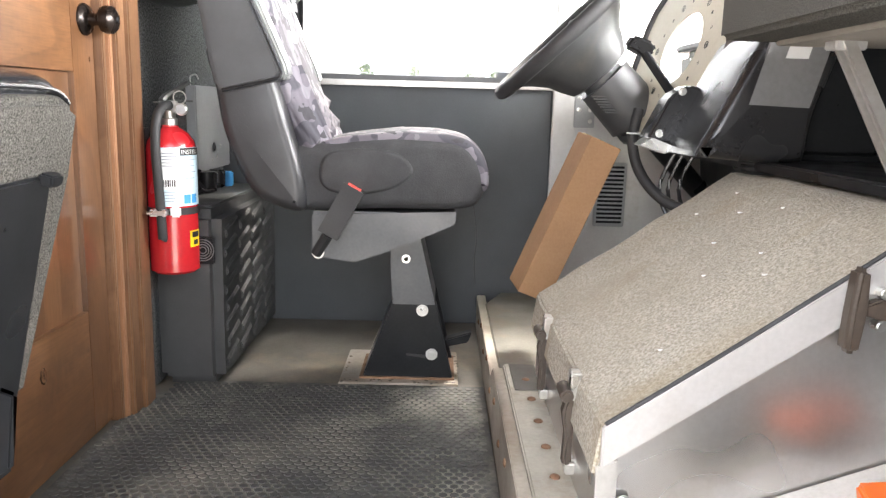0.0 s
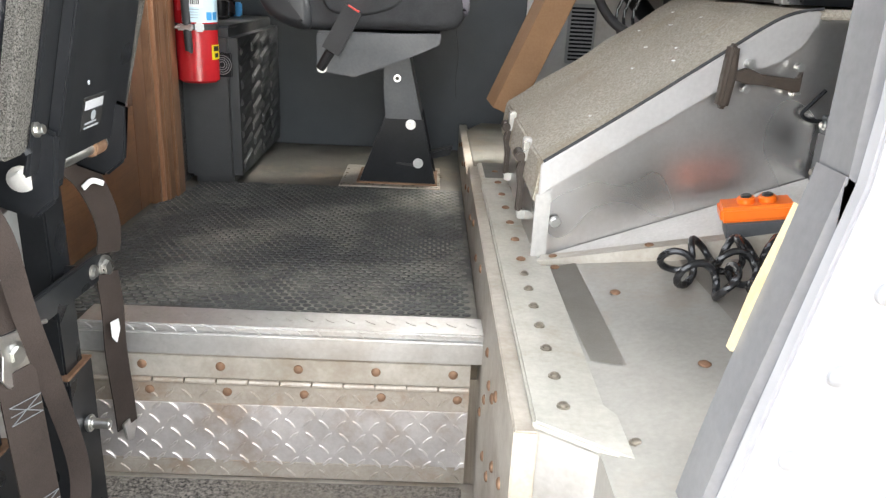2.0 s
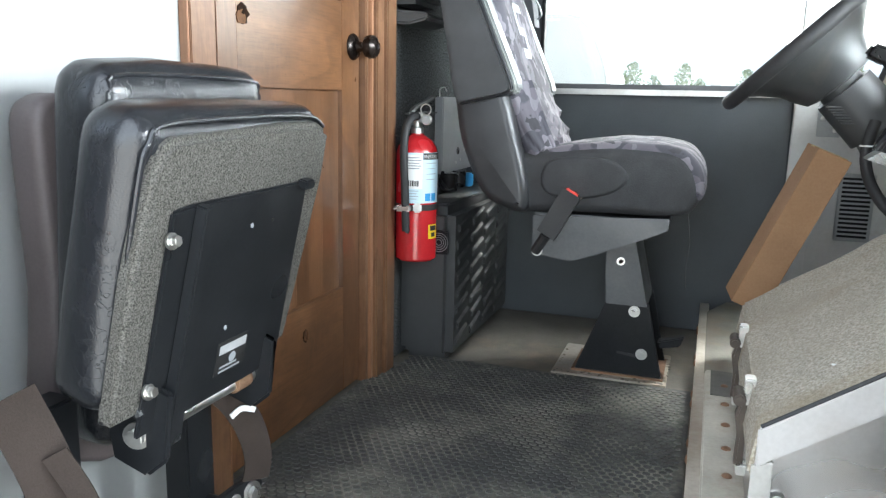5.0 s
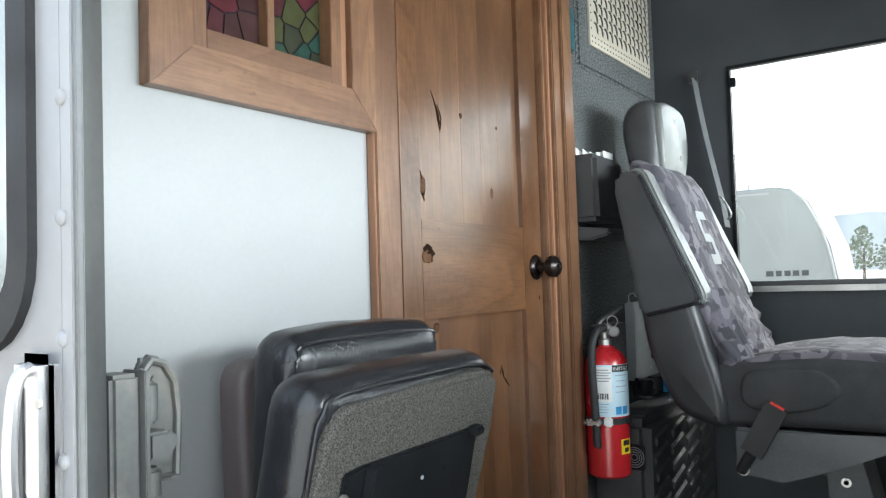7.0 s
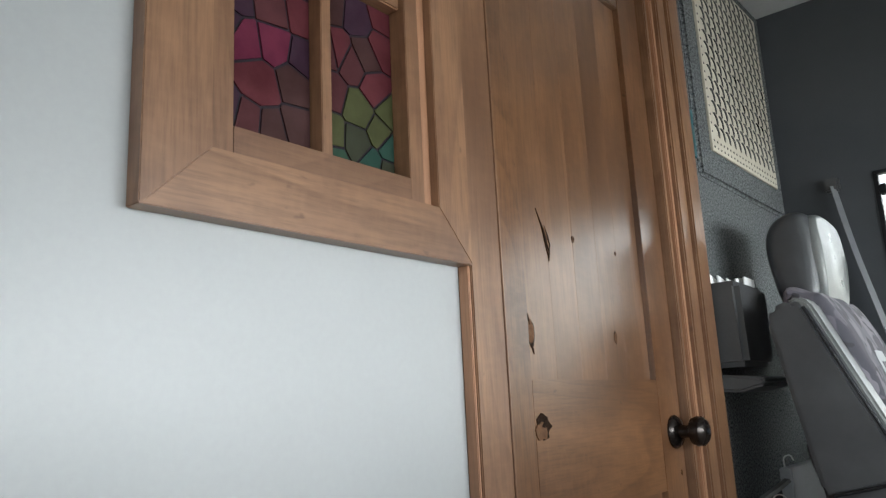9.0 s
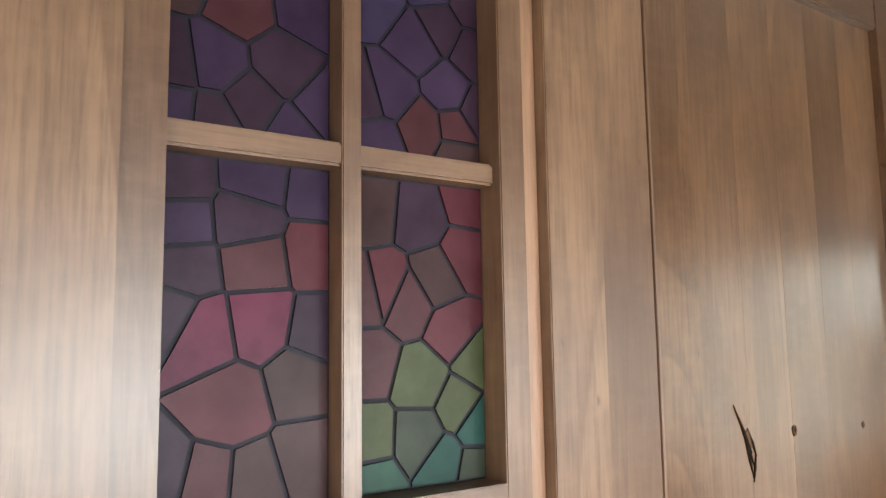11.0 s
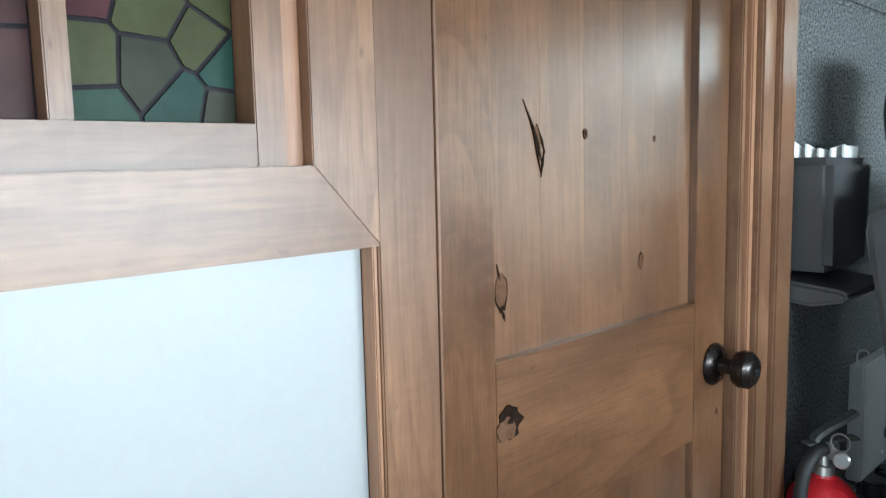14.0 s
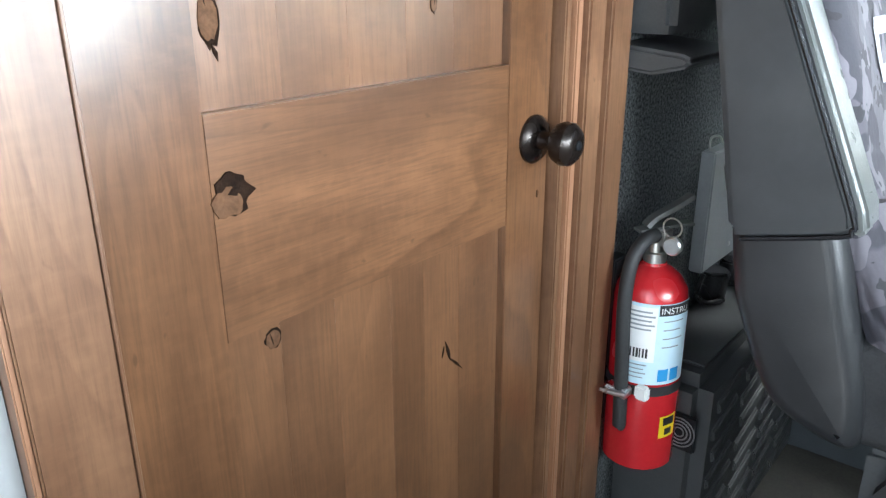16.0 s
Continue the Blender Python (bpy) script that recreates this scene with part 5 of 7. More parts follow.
def fire_extinguisher():
    cx, cy, r = -0.626, 1.752, 0.056
    t = thing("fire_extinguisher", (cx, cy, 1.0), "red fire extinguisher with a pale blue label in a wall bracket", "fire extinguisher")
    part("cylinder", lathe([(r - 0.006, 1.0), (r, 1.006), (r, 1.285), (r - 0.004, 1.303), (r - 0.016, 1.320), (r - 0.030, 1.330), (0.019, 1.334), (0.018, 1.338)], (cx, cy, 0), 40), RED, t)
    part("neck", lathe([(0.017, 1.334), (0.017, 1.352), (0.013, 1.354), (0.013, 1.375)], (cx, cy, 0), 20), ZINC, t)
    part("valve_body", box(cx - 0.016, cx + 0.020, cy - 0.013, cy + 0.013, 1.365, 1.392, 0.004), ZINC, t)
    bar_v = [(-0.010, -0.002), (0.010, -0.002), (0.010, 0.002), (-0.010, 0.002)]
    part("carry_handle", sweep(smoothed([(cx - 0.020, cy - 0.026, 1.388), (cx + 0.010, cy + 0.016, 1.392), (cx + 0.032, cy + 0.046, 1.392)], 4), bar_v), CAST, t)
    part("squeeze_lever", sweep(smoothed([(cx - 0.012, cy - 0.016, 1.394), (cx - 0.004, cy - 0.005, 1.406), (cx + 0.014, cy + 0.018, 1.420), (cx + 0.031, cy + 0.040, 1.436)], 4), [(-0.009, -0.004), (0.009, -0.004), (0.008, 0.003), (-0.008, 0.003)]), CAST, t)
    g = part("pressure_gauge", lathe([(0.013, 0), (0.014, 0.003), (0.014, 0.010), (0.012, 0.012)], (cx + 0.034, cy - 0.014, 1.374), 20, "-Y"), ZINC, t)
    part("gauge_dial", lathe([(0.011, 0.012), (0.011, 0.0128)], (cx + 0.034, cy - 0.014, 1.374), 20, "-Y"), STEEL_BOX, g)
    part("pull_ring", sweep([(cx + 0.030 + 0.014 * math.cos(a * math.pi / 10), cy - 0.018, 1.400 + 0.014 * math.sin(a * math.pi / 10)) for a in range(20)], ring(0.0014, 6), up=(0, 1, 0), closed=True), ZINC, t)
    part("hose", sweep(smoothed([(cx + 0.004, cy - 0.012, 1.382), (cx - 0.002, cy - 0.036, 1.378), (cx - 0.008, cy - 0.060, 1.352), (cx - 0.010, cy - 0.069, 1.290), (cx - 0.006, cy - 0.0695, 1.20), (cx - 0.002, cy - 0.0695, 1.10), (cx - 0.002, cy - 0.0695, 1.086)], 6), ring(0.0105, 12), up=(1, 0, 0)), RUBBER, t, "black rubber hose")

    def wrap(name, a0, a1, z0, z1, material, parent, off=0.0008, label=""):
        n = 14
        b = bmesh.new()
        rows = [[b.verts.new((cx + (r + d) * math.cos(radians(a0 + (a1 - a0) * i / n)), cy + (r + d) * math.sin(radians(a0 + (a1 - a0) * i / n)), z)) for i in range(n + 1)] for z, d in ((z0, off), (z1, off), (z1, off - 0.0006), (z0, off - 0.0006))]
        for k in range(4):
            a, c = rows[k], rows[(k + 1) % 4]
            for i in range(n):
                b.faces.new((a[i], a[i + 1], c[i + 1], c[i]))
        b.faces.new([rows[k][0] for k in range(4)])
        b.faces.new([rows[k][n] for k in range(4)][::-1])
        return part(name, b, material, parent, label)

    lab = wrap("label", -112, 8, 1.158, 1.290, LABEL_BLUE, t, label="pale blue and white printed label")
    wrap("title_bar", -52, 8, 1.272, 1.289, PRINT_BLACK, lab, 0.0016)
    wrap("white_field", -112, -54, 1.196, 1.285, LABEL_WHITE, lab, 0.0014)
    for k in range(5):
        wrap("print_line", -104, -62 + 5 * (k % 2), 1.276 - k * 0.007, 1.2785 - k * 0.007, PRINT_GREY, lab, 0.002)
    for k in range(9):
        wrap("barcode_bar", -104 + k * 4.6, -102 + k * 4.6 + (k % 3) * 0.6, 1.203, 1.218, PRINT_BLACK, lab, 0.002)
    for k in range(4):
        wrap("print_line", -100, -64 - 4 * (k % 2), 1.190 - k * 0.007, 1.1915 - k * 0.007, PRINT_GREY, lab, 0.002)
    for k in range(4):
        wrap("print_line", -44, -10 - 5 * (k % 2), 1.262 - k * 0.014, 1.2635 - k * 0.014, PRINT_GREY, lab, 0.002)
    wrap("pictogram", -46, -30, 1.164, 1.184, PRINT_BLUE, lab, 0.002)
    wrap("pictogram", -26, -10, 1.164, 1.184, PRINT_BLUE, lab, 0.002)
    cu = bpy.data.curves.new("word", "FONT")
    cu.body, cu.size = "INSTRU", 0.0135
    ob = new("word", cu)
    me = bpy.data.meshes.new_from_object(ob.evaluated_get(bpy.context.evaluated_depsgraph_get()))
    bpy.data.objects.remove(ob)
    for v in me.vertices:
        a = radians(-50) + v.co.x / r
        v.co = Vector((cx + (r + 0.0022) * math.cos(a), cy + (r + 0.0022) * math.sin(a), 1.2755 + v.co.y)) - BASE[t]
    me.materials.clear()
    me.materials.append(LABEL_WHITE)
    w = new("lettering", me)
    w.parent = lab
    st = wrap("sticker", -34, 0, 1.062, 1.100, YELLOW, t, 0.0012, "yellow and black sticker")
    wrap("sticker_mark", -28, -6, 1.084, 1.097, PRINT_BLACK, st, 0.002)
    wrap("sticker_mark", -24, -10, 1.067, 1.078, PRINT_BLACK, st, 0.002)
    strap = wrap("strap", -170, 120, 1.138, 1.154, RUBBER, t, 0.0018, "black rubber strap")
    b = box(cx - 0.028, cx + 0.010, cy - 0.081, cy - 0.0575, 1.138, 1.154, 0.003)
    part("clasp", b, CHROME, strap, "chrome toggle clasp")
    part("clasp_lever", rod((cx - 0.030, cy - 0.085, 1.146), (cx + 0.012, cy - 0.085, 1.149), 0.004, n=10), CHROME, strap)
    part("clasp_tab", box(cx + 0.014, cx + 0.036, cy - 0.064, cy - 0.050, 1.135, 1.159, 0.004), LABEL_WHITE, strap)
    part("bracket", box(-0.702, cx - r + 0.004, cy - 0.02, cy + 0.02, 1.05, 1.33, 0.003), BLACK_STEEL, t)


fire_extinguisher()


def wall_pocket():
    t = thing("paper_holder", (-0.64, 1.83, 1.63), "black moulded plastic wall pocket holding folded papers", "wall pocket")
    b = prism([(1.722, 1.664), (1.890, 1.664), (1.903, 1.838), (1.713, 1.842)], "x", -0.702, -0.618, 0.012, 4)
    part("pocket", b, BLACK_PLASTIC, t)
    part("shelf", prism([(-0.702, 1.652), (-0.702, 1.618), (-0.640, 1.612), (-0.590, 1.624), (-0.584, 1.636), (-0.600, 1.642)], "y", 1.712, 1.90, 0.006, 3), BLACK_PLASTIC, t)
    p = thing("folded_papers", (-0.65, 1.85, 1.86), "white folded papers sticking out of the wall pocket", "papers")
    rr = random.Random(8)
    for k in range(5):
        x = -0.688 + k * 0.013
        part("sheet", prism([(1.745 + 0.016 * k, 1.825), (1.80 + 0.018 * k, 1.825), (1.80 + 0.018 * k, 1.850 + rr.uniform(0, 0.012)), (1.745 + 0.016 * k, 1.852 + rr.uniform(0, 0.016))], "x", x, x + 0.004, 0.0008, 1), PAPER, p)


wall_pocket()


def overhead_locker():
    t = thing("overhead_locker", (-0.69, 2.1, 2.1), "carpeted overhead speaker box with a cream perforated grille", "speaker box")
    part("body", box(-0.71, -0.690, 1.80, 2.425, 2.105, ROOF - 0.002, 0.008, 3), CARPET_DARK, t)
    grille = part("grille", box(-0.690, -0.684, 1.870, 2.362, 2.178, 2.70, 0.001), CREAM, t, "cream perforated louvre grille")
    pts = [(0.0165, 0.0), (0.013, 0.007), (0.005, 0.0115), (-0.005, 0.0125), (-0.0125, 0.009), (-0.016, 0.0045), (-0.010, 0.0055), (-0.003, 0.0065), (0.005, 0.0045), (0.011, 0.0)]
    slot = mesh_of("louvre_slot", prism([(y, z) for y, z in pts], "x", -0.0007, 0.0012), BLACK_STEEL)
    for r in range(15):
        for c in range(12):
            y, z = 1.910 + c * 0.0375, 2.232 + r * 0.0315
            if z < 2.69 and y < 2.34:
                share("louvre_slot", slot, grille, pose(-0.684, y, z, -35, 0, 0) @ Matrix.Diagonal((1, 1.22, 1.55, 1)))
    hole = mesh_of("hole", lathe([(0.0028, -0.0005), (0.0028, 0.0009)], (0, 0, 0), 8, "X"), BLACK_STEEL)
    for c in range(22):
        share("hole", hole, grille, pose(-0.684, 1.885 + c * 0.022, 2.190))
        share("hole", hole, grille, pose(-0.684, 1.885 + c * 0.022, 2.206))
    for r in range(20):
        share("hole", hole, grille, pose(-0.684, 1.880, 2.228 + r * 0.022))
        share("hole", hole, grille, pose(-0.684, 2.352, 2.228 + r * 0.022))
    s = thing("teal_clip", (-0.68, 1.735, 2.16), "small teal plastic strip hooked on the carpeted wall", "clip")
    part("strip", box(-0.702, -0.684, 1.722, 1.765, 2.13, 2.25, 0.004), TEAL, s)


overhead_locker()


def jump_seat():
    t = thing("jump_seat", (-0.55, 0.55, STEP), "folded black leather jump seat on black steel posts", "folding seat")
    # back board and backrest against the partition
    board = pad([(0.524, 0.98), (0.518, 1.20), (0.512, 1.36), (0.515, 1.405), (0.536, 1.424), (0.58, 1.427), (0.74, 1.427), (0.785, 1.41), (0.79, 1.36), (0.79, 0.98)], "x", -0.645, -0.596, 0.014, 0.0, 4, 0.0008, 8, 3)
    part("back_board", board, BOARD, t, "dark brown padded back board")
    lean = Matrix.Rotation(radians(4), 4, "Y")
    back = part("back_cushion", cushion(-0.578, -0.494, 0.494, 0.800, 1.02, 1.462, 0.030, 0.008, lean), LEATHER, t, "black leather back cushion")
    bs = Matrix.Translation((-0.537, 0.647, 1.241)) @ lean @ Matrix.Translation((0.537, -0.647, -1.241))
    seam = [bs @ Vector((-0.501, y, z)) for y, z in ((0.505, 1.05), (0.505, 1.39), (0.509, 1.434), (0.532, 1.451), (0.760, 1.451), (0.785, 1.434), (0.789, 1.39), (0.789, 1.05))]
    part("piping", sweep(smoothed(seam, 4), ring(0.0030, 8), up=(1, 0, 0)), LEATHER, back, "black leather piping")
    # seat pan folded up: leather side towards the backrest, carpeted underside outwards
    tilt = Matrix.Rotation(radians(13), 4, "Y")
    c = Vector((-0.418, 0.556, 1.20))

    def tilted(b):
        bmesh.ops.transform(b, matrix=Matrix.Translation(c) @ tilt @ Matrix.Translation(-c), verts=b.verts)
        return b

    cush = part("seat_cushion", tilted(cushion(-0.512, -0.426, 0.426, 0.800, 1.085, 1.414, 0.036, 0.003)), LEATHER, t, "black leather seat cushion")
    part("piping", tilted(sweep(smoothed([(-0.428, 0.436, 1.10), (-0.428, 0.436, 1.34), (-0.430, 0.446, 1.385), (-0.432, 0.470, 1.402), (-0.432, 0.60, 1.407), (-0.432, 0.745, 1.406), (-0.430, 0.785, 1.392)], 5), ring(0.003, 8), up=(1, 0, 0))), LEATHER, cush, "black leather piping")
    b = prism([(0.430, 1.085), (0.431, 1.25), (0.440, 1.345), (0.452, 1.380), (0.470, 1.391), (0.697, 1.400), (0.752, 1.400), (0.782, 1.388), (0.787, 1.32), (0.772, 1.15), (0.765, 1.085)], "x", -0.440, -0.416, 0.007, 3)
    bmesh.ops.triangulate(b, faces=[f for f in b.faces if len(f.verts) > 4])
    part("underside", tilted(b), CARPET_GREY, t, "mottled grey carpet underside")
    pan = part("pan_plate", tilted(prism([(0.466, 1.060), (0.473, 1.318), (0.500, 1.322), (0.732, 1.326), (0.738, 1.312), (0.742, 1.060)], "x", -0.418, -0.411, 0.003)), BLACK_STEEL, t, "black steel seat pan")
    part("pan_flange", tilted(prism([(0.500, 1.04), (0.506, 1.322), (0.517, 1.324), (0.526, 1.04)], "x", -0.412, -0.396, 0.002)), BLACK_STEEL, pan)
    part("pan_lip", tilted(box(-0.414, -0.400, 0.716, 0.738, 1.318, 1.330, 0.002)), BLACK_STEEL, pan)
    for y, z in ((0.474, 1.288), (0.472, 1.118)):
        p = tilt @ (Vector((-0.411, y, z)) - c) + c
        hexbolt("bolt", pan, p, (1, 0, 0.1), 0.0062, thick=0.008)
    for y, z in ((0.62, 1.282), (0.60, 1.155)):
        p = tilt @ (Vector((-0.411, y, z)) - c) + c
        part("plate_hole", lathe([(0.003, 0), (0.003, 0.0008)], p, 10, "X"), PRINT_GREY, pan)
    plate = part("data_plate", tilted(box(-0.411, -0.4104, 0.592, 0.655, 1.090, 1.135)), PRINT_BLACK, pan, "small printed data plate")
    part("data_heading", tilted(box(-0.4104, -0.4099, 0.597, 0.652, 1.118, 1.130)), PRINT_PALE, plate)
    part("data_emblem", tilted(lathe([(0.007, 0.0), (0.007, 0.0006)], (-0.4104, 0.626, 1.108), 12, "X")), PRINT_GREY, plate)
    for k in range(2):
        part("data_line", tilted(box(-0.4104, -0.4100, 0.602, 0.645 - 0.008 * k, 1.092 + 0.006 * k, 1.0945 + 0.006 * k)), PRINT_GREY, plate)
    # pivot tube and ears
    for y0, y1 in ((0.490, 0.500), (0.700, 0.708)):
        part("pivot_ear", prism([(-0.50, 1.02), (-0.455, 1.005), (-0.425, 1.03), (-0.415, 1.11), (-0.47, 1.13), (-0.51, 1.08)], "y", y0, y1, 0.004), BLACK_STEEL, t)
    part("pivot_tube", rod((-0.455, 0.502, 1.056), (-0.455, 0.70, 1.056), 0.0085, n=16), ZINC, t, "bare steel pivot tube")
    part("tube_sleeve", rod((-0.455, 0.655, 1.056), (-0.455, 0.69, 1.056), 0.0125, n=16, bevel=0.002), RUST, t, "brown rubber sleeve")
    hexbolt("bolt", t, (-0.462, 0.490, 1.056), (0.3, -1, 0), 0.011, thick=0.009)
    part("stop_hook", sweep(smoothed([(-0.50, 0.48, 1.07), (-0.47, 0.475, 1.10), (-0.45, 0.47, 1.105), (-0.44, 0.47, 1.09)], 5), ring(0.006, 8)), BLACK_STEEL, t)
    # posts in sockets
    for y0, y1, foot in ((0.424, 0.472, STEP), (0.650, 0.708, STEP)):
        part("post", box(-0.565, -0.525, y0, y1, 0.66, 1.10, 0.003), BLACK_STEEL, t)
        s = part("post_socket", box(-0.574, -0.516, y0 - 0.012, y1 + 0.012, foot, 0.702, 0.003), BLACK_STEEL, t)
        part("socket_rim", box(-0.5745, -0.5155, y0 - 0.0125, y1 + 0.0125, 0.700, 0.704, 0.001), RUST, s, "rusty socket rim")
        pin = part("lock_pin", rod((-0.53, (y0 + y1) / 2, 0.603), (-0.480, (y0 + y1) / 2 + 0.004, 0.600), 0.0085, n=12, bevel=0.003), ZINC, s, "zinc locking pin")
        part("pin_collar", rod((-0.516, (y0 + y1) / 2, 0.603), (-0.506, (y0 + y1) / 2, 0.603), 0.014, n=14, bevel=0.003), ZINC, pin)
    part("cross_brace", prism([(0.40, 0.842), (0.40, 0.880), (0.72, 0.872), (0.770, 0.866), (0.788, 0.846), (0.772, 0.822), (0.735, 0.826)], "x", -0.505, -0.496, 0.002), BLACK_STEEL, t)
    for y in (0.430, 0.690):
        part("brace_spacer", rod((-0.530, y, 0.858), (-0.504, y, 0.858), 0.010, n=12), BLACK_STEEL, t)
    hexbolt("bolt", t, (-0.496, 0.752, 0.844), (1, -0.2, 0), 0.013, thick=0.009)
    hexbolt("bolt", t, (-0.496, 0.712, 0.850), (1, -0.2, 0), 0.008)


jump_seat()


def lap_belts():
    flat = lambda w: [(-w, -0.0012), (w, -0.0012), (w, 0.0012), (-w, 0.0012)]
    t = thing("lap_belt", (-0.46, 0.41, 0.58), "brown lap belt with a zinc bracket hanging from the jump seat", "seat belt", "jump seat belts")
    part("upper_webbing", sweep(smoothed([(-0.505, 0.368, 1.14), (-0.480, 0.384, 1.06), (-0.470, 0.396, 0.986), (-0.466, 0.405, 0.930), (-0.464, 0.407, 0.895)], 6), flat(0.026), up=(1, -0.5, 0)), BELT, t)
    brk = part("belt_bracket", prism([(0.380, 0.912), (0.398, 0.896), (0.432, 0.888), (0.452, 0.896), (0.460, 0.880), (0.442, 0.858), (0.450, 0.828), (0.440, 0.818), (0.398, 0.830), (0.386, 0.846), (0.394, 0.872)], "x", -0.463, -0.459, 0.001), ZINC, t, "zinc belt bracket")
    hexbolt("bolt", brk, (-0.459, 0.416, 0.866), (1, -0.3, 0), 0.011)
    part("bracket_pin", rod((-0.458, 0.440, 0.890), (-0.450, 0.476, 0.880), 0.003, n=8), ZINC, brk)
    part("lower_webbing", sweep(smoothed([(-0.458, 0.411, 0.846), (-0.455, 0.411, 0.76), (-0.453, 0.413, 0.68), (-0.452, 0.416, 0.605)], 6), flat(0.026), up=(1, -0.4, 0)), BELT, t)
    thread = ring(0.0007, 5)
    for x, y, z in ((-0.4665, 0.396, 0.972), (-0.4525, 0.411, 0.795), (-0.449, 0.414, 0.655)):
        for k in range(3):
            part("stitching", sweep([(x - 0.008, y - 0.019, z + 0.012 - 0.012 * k), (x + 0.009, y + 0.019, z + 0.012 - 0.012 * k)], thread), BELT_GREY, t)
        for k in (-1, 1):
            part("stitching", sweep([(x - 0.008, y - 0.019, z + 0.012 * k), (x + 0.009, y + 0.019, z - 0.012 * k)], thread), BELT_GREY, t)
    part("end_hook", prism([(0.372, 0.628), (0.384, 0.612), (0.440, 0.590), (0.468, 0.586), (0.476, 0.566), (0.452, 0.560), (0.392, 0.586), (0.372, 0.604)], "x", -0.455, -0.451, 0.001), ZINC, t, "zinc hook plate")
    part("loose_strap", sweep(smoothed([(-0.470, 0.385, 1.08), (-0.445, 0.398, 1.02), (-0.440, 0.414, 0.924), (-0.440, 0.452, 0.80), (-0.440, 0.488, 0.671), (-0.442, 0.480, 0.601), (-0.448, 0.440, 0.572)], 6), flat(0.013), up=(0.6, -1, 0)), BELT, t)
    t = thing("lap_belt", (-0.49, 0.75, 0.55), "brown lap belt with a white tag hanging beside the riser", "seat belt", "jump seat belts")
    part("upper_webbing", sweep(smoothed([(-0.515, 0.690, 1.04), (-0.496, 0.716, 1.005), (-0.486, 0.742, 0.955), (-0.482, 0.754, 0.905), (-0.486, 0.752, 0.868)], 6), flat(0.022), up=(1, -0.5, 0)), BELT, t)
    part("lower_webbing", sweep(smoothed([(-0.490, 0.748, 0.835), (-0.484, 0.742, 0.78), (-0.486, 0.742, 0.70), (-0.488, 0.756, 0.60), (-0.490, 0.764, 0.545)], 6), flat(0.021), up=(1, -0.5, 0)), BELT, t)
    part("tag", prism([(0.716, 0.764), (0.744, 0.758), (0.746, 0.738), (0.730, 0.722), (0.716, 0.738)], "x", -0.479, -0.477, 0.0003), LABEL_WHITE, t, "white cloth tag")
    part("loop_edge", sweep(smoothed([(-0.492, 0.705, 0.985), (-0.486, 0.722, 0.992), (-0.480, 0.746, 0.982)], 5), flat(0.004), up=(1, -0.5, 0)), LABEL_WHITE, t)
    part("plate_edge", prism([(0.772, 0.898), (0.786, 0.890), (0.788, 0.862), (0.778, 0.858)], "x", -0.494, -0.491, 0.0008), ZINC, t, "zinc anchor plate")
    part("end_hook", prism([(0.742, 0.560), (0.785, 0.556), (0.792, 0.528), (0.776, 0.510), (0.752, 0.522)], "x", -0.490, -0.486, 0.001), ZINC, t, "zinc hook plate")


lap_belts()


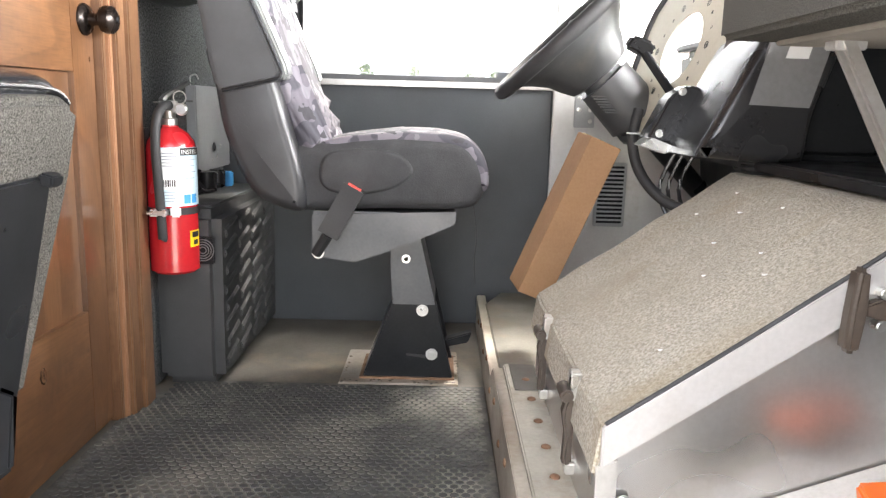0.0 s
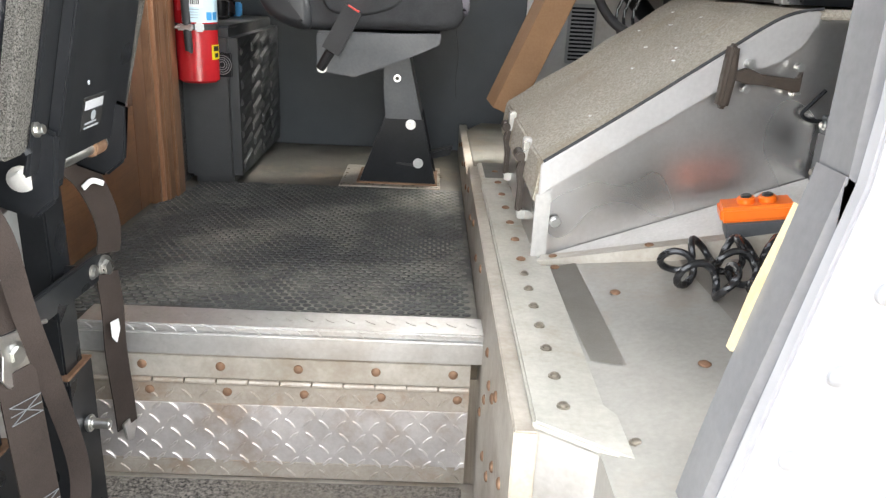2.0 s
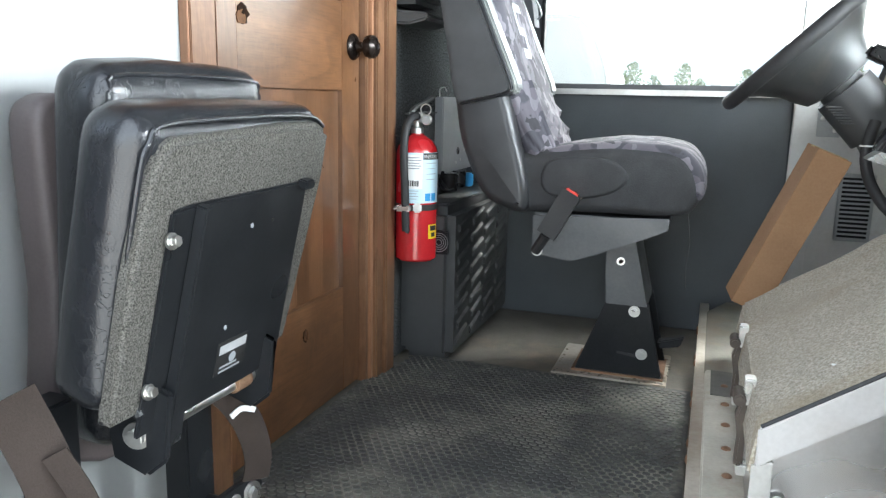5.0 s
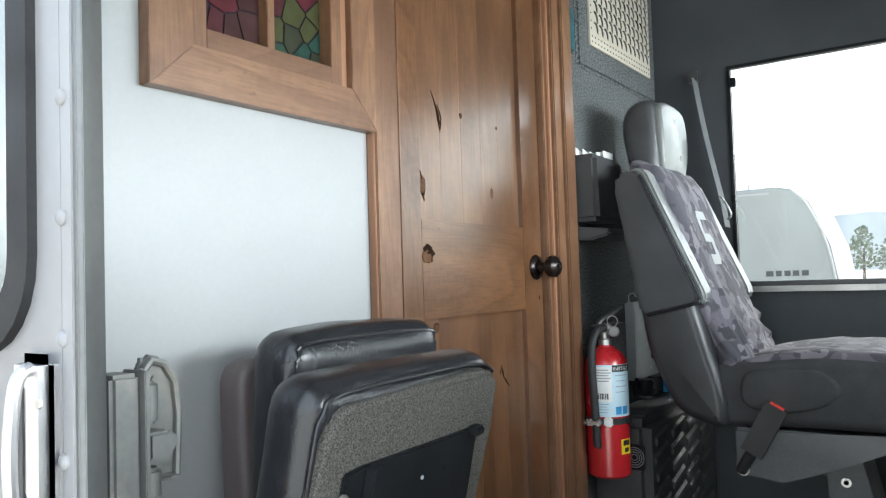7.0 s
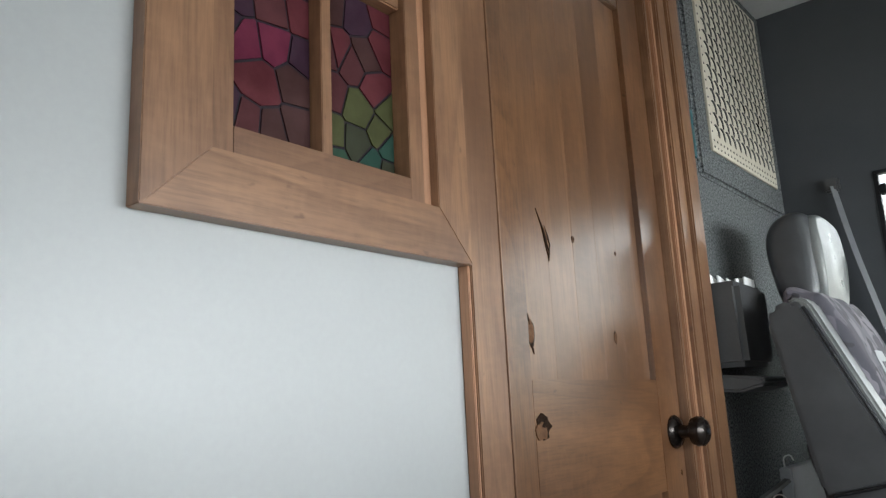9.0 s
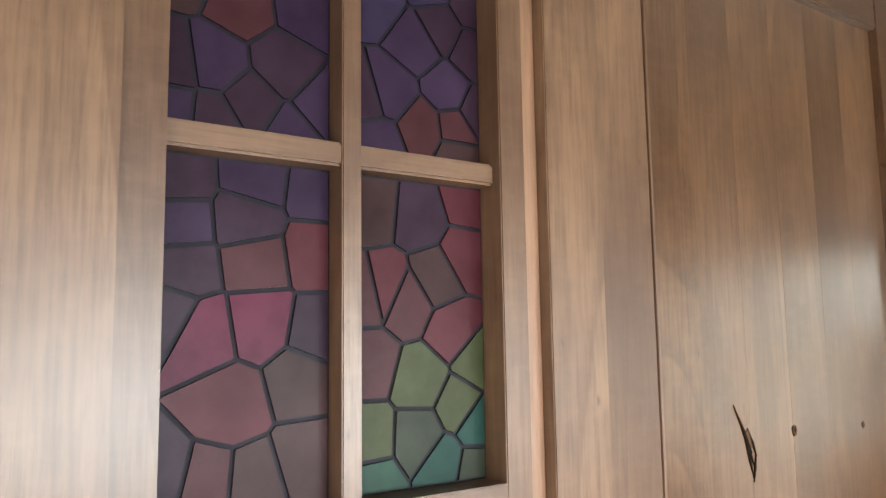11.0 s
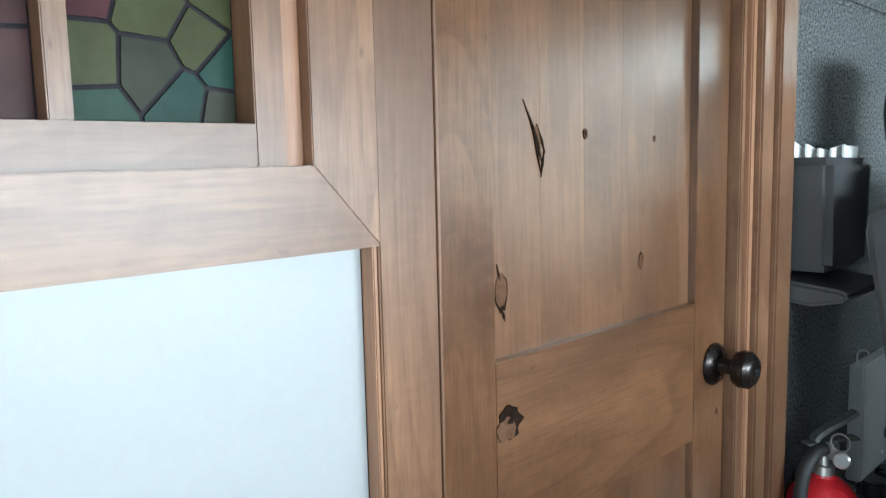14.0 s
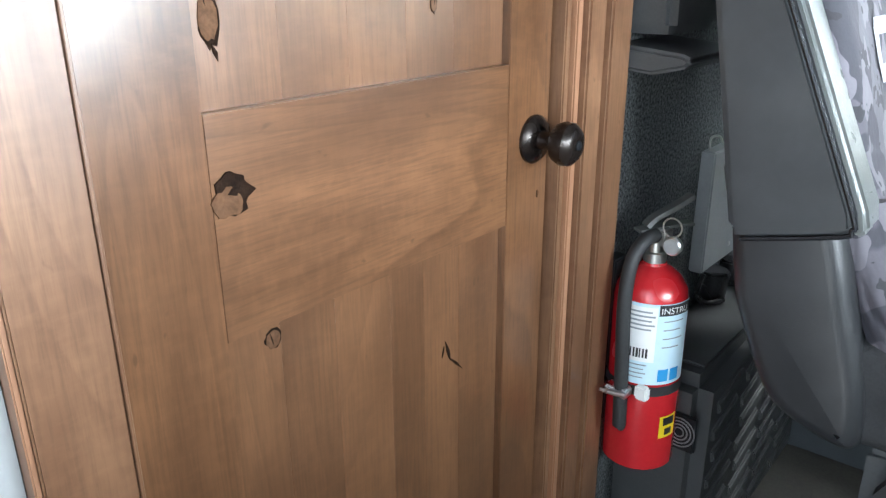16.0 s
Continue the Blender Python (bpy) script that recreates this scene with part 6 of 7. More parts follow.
def engine_cover():
    t = thing("engine_cover", (0.45, 1.2, 0.84), "aluminium engine cover with a soiled beige carpeted sloping lid", "engine cover")
    body = part("body", prism([(0.205, 0.80), (0.80, 0.80), (0.80, 1.27), (0.60, 1.262), (0.205, 0.985)], "y", 0.897, 1.545, 0.003), ALU_SHEET, t)
    part("corner_angle", prism([(0.199, 0.836), (0.226, 0.836), (0.226, 0.965), (0.199, 0.955)], "y", 0.889, 0.898, 0.0015), ALU, body)
    # carpeted lid
    b = prism([(0.194, 0.940), (0.204, 0.940), (0.210, 0.992), (0.600, 1.262), (0.80, 1.272), (0.80, 1.286), (0.595, 1.278), (0.204, 1.010)], "y", 0.893, 1.572, 0.004)
    bmesh.ops.subdivide_edges(b, edges=[e for e in b.edges if e.calc_length() > 0.09], cuts=9, use_grid_fill=True)
    for v in b.verts:
        v.co.z += 0.003 * noise.noise(v.co * 11)
        if v.co.y > 1.50:
            v.co.z += 0.007 * noise.noise(v.co * 25)
            v.co.x += 0.006 * noise.noise(v.co * 31)
    lid = part("carpet_lid", b, CARPET_TAN, t, "soiled beige carpet lid")
    strip = [(0.203, 0.955), (0.203, 1.010), (0.212, 1.014), (0.565, 1.262), (0.606, 1.279), (0.628, 1.277), (0.625, 1.255), (0.610, 1.225), (0.577, 1.196), (0.53, 1.178)]
    part("lid_edge", prism(strip, "y", 0.884, 0.892, 0.002), LID_METAL, t, "plain aluminium lid edge")
    # Dark cord drawn for the thin shaded gap along the lid edge
    part("carpet_piping", sweep(smoothed([(0.206, 0.886, 1.014), (0.35, 0.8865, 1.113), (0.48, 0.886, 1.206), (0.568, 0.8865, 1.266), (0.63, 0.887, 1.282)], 5), ring(0.0028, 7)), BLACK_CLOTH, t)
    rr = random.Random(2)
    for k in range(9):
        x, y = rr.uniform(0.28, 0.56), rr.uniform(0.95, 1.45)
        part("lint", box(x, x + 0.012, y, y + 0.004, 1.010 + (x - 0.204) * 0.686 + 0.003, 1.010 + (x - 0.204) * 0.686 + 0.0055, 0.001), LABEL_WHITE, lid)
    # rubber T latches on the front and the side
    for y in (1.07, 1.37):
        l = part("latch", prism([(0.186, 0.87), (0.200, 0.868), (0.200, 0.99), (0.190, 0.985), (0.182, 0.955), (0.188, 0.92)], "y", y - 0.012, y + 0.012, 0.004), LATCH_RUBBER, t, "brown rubber hood latch")
        part("latch_grip", rod((0.186, y - 0.024, 0.985), (0.186, y + 0.024, 0.985), 0.010, n=12, bevel=0.003), LATCH_RUBBER, l)
        part("latch_foot", box(0.190, 0.206, y - 0.014, y + 0.014, 0.858, 0.876, 0.002), ZINC, l)
        part("latch_catch", box(0.192, 0.208, y - 0.013, y + 0.013, 0.975, 1.018, 0.002), ZINC, l)
    l = part("latch", prism([(0.500, 1.178), (0.520, 1.186), (0.545, 1.176), (0.605, 1.172), (0.610, 1.186), (0.610, 1.150), (0.545, 1.160), (0.520, 1.160), (0.500, 1.166)], "y", 0.868, 0.884, 0.004), LATCH_RUBBER, t, "brown rubber hood latch")
    part("latch_grip", prism([(0.478, 1.120), (0.496, 1.118), (0.502, 1.17), (0.500, 1.222), (0.484, 1.224), (0.480, 1.17)], "y", 0.862, 0.888, 0.006, 3), LATCH_RUBBER, l)
    for x, z in ((0.523, 1.192), (0.523, 1.152), (0.606, 1.190), (0.606, 1.147)):
        part("latch_pin", rod((x, 0.870, z), (x, 0.888, z), 0.007, n=10, bevel=0.002), ZINC, l)
    hexbolt("bolt", t, (0.624, 0.897, 1.258), (0, -1, 0), 0.008)
    hexbolt("bolt", t, (0.236, 0.889, 0.908), (0, -1, 0), 0.007)
    part("wire_loop", sweep(smoothed([(0.66, 0.885, 1.155), (0.635, 0.885, 1.125), (0.628, 0.885, 1.115), (0.64, 0.885, 1.105), (0.665, 0.885, 1.104)], 4), ring(0.0035, 8), up=(0, 1, 0)), BLACK_STEEL, t)


engine_cover()


def heater_box():
    t = thing("heater_box", (0.9, 0.7, 1.0), "dark grey steel heater box with vent slots beside the engine cover", "heater")
    body = part("body", box(0.662, 1.20, 0.45, 0.835, 1.10, 1.292, 0.003), GREY_STEEL, t)
    part("lid", box(0.656, 1.20, 0.44, 0.842, 1.292, 1.315, 0.004), GREY_STEEL, t)
    b = box(0.664, 0.70, 0.45, 0.888, 1.085, 1.115, 0.002)
    ys = [0.45, 0.50, 0.515, 0.565, 0.580, 0.630, 0.645, 0.695, 0.710, 0.760, 0.775, 0.825, 0.888]
    box(0.664, 0.70, 0.45, 0.888, 0.90, 1.035, 0.0, bm=b)
    for a, c in zip(ys[1::2], ys[2::2]):
        box(0.664, 0.70, a, c, 1.035, 1.085, bm=b)
    part("vent_face", b, GREY_STEEL, t, "dark grey slotted vent face", False)
    part("dark_core", box(0.70, 1.20, 0.46, 0.88, 0.95, 1.09), BLACK_STEEL, t)
    for y in (0.50, 0.70):
        hexbolt("bolt", t, (0.656, y, 1.304), (-1, 0, 0), 0.006)
    hexbolt("bolt", t, (0.664, 0.872, 1.02), (-1, 0, 0), 0.006)
    hexbolt("bolt", t, (0.664, 0.872, 1.10), (-1, 0, 0), 0.006)


heater_box()


def pendant_control():
    m = pose(0.540, 0.775, ledge_z(0.540) + 0.058, 0, -11, -14) @ Matrix.Diagonal((0.72, 0.9, 0.9, 1))
    t = thing("pendant_control", m.translation, "orange and grey pendant control with two buttons on the ledge", "remote control")

    def moved(b):
        bmesh.ops.transform(b, matrix=m, verts=b.verts)
        return b

    part("lower_shell", moved(box(-0.074, 0.066, -0.033, 0.033, -0.034, 0.002, 0.005, 3)), GREY_STEEL, t, "dark grey lower shell")
    part("upper_shell", moved(box(-0.084, 0.070, -0.035, 0.035, 0.000, 0.028, 0.006, 3)), ORANGE, t, "orange upper shell")
    for x in (-0.026, 0.018):
        bt = part("button_collar", moved(lathe([(0.019, 0.024), (0.019, 0.036), (0.016, 0.038)], (x, 0, 0), 22)), ORANGE, t)
        part("button", moved(lathe([(0.012, 0.036), (0.012, 0.040), (0.010, 0.0415)], (x, 0, 0), 18)), GLOSS_BLACK, bt)
    part("gland", moved(rod((0.066, 0, 0.0), (0.092, 0, 0.0), 0.016, n=16, bevel=0.003)), GLOSS_BLACK, t)
    part("gland_nut", moved(rod((0.090, 0, 0.0), (0.108, 0, 0.0), 0.012, n=8, bevel=0.002)), GLOSS_BLACK, t)
    p = thing("cable_plug", (0.62, 0.70, ledge_z(0.62)), "grey metal cable plug lying on the ledge", "plug")
    a, c = Vector((0.575, 0.690, ledge_z(0.575) + 0.022)), Vector((0.660, 0.715, ledge_z(0.66) + 0.022))
    part("barrel", rod(a, c, 0.017, n=20, bevel=0.003), ZINC, p)
    part("collar", rod(a + (c - a) * 0.55, a + (c - a) * 0.72, 0.021, n=20, bevel=0.003), ZINC, p)
    part("boot", rod(c, c + (c - a) * 0.9, 0.014, n=12, bevel=0.002), RUBBER, p)
    # coiled cable: a helix wound about a looping path
    w = thing("coiled_cable", (0.5, 0.66, ledge_z(0.5)), "black coiled cable lying in loops on the ledge", "cable")
    route = smoothed([(0.662, 0.738, 0.035), (0.668, 0.690, 0.03), (0.610, 0.672, 0.022), (0.530, 0.700, 0.022), (0.440, 0.740, 0.022), (0.398, 0.722, 0.022), (0.405, 0.655, 0.022), (0.440, 0.612, 0.022), (0.475, 0.640, 0.024), (0.460, 0.685, 0.024), (0.500, 0.705, 0.026),
                      (0.545, 0.660, 0.024), (0.505, 0.575, 0.022), (0.450, 0.545, 0.022), (0.475, 0.520, 0.040), (0.530, 0.540, 0.022), (0.590, 0.585, 0.022), (0.650, 0.625, 0.022), (0.72, 0.66, 0.03)], 26)
    route = [Vector((p.x, p.y, p.z + 0.006 + ledge_z(p.x))) for p in route]
    pts, turn, r = [], 0.0, 0.0215
    n = len(route)
    for i, p in enumerate(route):
        way = (route[min(i + 1, n - 1)] - route[max(i - 1, 0)]).normalized()
        side = way.cross(Vector((0, 0, 1))).normalized()
        top = side.cross(way)
        turn += (route[min(i + 1, n - 1)] - p).length * 2 * math.pi / 0.060
        pts.append(p + r * (math.cos(turn) * side + math.sin(turn) * top))
    pts = smoothed(pts[::2], 4)
    part("cable", sweep(pts, ring(0.0056, 8)), GLOSS_BLACK, w)


pendant_control()


def cardboard_box():
    t = thing("cardboard_box", (0.28, 1.85, 0.80), "long flat brown cardboard box leaning under the dashboard", "box")
    m = pose(0.296, 1.86, 1.135, 4, 22, 8)
    b = box(-0.040, 0.040, -0.055, 0.055, -0.205, 0.205, 0.0015, 1)
    bmesh.ops.transform(b, matrix=m, verts=b.verts)
    carton = part("carton", b, CARDBOARD, t)
    b = box(-0.0415, 0.0415, -0.012, 0.012, 0.203, 0.2065)
    bmesh.ops.transform(b, matrix=m, verts=b.verts)
    part("tape", b, FOAM, carton, "strip of packing tape")


cardboard_box()


def steering():
    t = thing("steering_column", (0.55, 2.05, 1.2), "black steering column with a wheel, shift levers and boot", "steering column")
    axis = Vector((-0.60, 0, 0.62)).normalized()
    hub = Vector((0.30, 2.02, 1.585))
    q = axis.to_track_quat("Z", "Y").to_matrix().to_4x4()
    b = bmesh.new()
    ringpts = [Matrix.Translation(hub) @ q @ Vector((0.215 * math.cos(2 * math.pi * i / 48), 0.215 * math.sin(2 * math.pi * i / 48), 0)) for i in range(48)]
    wheel = part("wheel_rim", sweep(ringpts, ring(0.019, 12), up=axis, closed=True), RUBBER, t, "black wheel rim")
    for a in (20, 160, 270):
        p = Matrix.Translation(hub) @ q @ Vector((0.21 * math.cos(radians(a)), 0.21 * math.sin(radians(a)), 0))
        part("spoke", rod(hub - axis * 0.03, p, 0.02, 0.012, 10), RUBBER, wheel)
    dish = lathe([(0.190, 0.0), (0.186, -0.010), (0.150, -0.040), (0.118, -0.075), (0.104, -0.105), (0.086, -0.135), (0.070, -0.140)], (0, 0, 0), 36)
    bmesh.ops.transform(dish, matrix=Matrix.Translation(hub) @ q, verts=dish.verts)
    part("hub_shroud", dish, BLACK_PLASTIC, t)
    sh = part("column_shroud", rod(hub - axis * 0.14, hub - axis * 0.30, 0.072, 0.078, 24, 0.016), BLACK_PLASTIC, t)
    for k in range(7):
        p = hub - axis * (0.175 + 0.009 * k) + Vector((-0.035, -0.062, -0.03))
        part("shroud_rib", box(p.x - 0.02, p.x + 0.02, p.y - 0.003, p.y + 0.003, p.z - 0.002, p.z + 0.002, 0.0008, 1), BLACK_PLASTIC, sh)
    part("column_tube", rod(hub - axis * 0.28, hub - axis * 0.62, 0.030, 0.026, 18), BLACK_STEEL, t)
    part("pedal_arm", rod((0.60, 2.0, 1.05), (0.36, 1.93, 0.93), 0.013, n=10), BLACK_STEEL, t)
    lv = part("shift_lever", rod((0.535, 1.82, 1.43), (0.462, 1.87, 1.545), 0.011, n=10), BLACK_STEEL, t)
    part("lever_grip", prism([(0.420, 1.545), (0.438, 1.575), (0.490, 1.558), (0.498, 1.535), (0.466, 1.522)], "y", 1.855, 1.885, 0.008, 3), GLOSS_BLACK, lv)
    part("hose", sweep(smoothed([(0.455, 1.82, 1.40), (0.440, 1.80, 1.33), (0.455, 1.78, 1.26), (0.50, 1.74, 1.20), (0.57, 1.70, 1.17)], 6), ring(0.0125, 12)), RUBBER, t, "black corrugated cable sleeve")
    part("zip_tie", sweep([(0.446 + 0.019 * math.cos(a * math.pi / 8), 1.805 + 0.019 * math.sin(a * math.pi / 8), 1.345) for a in range(16)], ring(0.002, 5), closed=True), LABEL_WHITE, t)
    for k, off in enumerate((0.0, 0.02, 0.045)):
        part("cable", sweep(smoothed([(0.54 + off, 1.75, 1.33), (0.50 + off, 1.76, 1.22), (0.54 + off, 1.72, 1.13), (0.62 + off, 1.68, 1.10)], 5), ring(0.005, 7)), GLOSS_BLACK, t)


steering()


def dashboard():
    t = thing("dashboard", (0.7, 1.7, 1.3), "black moulded dashboard with a cream perforated gauge panel", "dashboard")
    part("console", pad([(0.482, 1.322), (0.50, 1.312), (0.60, 1.306), (0.672, 1.306), (0.690, 1.322), (0.700, 1.40), (0.738, 1.53), (0.728, 1.552), (0.66, 1.556), (0.605, 1.550), (0.580, 1.520), (0.530, 1.42)], "y", 1.455, 1.72, 0.024, 0.002, 4, 0.0006, 6, 6), GLOSS_BLACK, t, "glossy black moulded console")
    # Flat grey patch gives the glossy console's pale reflection as plain colour
    part("console_face", prism([(0.566, 1.412), (0.598, 1.534), (0.716, 1.532), (0.684, 1.408)], "y", 1.4535, 1.4595, 0.002), TRIM_GREY, t, "grey patch painted as the sheen on the console")
    part("face_sticker", prism([(0.628, 1.500), (0.634, 1.522), (0.676, 1.522), (0.670, 1.500)], "y", 1.4528, 1.4536), LABEL_WHITE, t, "small faded sticker")
    part("console_body", box(0.70, 1.22, 1.53, 2.35, 1.306, 1.57, 0.02, 3), BLACK_STEEL, t)
    # Unseen cover added to keep the windscreen lamp off the console
    part("cowl_top", box(0.70, 1.26, 1.236, 2.40, 1.572, 1.592, 0.006), BLACK_VINYL, t, "black cover added to shade the dashboard")
    part("underside", box(0.62, 1.22, 0.95, 2.40, 1.285, 1.305, 0.004), BLACK_STEEL, t)
    part("toe_board", prism([(0.80, 1.29), (1.2, 1.29), (1.2, 0.75), (0.86, 0.75)], "y", 0.90, 2.40), BLACK_STEEL, t, "dark board under the dashboard", False)
    # gauge panel, tilted, with a round opening
    o, up, side = Vector((0.535, 1.67, 1.32)), Vector((0.30, 0, 1.0)).normalized(), Vector((-0.17, 1, 0)).normalized()
    nrm = side.cross(up).normalized()
    b = bmesh.new()
    cu, cs, rr, n = 0.235, 0.22, 0.088, 32
    outer, inner = [], []
    W, H = 0.46, 0.40
    for i in range(n):
        a = 2 * math.pi * i / n
        c, s = math.cos(a), math.sin(a)
        k = min((W / 2) / abs(c) if abs(c) > 1e-6 else 9, (H / 2) / abs(s) if abs(s) > 1e-6 else 9)
        k = min(k, 0.26)
        outer.append((cs + c * k, cu - 0.03 + s * k))
        inner.append((cs + c * rr, cu + s * rr))
    vs = {}
    for d in (0.0, -0.006):
        vs[d] = [[b.verts.new(o + side * s + up * u + nrm * d) for s, u in loop] for loop in (outer, inner)]
    for i in range(n):
        j = (i + 1) % n
        for d in (0.0, -0.006):
            b.faces.new((vs[d][0][i], vs[d][0][j], vs[d][1][j], vs[d][1][i]))
        for loop in (0, 1):
            b.faces.new((vs[0.0][loop][i], vs[0.0][loop][j], vs[-0.006][loop][j], vs[-0.006][loop][i]))
    panel = part("gauge_panel", b, CREAM, t, "cream metal gauge panel with a round opening")
    dot = mesh_of("panel_hole", lathe([(0.006, 0.0), (0.006, 0.0012)], (0, 0, 0), 12), BLACK_STEEL)
    q = nrm.to_track_quat("Z", "Y").to_matrix().to_4x4()
    for i in range(18):
        a = 2 * math.pi * i / 18
        p = o + side * (cs + 0.125 * math.cos(a)) + up * (cu + 0.120 * math.sin(a)) + nrm * (0.0 if nrm.x < 0 else -0.006)
        share("panel_hole", dot, panel, Matrix.Translation(p) @ q @ Matrix.Diagonal((1.6 if i % 3 == 0 else 0.8, 1.6 if i % 3 == 0 else 0.8, 1, 1)))
    rim = [o + side * s * 1.0 + up * u for s, u in outer]
    part("panel_frame", sweep(rim, ring(0.016, 8), up=nrm, closed=True), BLACK_PLASTIC, panel, "black rounded panel frame")
    # switch bracket
    br = part("switch_bracket", prism([(0.435, 1.335), (0.480, 1.43), (0.520, 1.455), (0.575, 1.44), (0.545, 1.315), (0.50, 1.325)], "y", 1.66, 1.74, 0.006, 3), GLOSS_BLACK, t, "black switch bracket")
    for x, z in ((0.505, 1.44), (0.462, 1.350)):
        hexbolt("bolt", br, (x, 1.66, z), (0, -1, 0), 0.006)
    part("bracket_plate", prism([(0.415, 1.325), (0.440, 1.342), (0.495, 1.322), (0.470, 1.308)], "y", 1.63, 1.70, 0.002), ZINC, br)
    part("oval_bezel", sweep([(0.528 + 0.018 * math.cos(a * math.pi / 10) + 0.020 * math.sin(a * math.pi / 10), 1.655, 1.375 + 0.045 * math.sin(a * math.pi / 10)) for a in range(20)], ring(0.005, 8), up=(0, 1, 0), closed=True), GREY_STEEL, br, "grey oval bezel")
    part("duct_hose", sweep([(0.645 + 0.02 * k / 24, 1.56, 1.306 - 0.055 * k / 24) for k in range(25)], ring(0.038, 16), up=(0, 1, 0)), RUBBER, t, "black corrugated duct")
    for k in range(6):
        z = 1.300 - 0.010 * k
        part("duct_ridge", sweep([(0.645 + 0.004 * k + 0.040 * math.cos(a * math.pi / 12), 1.56 + 0.040 * math.sin(a * math.pi / 12), z) for a in range(24)], ring(0.004, 6), closed=True), RUBBER, t)


dashboard()


def carpet_shelf():
    t = thing("dash_shelf", (0.8, 1.1, 1.5), "grey carpeted shelf over the dashboard on an aluminium strut", "shelf")
    part("board", box(0.425, 1.22, 0.62, 1.235, 1.508, 1.640, 0.008, 3), CARPET_GREY, t, "mottled grey carpeted board")
    part("underside_plate", box(0.50, 1.20, 0.70, 1.20, 1.500, 1.508, 0.002), TAPE, t)
    a, c = Vector((0.553, 1.10, 1.500)), Vector((0.628, 1.02, 1.288))
    strut = part("strut", sweep([a, c], [(-0.016, -0.008), (-0.016, 0.008), (-0.012, 0.008), (-0.012, -0.004), (-0.003, -0.004), (-0.003, 0.004), (0.003, 0.004), (0.003, -0.004), (0.012, -0.004), (0.012, 0.008), (0.016, 0.008), (0.016, -0.008)], up=(-1, 0, -0.3)), ALU, t, "bare aluminium channel strut")
    part("strut_clip", box(0.610, 0.652, 1.002, 1.036, 1.284, 1.312, 0.002), ALU, strut)
    part("strut_clip", box(0.535, 0.580, 1.085, 1.118, 1.488, 1.508, 0.002), ALU, strut)


carpet_shelf()


def sliding_door():
    t = thing("sliding_door", (-0.85, 0.22, 0.5), "white riveted sliding entry door, open, with a gasketed window", "door")
    # skin with a rounded window opening
    x0, x1, z0, z1 = -1.28, -0.462, 0.42, 2.50
    y0, y1 = 0.208, 0.241
    wx0, wx1, wz0, wz1, r = -1.20, -0.507, 1.47, 2.36, 0.085
    b = box(wx1, x1, y0, y1, z0, z1)
    box(x0, wx0, y0, y1, z0, z1, bm=b)
    box(wx0, wx1, y0, y1, z0, wz0, bm=b)
    box(wx0, wx1, y0, y1, wz1, z1, bm=b)
    for cx, cz, sx, sz in ((wx1, wz0, -1, 1), (wx0, wz0, 1, 1), (wx1, wz1, -1, -1), (wx0, wz1, 1, -1)):
        arc = [(cx + sx * r * (1 - math.sin(a * math.pi / 12)), cz + sz * r * (1 - math.cos(a * math.pi / 12))) for a in range(7)]
        prism([(cx, cz)] + arc, "y", y0, y1, bm=b)
    leaf = part("door_leaf", b, WHITE_BODY, t, "", False)
    part("skin_edge", box(x1, -0.4445, y0, y0 + 0.012, z0, z1, 0.001), WHITE_BODY, leaf)
    loop = []
    for cx, cz, a0 in ((wx1 - r, wz0 + r, -90), (wx1 - r, wz1 - r, 0), (wx0 + r, wz1 - r, 90), (wx0 + r, wz0 + r, 180)):
        for k in range(7):
            a = radians(a0 + 15 * k)
            loop.append((cx + (r - 0.014) * math.cos(a), y0 - 0.002, cz + (r - 0.014) * math.sin(a)))
    part("window_gasket", sweep(loop, [(-0.018, -0.006), (0.018, -0.006), (0.020, 0.002), (0.010, 0.008), (-0.010, 0.008), (-0.020, 0.002)], up=(0, 1, 0), closed=True), RUBBER, t, "black rubber window gasket")
    g2 = part("window_glass", box(wx0, wx1, 0.222, 0.226, wz0, wz1), GLASS, t, "clear window glass")
    g2.visible_shadow = False
    part("edge_extrusion", prism([(-0.462, 0.221), (-0.4435, 0.221), (-0.4435, 0.209), (-0.438, 0.209), (-0.4345, 0.213), (-0.453, 0.2425), (-0.462, 0.2465)], "z", z0, z1, 0.0008), ALU_EDGE, t, "bare aluminium edge extrusion")
    riv = mesh_of("rivet", lathe([(0.0075, 0), (0.0070, 0.0022), (0.0045, 0.0042), (0.001, 0.005)], (0, 0, 0), 14, "-Y"), WHITE_BODY)
    for k in range(20):
        share("rivet", riv, leaf, pose(-0.459, y0, 0.584 + k * 0.1035 - 0.035))
    # chrome pull on the outside
    h = part("outer_handle", box(-0.516, -0.458, 0.190, y0, 1.297, 1.468, 0.014, 4), CHROME, t, "chrome outer door pull")
    part("handle_recess", box(-0.508, -0.490, 0.1885, 0.1905, 1.325, 1.440, 0.0008), GREY_STEEL, h)
    part("handle_bar", sweep(smoothed([(-0.478, 0.190, 1.308), (-0.476, 0.176, 1.322), (-0.476, 0.171, 1.38), (-0.476, 0.176, 1.444), (-0.478, 0.190, 1.457)], 5), ring(0.006, 10), up=(1, 0, 0)), CHROME, h)
    for z in (1.322, 1.428):
        part("screw", lathe([(0.005, 0), (0.004, 0.002)], (-0.465, 0.190, z), 12, "-Y"), ZINC, h)
    # inner latch
    la = part("latch_case", box(-0.490, -0.452, 0.2465, 0.276, 1.303, 1.444, 0.004), CAST, t, "grey metal latch case")
    part("latch_plate", box(-0.482, -0.446, 0.276, 0.281, 1.298, 1.446, 0.001), CAST, la)
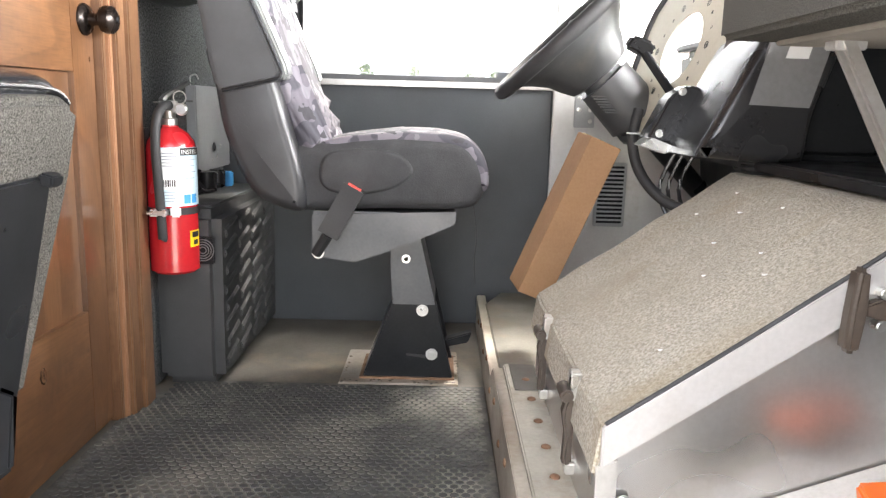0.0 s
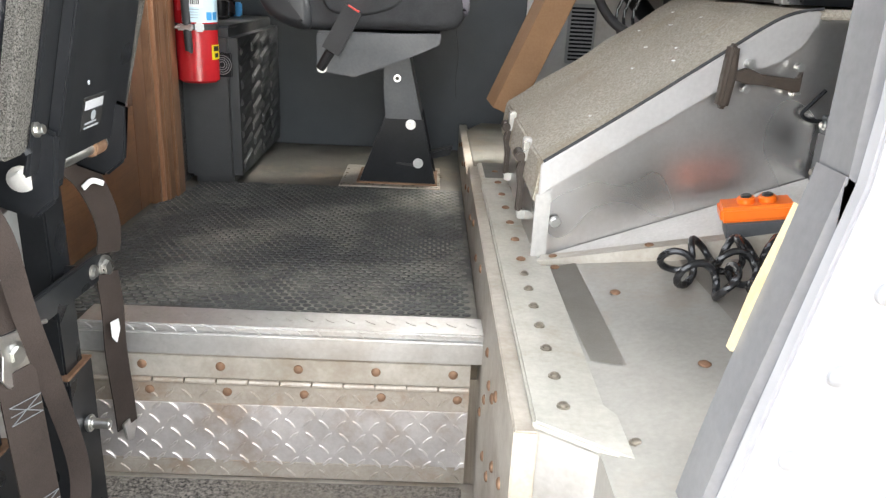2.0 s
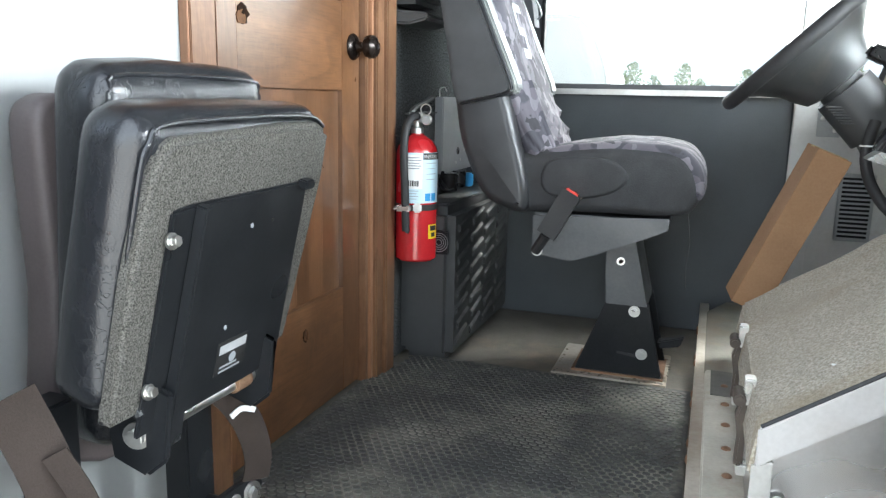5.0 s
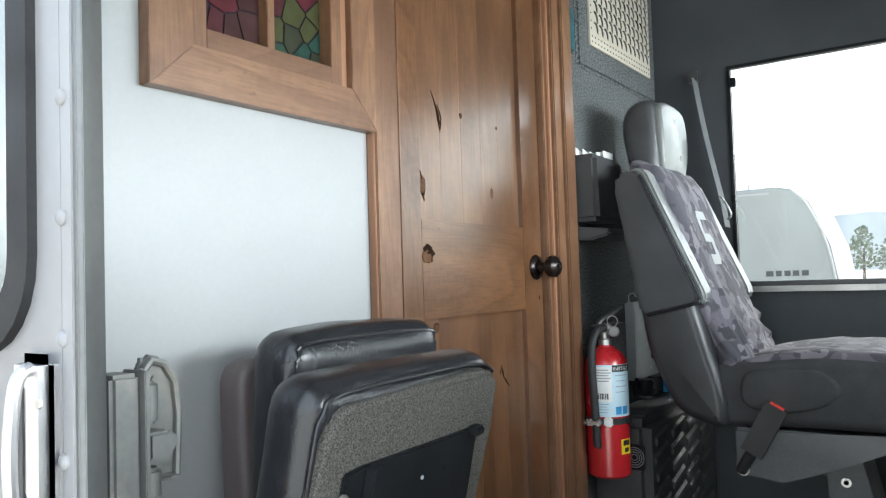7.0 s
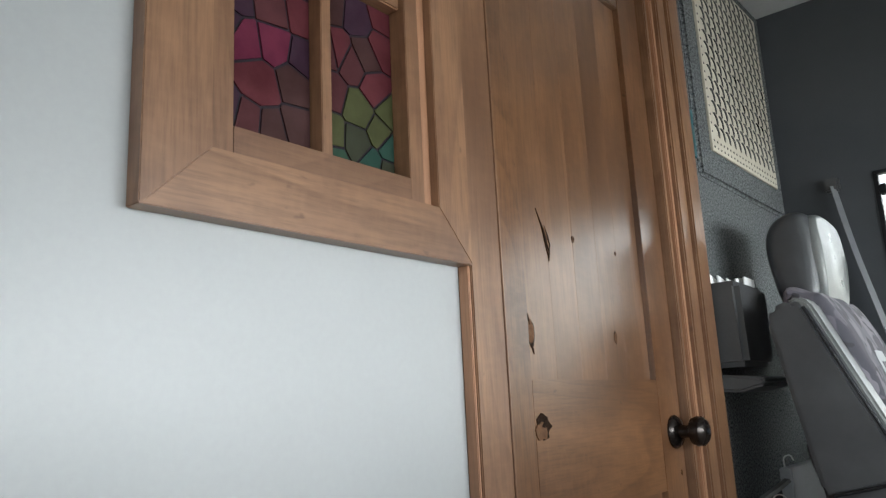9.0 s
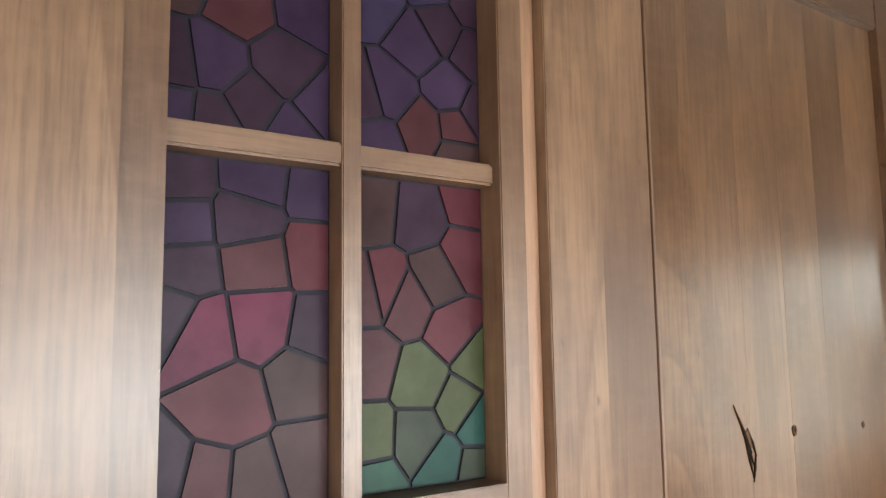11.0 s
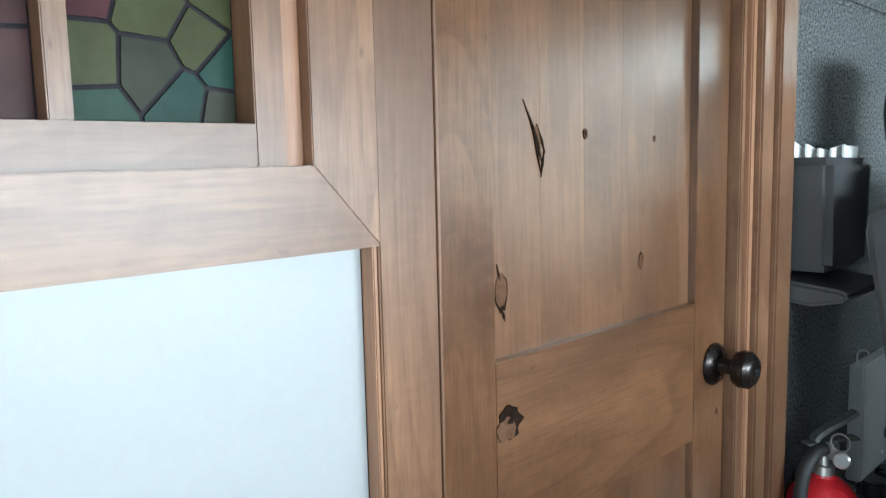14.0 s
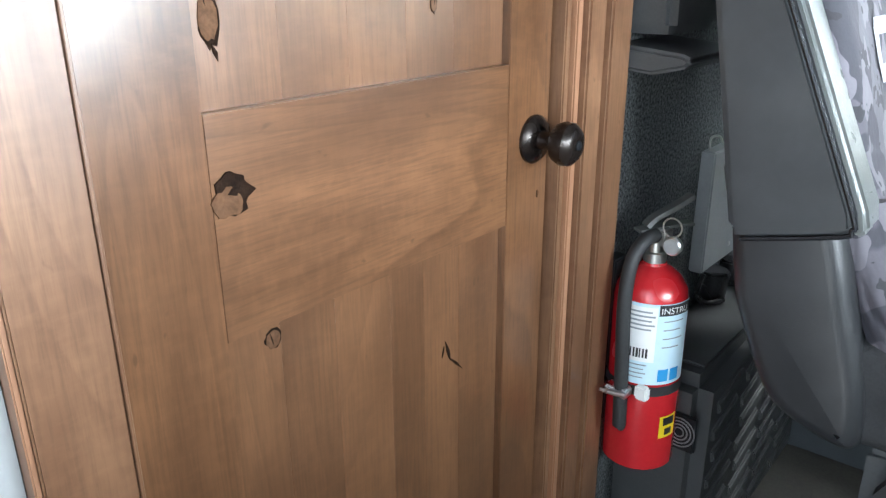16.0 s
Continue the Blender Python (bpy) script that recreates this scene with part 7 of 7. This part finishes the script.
    part("latch_bolt", prism([(0.281, 1.362), (0.304, 1.362), (0.316, 1.378), (0.304, 1.388), (0.281, 1.388)], "x", -0.476, -0.448, 0.003), CAST, la)
    part("latch_roller", rod((-0.462, 0.288, 1.395), (-0.462, 0.288, 1.434), 0.010, n=14, bevel=0.003), CAST, la)
    part("latch_roller", rod((-0.462, 0.288, 1.325), (-0.462, 0.288, 1.355), 0.012, n=14, bevel=0.004), CAST, la)
    outline = [(0.300, 1.332), (0.342, 1.328), (0.346, 1.395), (0.342, 1.432), (0.328, 1.452), (0.308, 1.457), (0.300, 1.449)]
    hd = part("latch_handle", prism(outline, "x", -0.505, -0.490, 0.005, 3), CAST, la, "dark grey paddle handle")
    part("paddle_arm", prism([(0.276, 1.365), (0.302, 1.365), (0.302, 1.395), (0.276, 1.395)], "x", -0.502, -0.491, 0.002), CAST, hd)
    part("paddle_inset", prism([(0.307, 1.348), (0.333, 1.346), (0.335, 1.395), (0.330, 1.428), (0.313, 1.436), (0.307, 1.426)], "x", -0.490, -0.4885, 0.001), CAST, hd)
    loop = [(-0.489, y, z) for y, z in ((0.304, 1.338), (0.338, 1.335), (0.341, 1.395), (0.337, 1.428), (0.325, 1.446), (0.311, 1.450), (0.304, 1.442))]
    part("paddle_rim", sweep(loop, ring(0.0045, 8), up=(1, 0, 0), closed=True), CAST, hd)
    for z in (1.310, 1.440):
        hexbolt("bolt", la, (-0.462, 0.281, z), (0, 1, 0), 0.005)
    part("latch_hook", sweep(smoothed([(-0.45, 0.252, 1.306), (-0.445, 0.255, 1.290), (-0.44, 0.268, 1.290), (-0.44, 0.272, 1.300)], 4), ring(0.004, 8)), BLACK_STEEL, la)


sliding_door()


def amber_bracket(x, y, z, s):
    t = thing("amber_bracket", (x, y, z), "amber plastic bracket with two ringed tabs bolted beside the entry", "bracket", "amber brackets")
    part("base", box(min(x - 0.034 * s, x), max(x - 0.034 * s, x), y - 0.006, y, z - 0.062, z + 0.034, 0.002), ORANGE_BRACKET, t)
    part("back_plate", prism([(y, z - 0.062), (y, z + 0.034), (y + 0.032, z + 0.038), (y + 0.034, z + 0.012), (y + 0.036, z - 0.062)], "x", x - 0.003, x + 0.003, 0.001), ORANGE_BRACKET, t)
    for dz in (-0.036, 0.002):
        b = bmesh.new()
        n, rings = 20, []
        for h in (z + dz, z + dz + 0.013):
            for rx in (0.015, 0.0075):
                rings.append([b.verts.new((x + s * 0.014 + rx * math.cos(2 * math.pi * i / n), y + 0.018 + rx * 0.85 * math.sin(2 * math.pi * i / n), h)) for i in range(n)])
        for p_, q_ in ((0, 1), (1, 3), (3, 2), (2, 0)):
            for i in range(n):
                b.faces.new((rings[p_][i], rings[p_][(i + 1) % n], rings[q_][(i + 1) % n], rings[q_][i]))
        part("ring_tab", b, ORANGE_BRACKET, t)
    for dz in (0.022, -0.054):
        part("screw", lathe([(0.005, 0), (0.004, 0.003)], (x + (0.003 if s > 0 else -0.006), y + 0.022, z + dz), 12, "X"), ZINC, t)


amber_bracket(-0.432, 0.250, 1.238, 1)
amber_bracket(0.402, 0.235, 1.262, -1)


# rivets on structure
def rivets(parent, mesh, spots):
    for m in spots:
        share("rivet", mesh, parent, m)


rusty = mesh_of("rivet", lathe([(0.0085, 0), (0.0080, 0.002), (0.005, 0.004), (0.001, 0.0046)], (0, 0, 0), 12), RUST)
zincy = mesh_of("rivet", lathe([(0.0080, 0), (0.0080, 0.0012), (0.0056, 0.0016), (0.0052, 0.0042), (0.003, 0.0056)], (0, 0, 0), 14), TARNISH)
white = mesh_of("rivet", lathe([(0.0095, 0), (0.0088, 0.0028), (0.005, 0.0052), (0.001, 0.006)], (0, 0, 0), 14), WHITE_BODY)
rivets(ledge_top, zincy, [pose(0.178, y, 0.842) for y in (0.385, 0.455, 0.530, 0.600, 0.668, 0.735, 0.800)] + [pose(0.245, 0.315, 0.842)])
rivets(ledge_top, rusty, [pose(0.180, 0.87 + 0.105 * k, 0.842) for k in range(7)])
rivets(ledge_side, rusty, [pose(0.118, y, z, 0, -90, 0) for y, z in ((0.70, 0.745), (0.64, 0.72), (0.585, 0.73), (0.76, 0.60), (0.66, 0.58), (0.58, 0.60), (0.52, 0.66), (0.47, 0.56), (0.60, 0.52), (0.70, 0.66), (0.54, 0.76), (0.43, 0.70))])
rivets(ledge_side, rusty, [pose(0.118, 0.95 + 0.14 * k, 0.79 - 0.03 * (k % 2), 0, -90, 0) for k in range(10)])
rivets(ledge_plate, rusty, [pose(x, y, ledge_z(x)) for x, y in ((0.306, 0.697), (0.52, 0.60), (0.36, 0.45))])
rivets(ledge_plate, rusty, [pose(x, y, z) for x, y, z in ((0.236, 0.868, 0.850), (0.385, 0.815, 0.896), (0.235, 0.835, 0.842), (0.60, 0.735, 0.963))])
rivets(riser, rusty, [pose(-0.47 + 0.135 * k, 0.801, 0.646, 90, 0, 0) for k in range(5)])
rivets(riser, rusty, [pose(-0.46 + 0.135 * k, 0.800, 0.597, 90, 0, 0) for k in range(5)])
rivets(front_body, white, [pose(x, 0.165, z, 90, 0, 0) for x, z in ((0.372, 1.085), (0.350, 1.012), (0.326, 0.93), (0.303, 0.855), (0.345, 0.85), (0.395, 0.885), (0.325, 0.845), (0.28, 0.76), (0.262, 0.68))] + [pose(0.385, 0.165, 1.17 + 0.105 * k, 90, 0, 0) for k in range(12)])

# yellow warning sign on the ledge end
sign_o = Vector((0.1435, 0.3475, 0.722))
along = Vector((0.128, -0.090, 0)).normalized()
face = Vector((-0.090, -0.128, 0)).normalized()
sg = thing("warning_sign", sign_o, "yellow warning sign with a black band and bold black letters", "sign")


def plate(o, w, h, d0, d1):
    b = bmesh.new()
    vs = [b.verts.new(o + along * a + Vector((0, 0, c)) + face * d) for d in (d0, d1) for a, c in ((0, 0), (w, 0), (w, h), (0, h))]
    for f in ((0, 1, 2, 3), (7, 6, 5, 4), (0, 4, 5, 1), (1, 5, 6, 2), (2, 6, 7, 3), (3, 7, 4, 0)):
        b.faces.new([vs[i] for i in f])
    return b


part("plate", plate(sign_o - Vector((0, 0, 0.075)), 0.085, 0.092, 0.0, 0.002), YELLOW, sg)
part("black_band", plate(sign_o + Vector((0, 0, -0.002)), 0.085, 0.019, 0.002, 0.0026), PRINT_BLACK, sg)
part("band_mark", plate(sign_o + along * 0.006 + Vector((0, 0, 0.003)), 0.055, 0.010, 0.0026, 0.003), YELLOW, sg, "small yellow emblem bar")
turn_m = Matrix((along, Vector((0, 0, 1)), along.cross(Vector((0, 0, 1))))).transposed().to_4x4()
lettering("WAT", 0.034, Matrix.Translation(sign_o + along * 0.005 + face * 0.003 + Vector((0, 0, -0.034))) @ turn_m, PRINT_BLACK, sg)

# ---- outdoors ----
def travel_trailer():
    t = thing("travel_trailer", (-3.4, 15, 0), "white travel trailer parked beyond the driver window", "trailer")
    prof = [(-6.2, 0.55), (-1.95, 0.55), (-1.55, 1.0), (-1.70, 1.9), (-1.98, 2.62), (-2.20, 2.86), (-2.50, 2.92), (-6.2, 2.92)]
    part("body", prism(prof, "y", 13.6, 16.0, 0.05, 3), TRAILER, t)
    part("roof_trim", box(-6.0, -2.6, 13.585, 13.60, 2.80, 2.83, 0.004), PALE_PAINT, t)
    part("corner_trim", sweep(smoothed([(-1.60, 13.59, 1.0), (-1.74, 13.59, 1.9), (-2.02, 13.59, 2.60), (-2.22, 13.59, 2.83)], 4), ring(0.02, 6), up=(0, 1, 0)), PALE_PAINT, t)
    for k, (x, w) in enumerate(((-2.70, 0.15), (-2.54, 0.11), (-2.41, 0.12), (-2.28, 0.12), (-2.14, 0.13))):
        part("emblem_bar", box(x, x + w * 0.8, 13.588, 13.60, 1.41, 1.50), GREY_STEEL, t, "grey emblem bar")
    part("aerial", rod((-3.0, 14, 2.9), (-3.0, 14, 3.05), 0.012, n=6), BLACK_STEEL, t)
    for x in (-4.4, -3.7):
        part("wheel", rod((x, 13.7, 0.35), (x, 13.95, 0.35), 0.35, n=24, bevel=0.04), RUBBER, t)
    part("jack", rod((-1.2, 14.8, 0.0), (-1.2, 14.8, 0.7), 0.05, n=10), GREY_STEEL, t)
    part("tongue", box(-1.9, -0.9, 14.7, 14.9, 0.5, 0.6, 0.01), BLACK_STEEL, t)


travel_trailer()


def far_tree(x, y, h, seed):
    r = random.Random(seed)
    t = thing("tree", (x, y, 0), "distant green tree beyond the yard", "tree", "distant trees")
    part("trunk", rod((x, y, 0), (x + 0.1, y, h * 0.6), h * 0.03, h * 0.015, 8), BARK, t)
    b = bmesh.new()
    for _ in range(420):
        a, u = r.uniform(0, 2 * math.pi), r.random() ** 0.6
        k = r.uniform(0.25, 1.0)
        w = h * 0.26 * math.sin(math.pi * (0.12 + 0.80 * k)) * u
        p = Vector((x + w * math.cos(a), y + w * math.sin(a), h * k))
        n = Vector((r.gauss(0, 1), r.gauss(0, 1), r.gauss(0, 1))).normalized()
        s = h * r.uniform(0.02, 0.05)
        e = n.orthogonal().normalized() * s
        f = n.cross(e)
        b.faces.new([b.verts.new(p + q) for q in (e, f * 0.7, -e, -f * 0.7)])
    part("crown", b, LEAF, t, "", False)


for i, (x, y, h) in enumerate(((-9.1, 90, 5.8), (-6.9, 92, 4.4), (-3.6, 90, 5.6), (-2.0, 95, 4.2), (3.0, 92, 5.2), (5.5, 84, 5.0), (6.8, 60, 4.2), (-14, 92, 5.0), (10, 70, 5.5), (-20, 66, 5.2), (13, 66, 4.6))):
    far_tree(x, y, h, 40 + i)
structure("far_field", box(-120, 120, 40, 110, 0.0, 0.03), DRY_GRASS, "dry yellow grass field behind the yard", False)
# Far hills; their haze is only in the base colour
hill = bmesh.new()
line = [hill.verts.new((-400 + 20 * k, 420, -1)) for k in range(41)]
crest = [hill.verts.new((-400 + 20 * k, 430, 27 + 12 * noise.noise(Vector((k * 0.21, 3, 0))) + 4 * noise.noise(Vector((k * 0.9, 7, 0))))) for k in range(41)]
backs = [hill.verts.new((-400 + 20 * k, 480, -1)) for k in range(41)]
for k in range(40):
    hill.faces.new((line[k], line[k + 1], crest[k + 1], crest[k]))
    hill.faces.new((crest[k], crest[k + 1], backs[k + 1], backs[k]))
structure("backdrop", hill, FAR_HILL, "blue hills on the horizon, haze in their colour")


def parked_truck():
    t = thing("parked_pickup", (3.2, 20, 0), "dark grey pickup truck parked in the yard", "truck")
    part("body", prism([(0.6, 0.5), (5.4, 0.5), (5.4, 1.35), (3.6, 1.4), (3.2, 2.05), (1.0, 2.1), (0.7, 1.5), (0.6, 1.4)], "y", 19.2, 21.0, 0.06, 3), GREY_STEEL, t)
    part("side_window", prism([(1.0, 1.5), (3.15, 1.48), (2.95, 1.95), (1.15, 1.98)], "y", 19.19, 19.21, 0.01), GLOSS_BLACK, t)
    part("roof_box", box(1.3, 1.9, 19.6, 20.4, 2.08, 2.25, 0.03), BLACK_PLASTIC, t)
    for x in (1.5, 4.5):
        w = part("wheel", rod((x, 19.15, 0.38), (x, 19.40, 0.38), 0.38, n=24, bevel=0.04), RUBBER, t)
        part("rim", rod((x, 19.13, 0.38), (x, 19.16, 0.38), 0.22, n=20, bevel=0.01), ZINC, w)


parked_truck()

# ---- small repeated pieces ----
bar = [(-0.0125, 0), (-0.006, 0.0027), (0.006, 0.0027), (0.0125, 0), (0.006, -0.0027), (-0.006, -0.0027)]
lozenge = mesh_of("tread_bar", prism(bar, "y", -0.0034, 0.0006, 0.0009, 1), RUSTY_PLATE)
nose_bar = mesh_of("tread_bar", prism(bar, "y", -0.0016, 0.0006, 0.0006, 1), ALU)
brown_bar = mesh_of("tread_bar", prism(bar, "y", -0.0030, 0.0006, 0.0009, 1), RUST_BAND)
for r in range(7):
    for c in range(22):
        z = 0.434 + r * 0.0262
        x = -0.546 + c * 0.0300 + (0.006 if r % 2 else 0)
        share("tread_bar", lozenge if 0.456 < z < 0.572 else brown_bar, riser, pose(x, 0.800 if z > 0.572 else 0.7992 if z > 0.456 else 0.7986, z, 0, 45 if (r + c) % 2 else -45, 0))
nosing = bpy.data.objects["stair_nosing"]
for c in range(20):
    share("tread_bar", nose_bar, nosing, pose(-0.556 + c * 0.0355, 0.7975, 0.7185, 0, 35, 0))
    share("tread_bar", nose_bar, nosing, pose(-0.540 + c * 0.0355, 0.836, 0.7245, -90, 0, -40))
stud_bm = lathe([(0.0088, 0), (0.0084, 0.0016), (0.0070, 0.0026)], (0, 0, 0), 8)
stud = mesh_of("stud", stud_bm, MAT_RUBBER)
rest_v, rest_f, count = [], [], 0
row = 0
y = 0.892
while y < 1.815:
    x = -0.692 + (0.0105 if row % 2 else 0.0)
    while x < 0.105:
        if x > -0.655 or y < 1.70:
            if count < 300:
                o = share("stud", stud, mat, pose(x, y, FLOOR + 0.0035) @ Matrix.Diagonal((1.0, 0.80, 1, 1)))
                count += 1
            else:
                k = len(rest_v)
                for rr_, h in ((0.0088, 0.0035), (0.0080, 0.0060)):
                    for i in range(8):
                        a = 2 * math.pi * i / 8
                        rest_v.append((x + rr_ * math.cos(a), y + 0.8 * rr_ * math.sin(a), FLOOR + h))
                rest_f += [(k + i, k + (i + 1) % 8, k + 8 + (i + 1) % 8, k + 8 + i) for i in range(8)] + [tuple(range(k + 8, k + 16))]
        x += 0.021
    y += 0.0155
    row += 1
me = bpy.data.meshes.new("studs")
me.from_pydata(rest_v, [], rest_f)
me.materials.append(MAT_RUBBER)
far_studs = new("studs", me)
far_studs.parent = mat
tagged(far_studs, "rows of small oval rubber studs", "", "", "stuff")
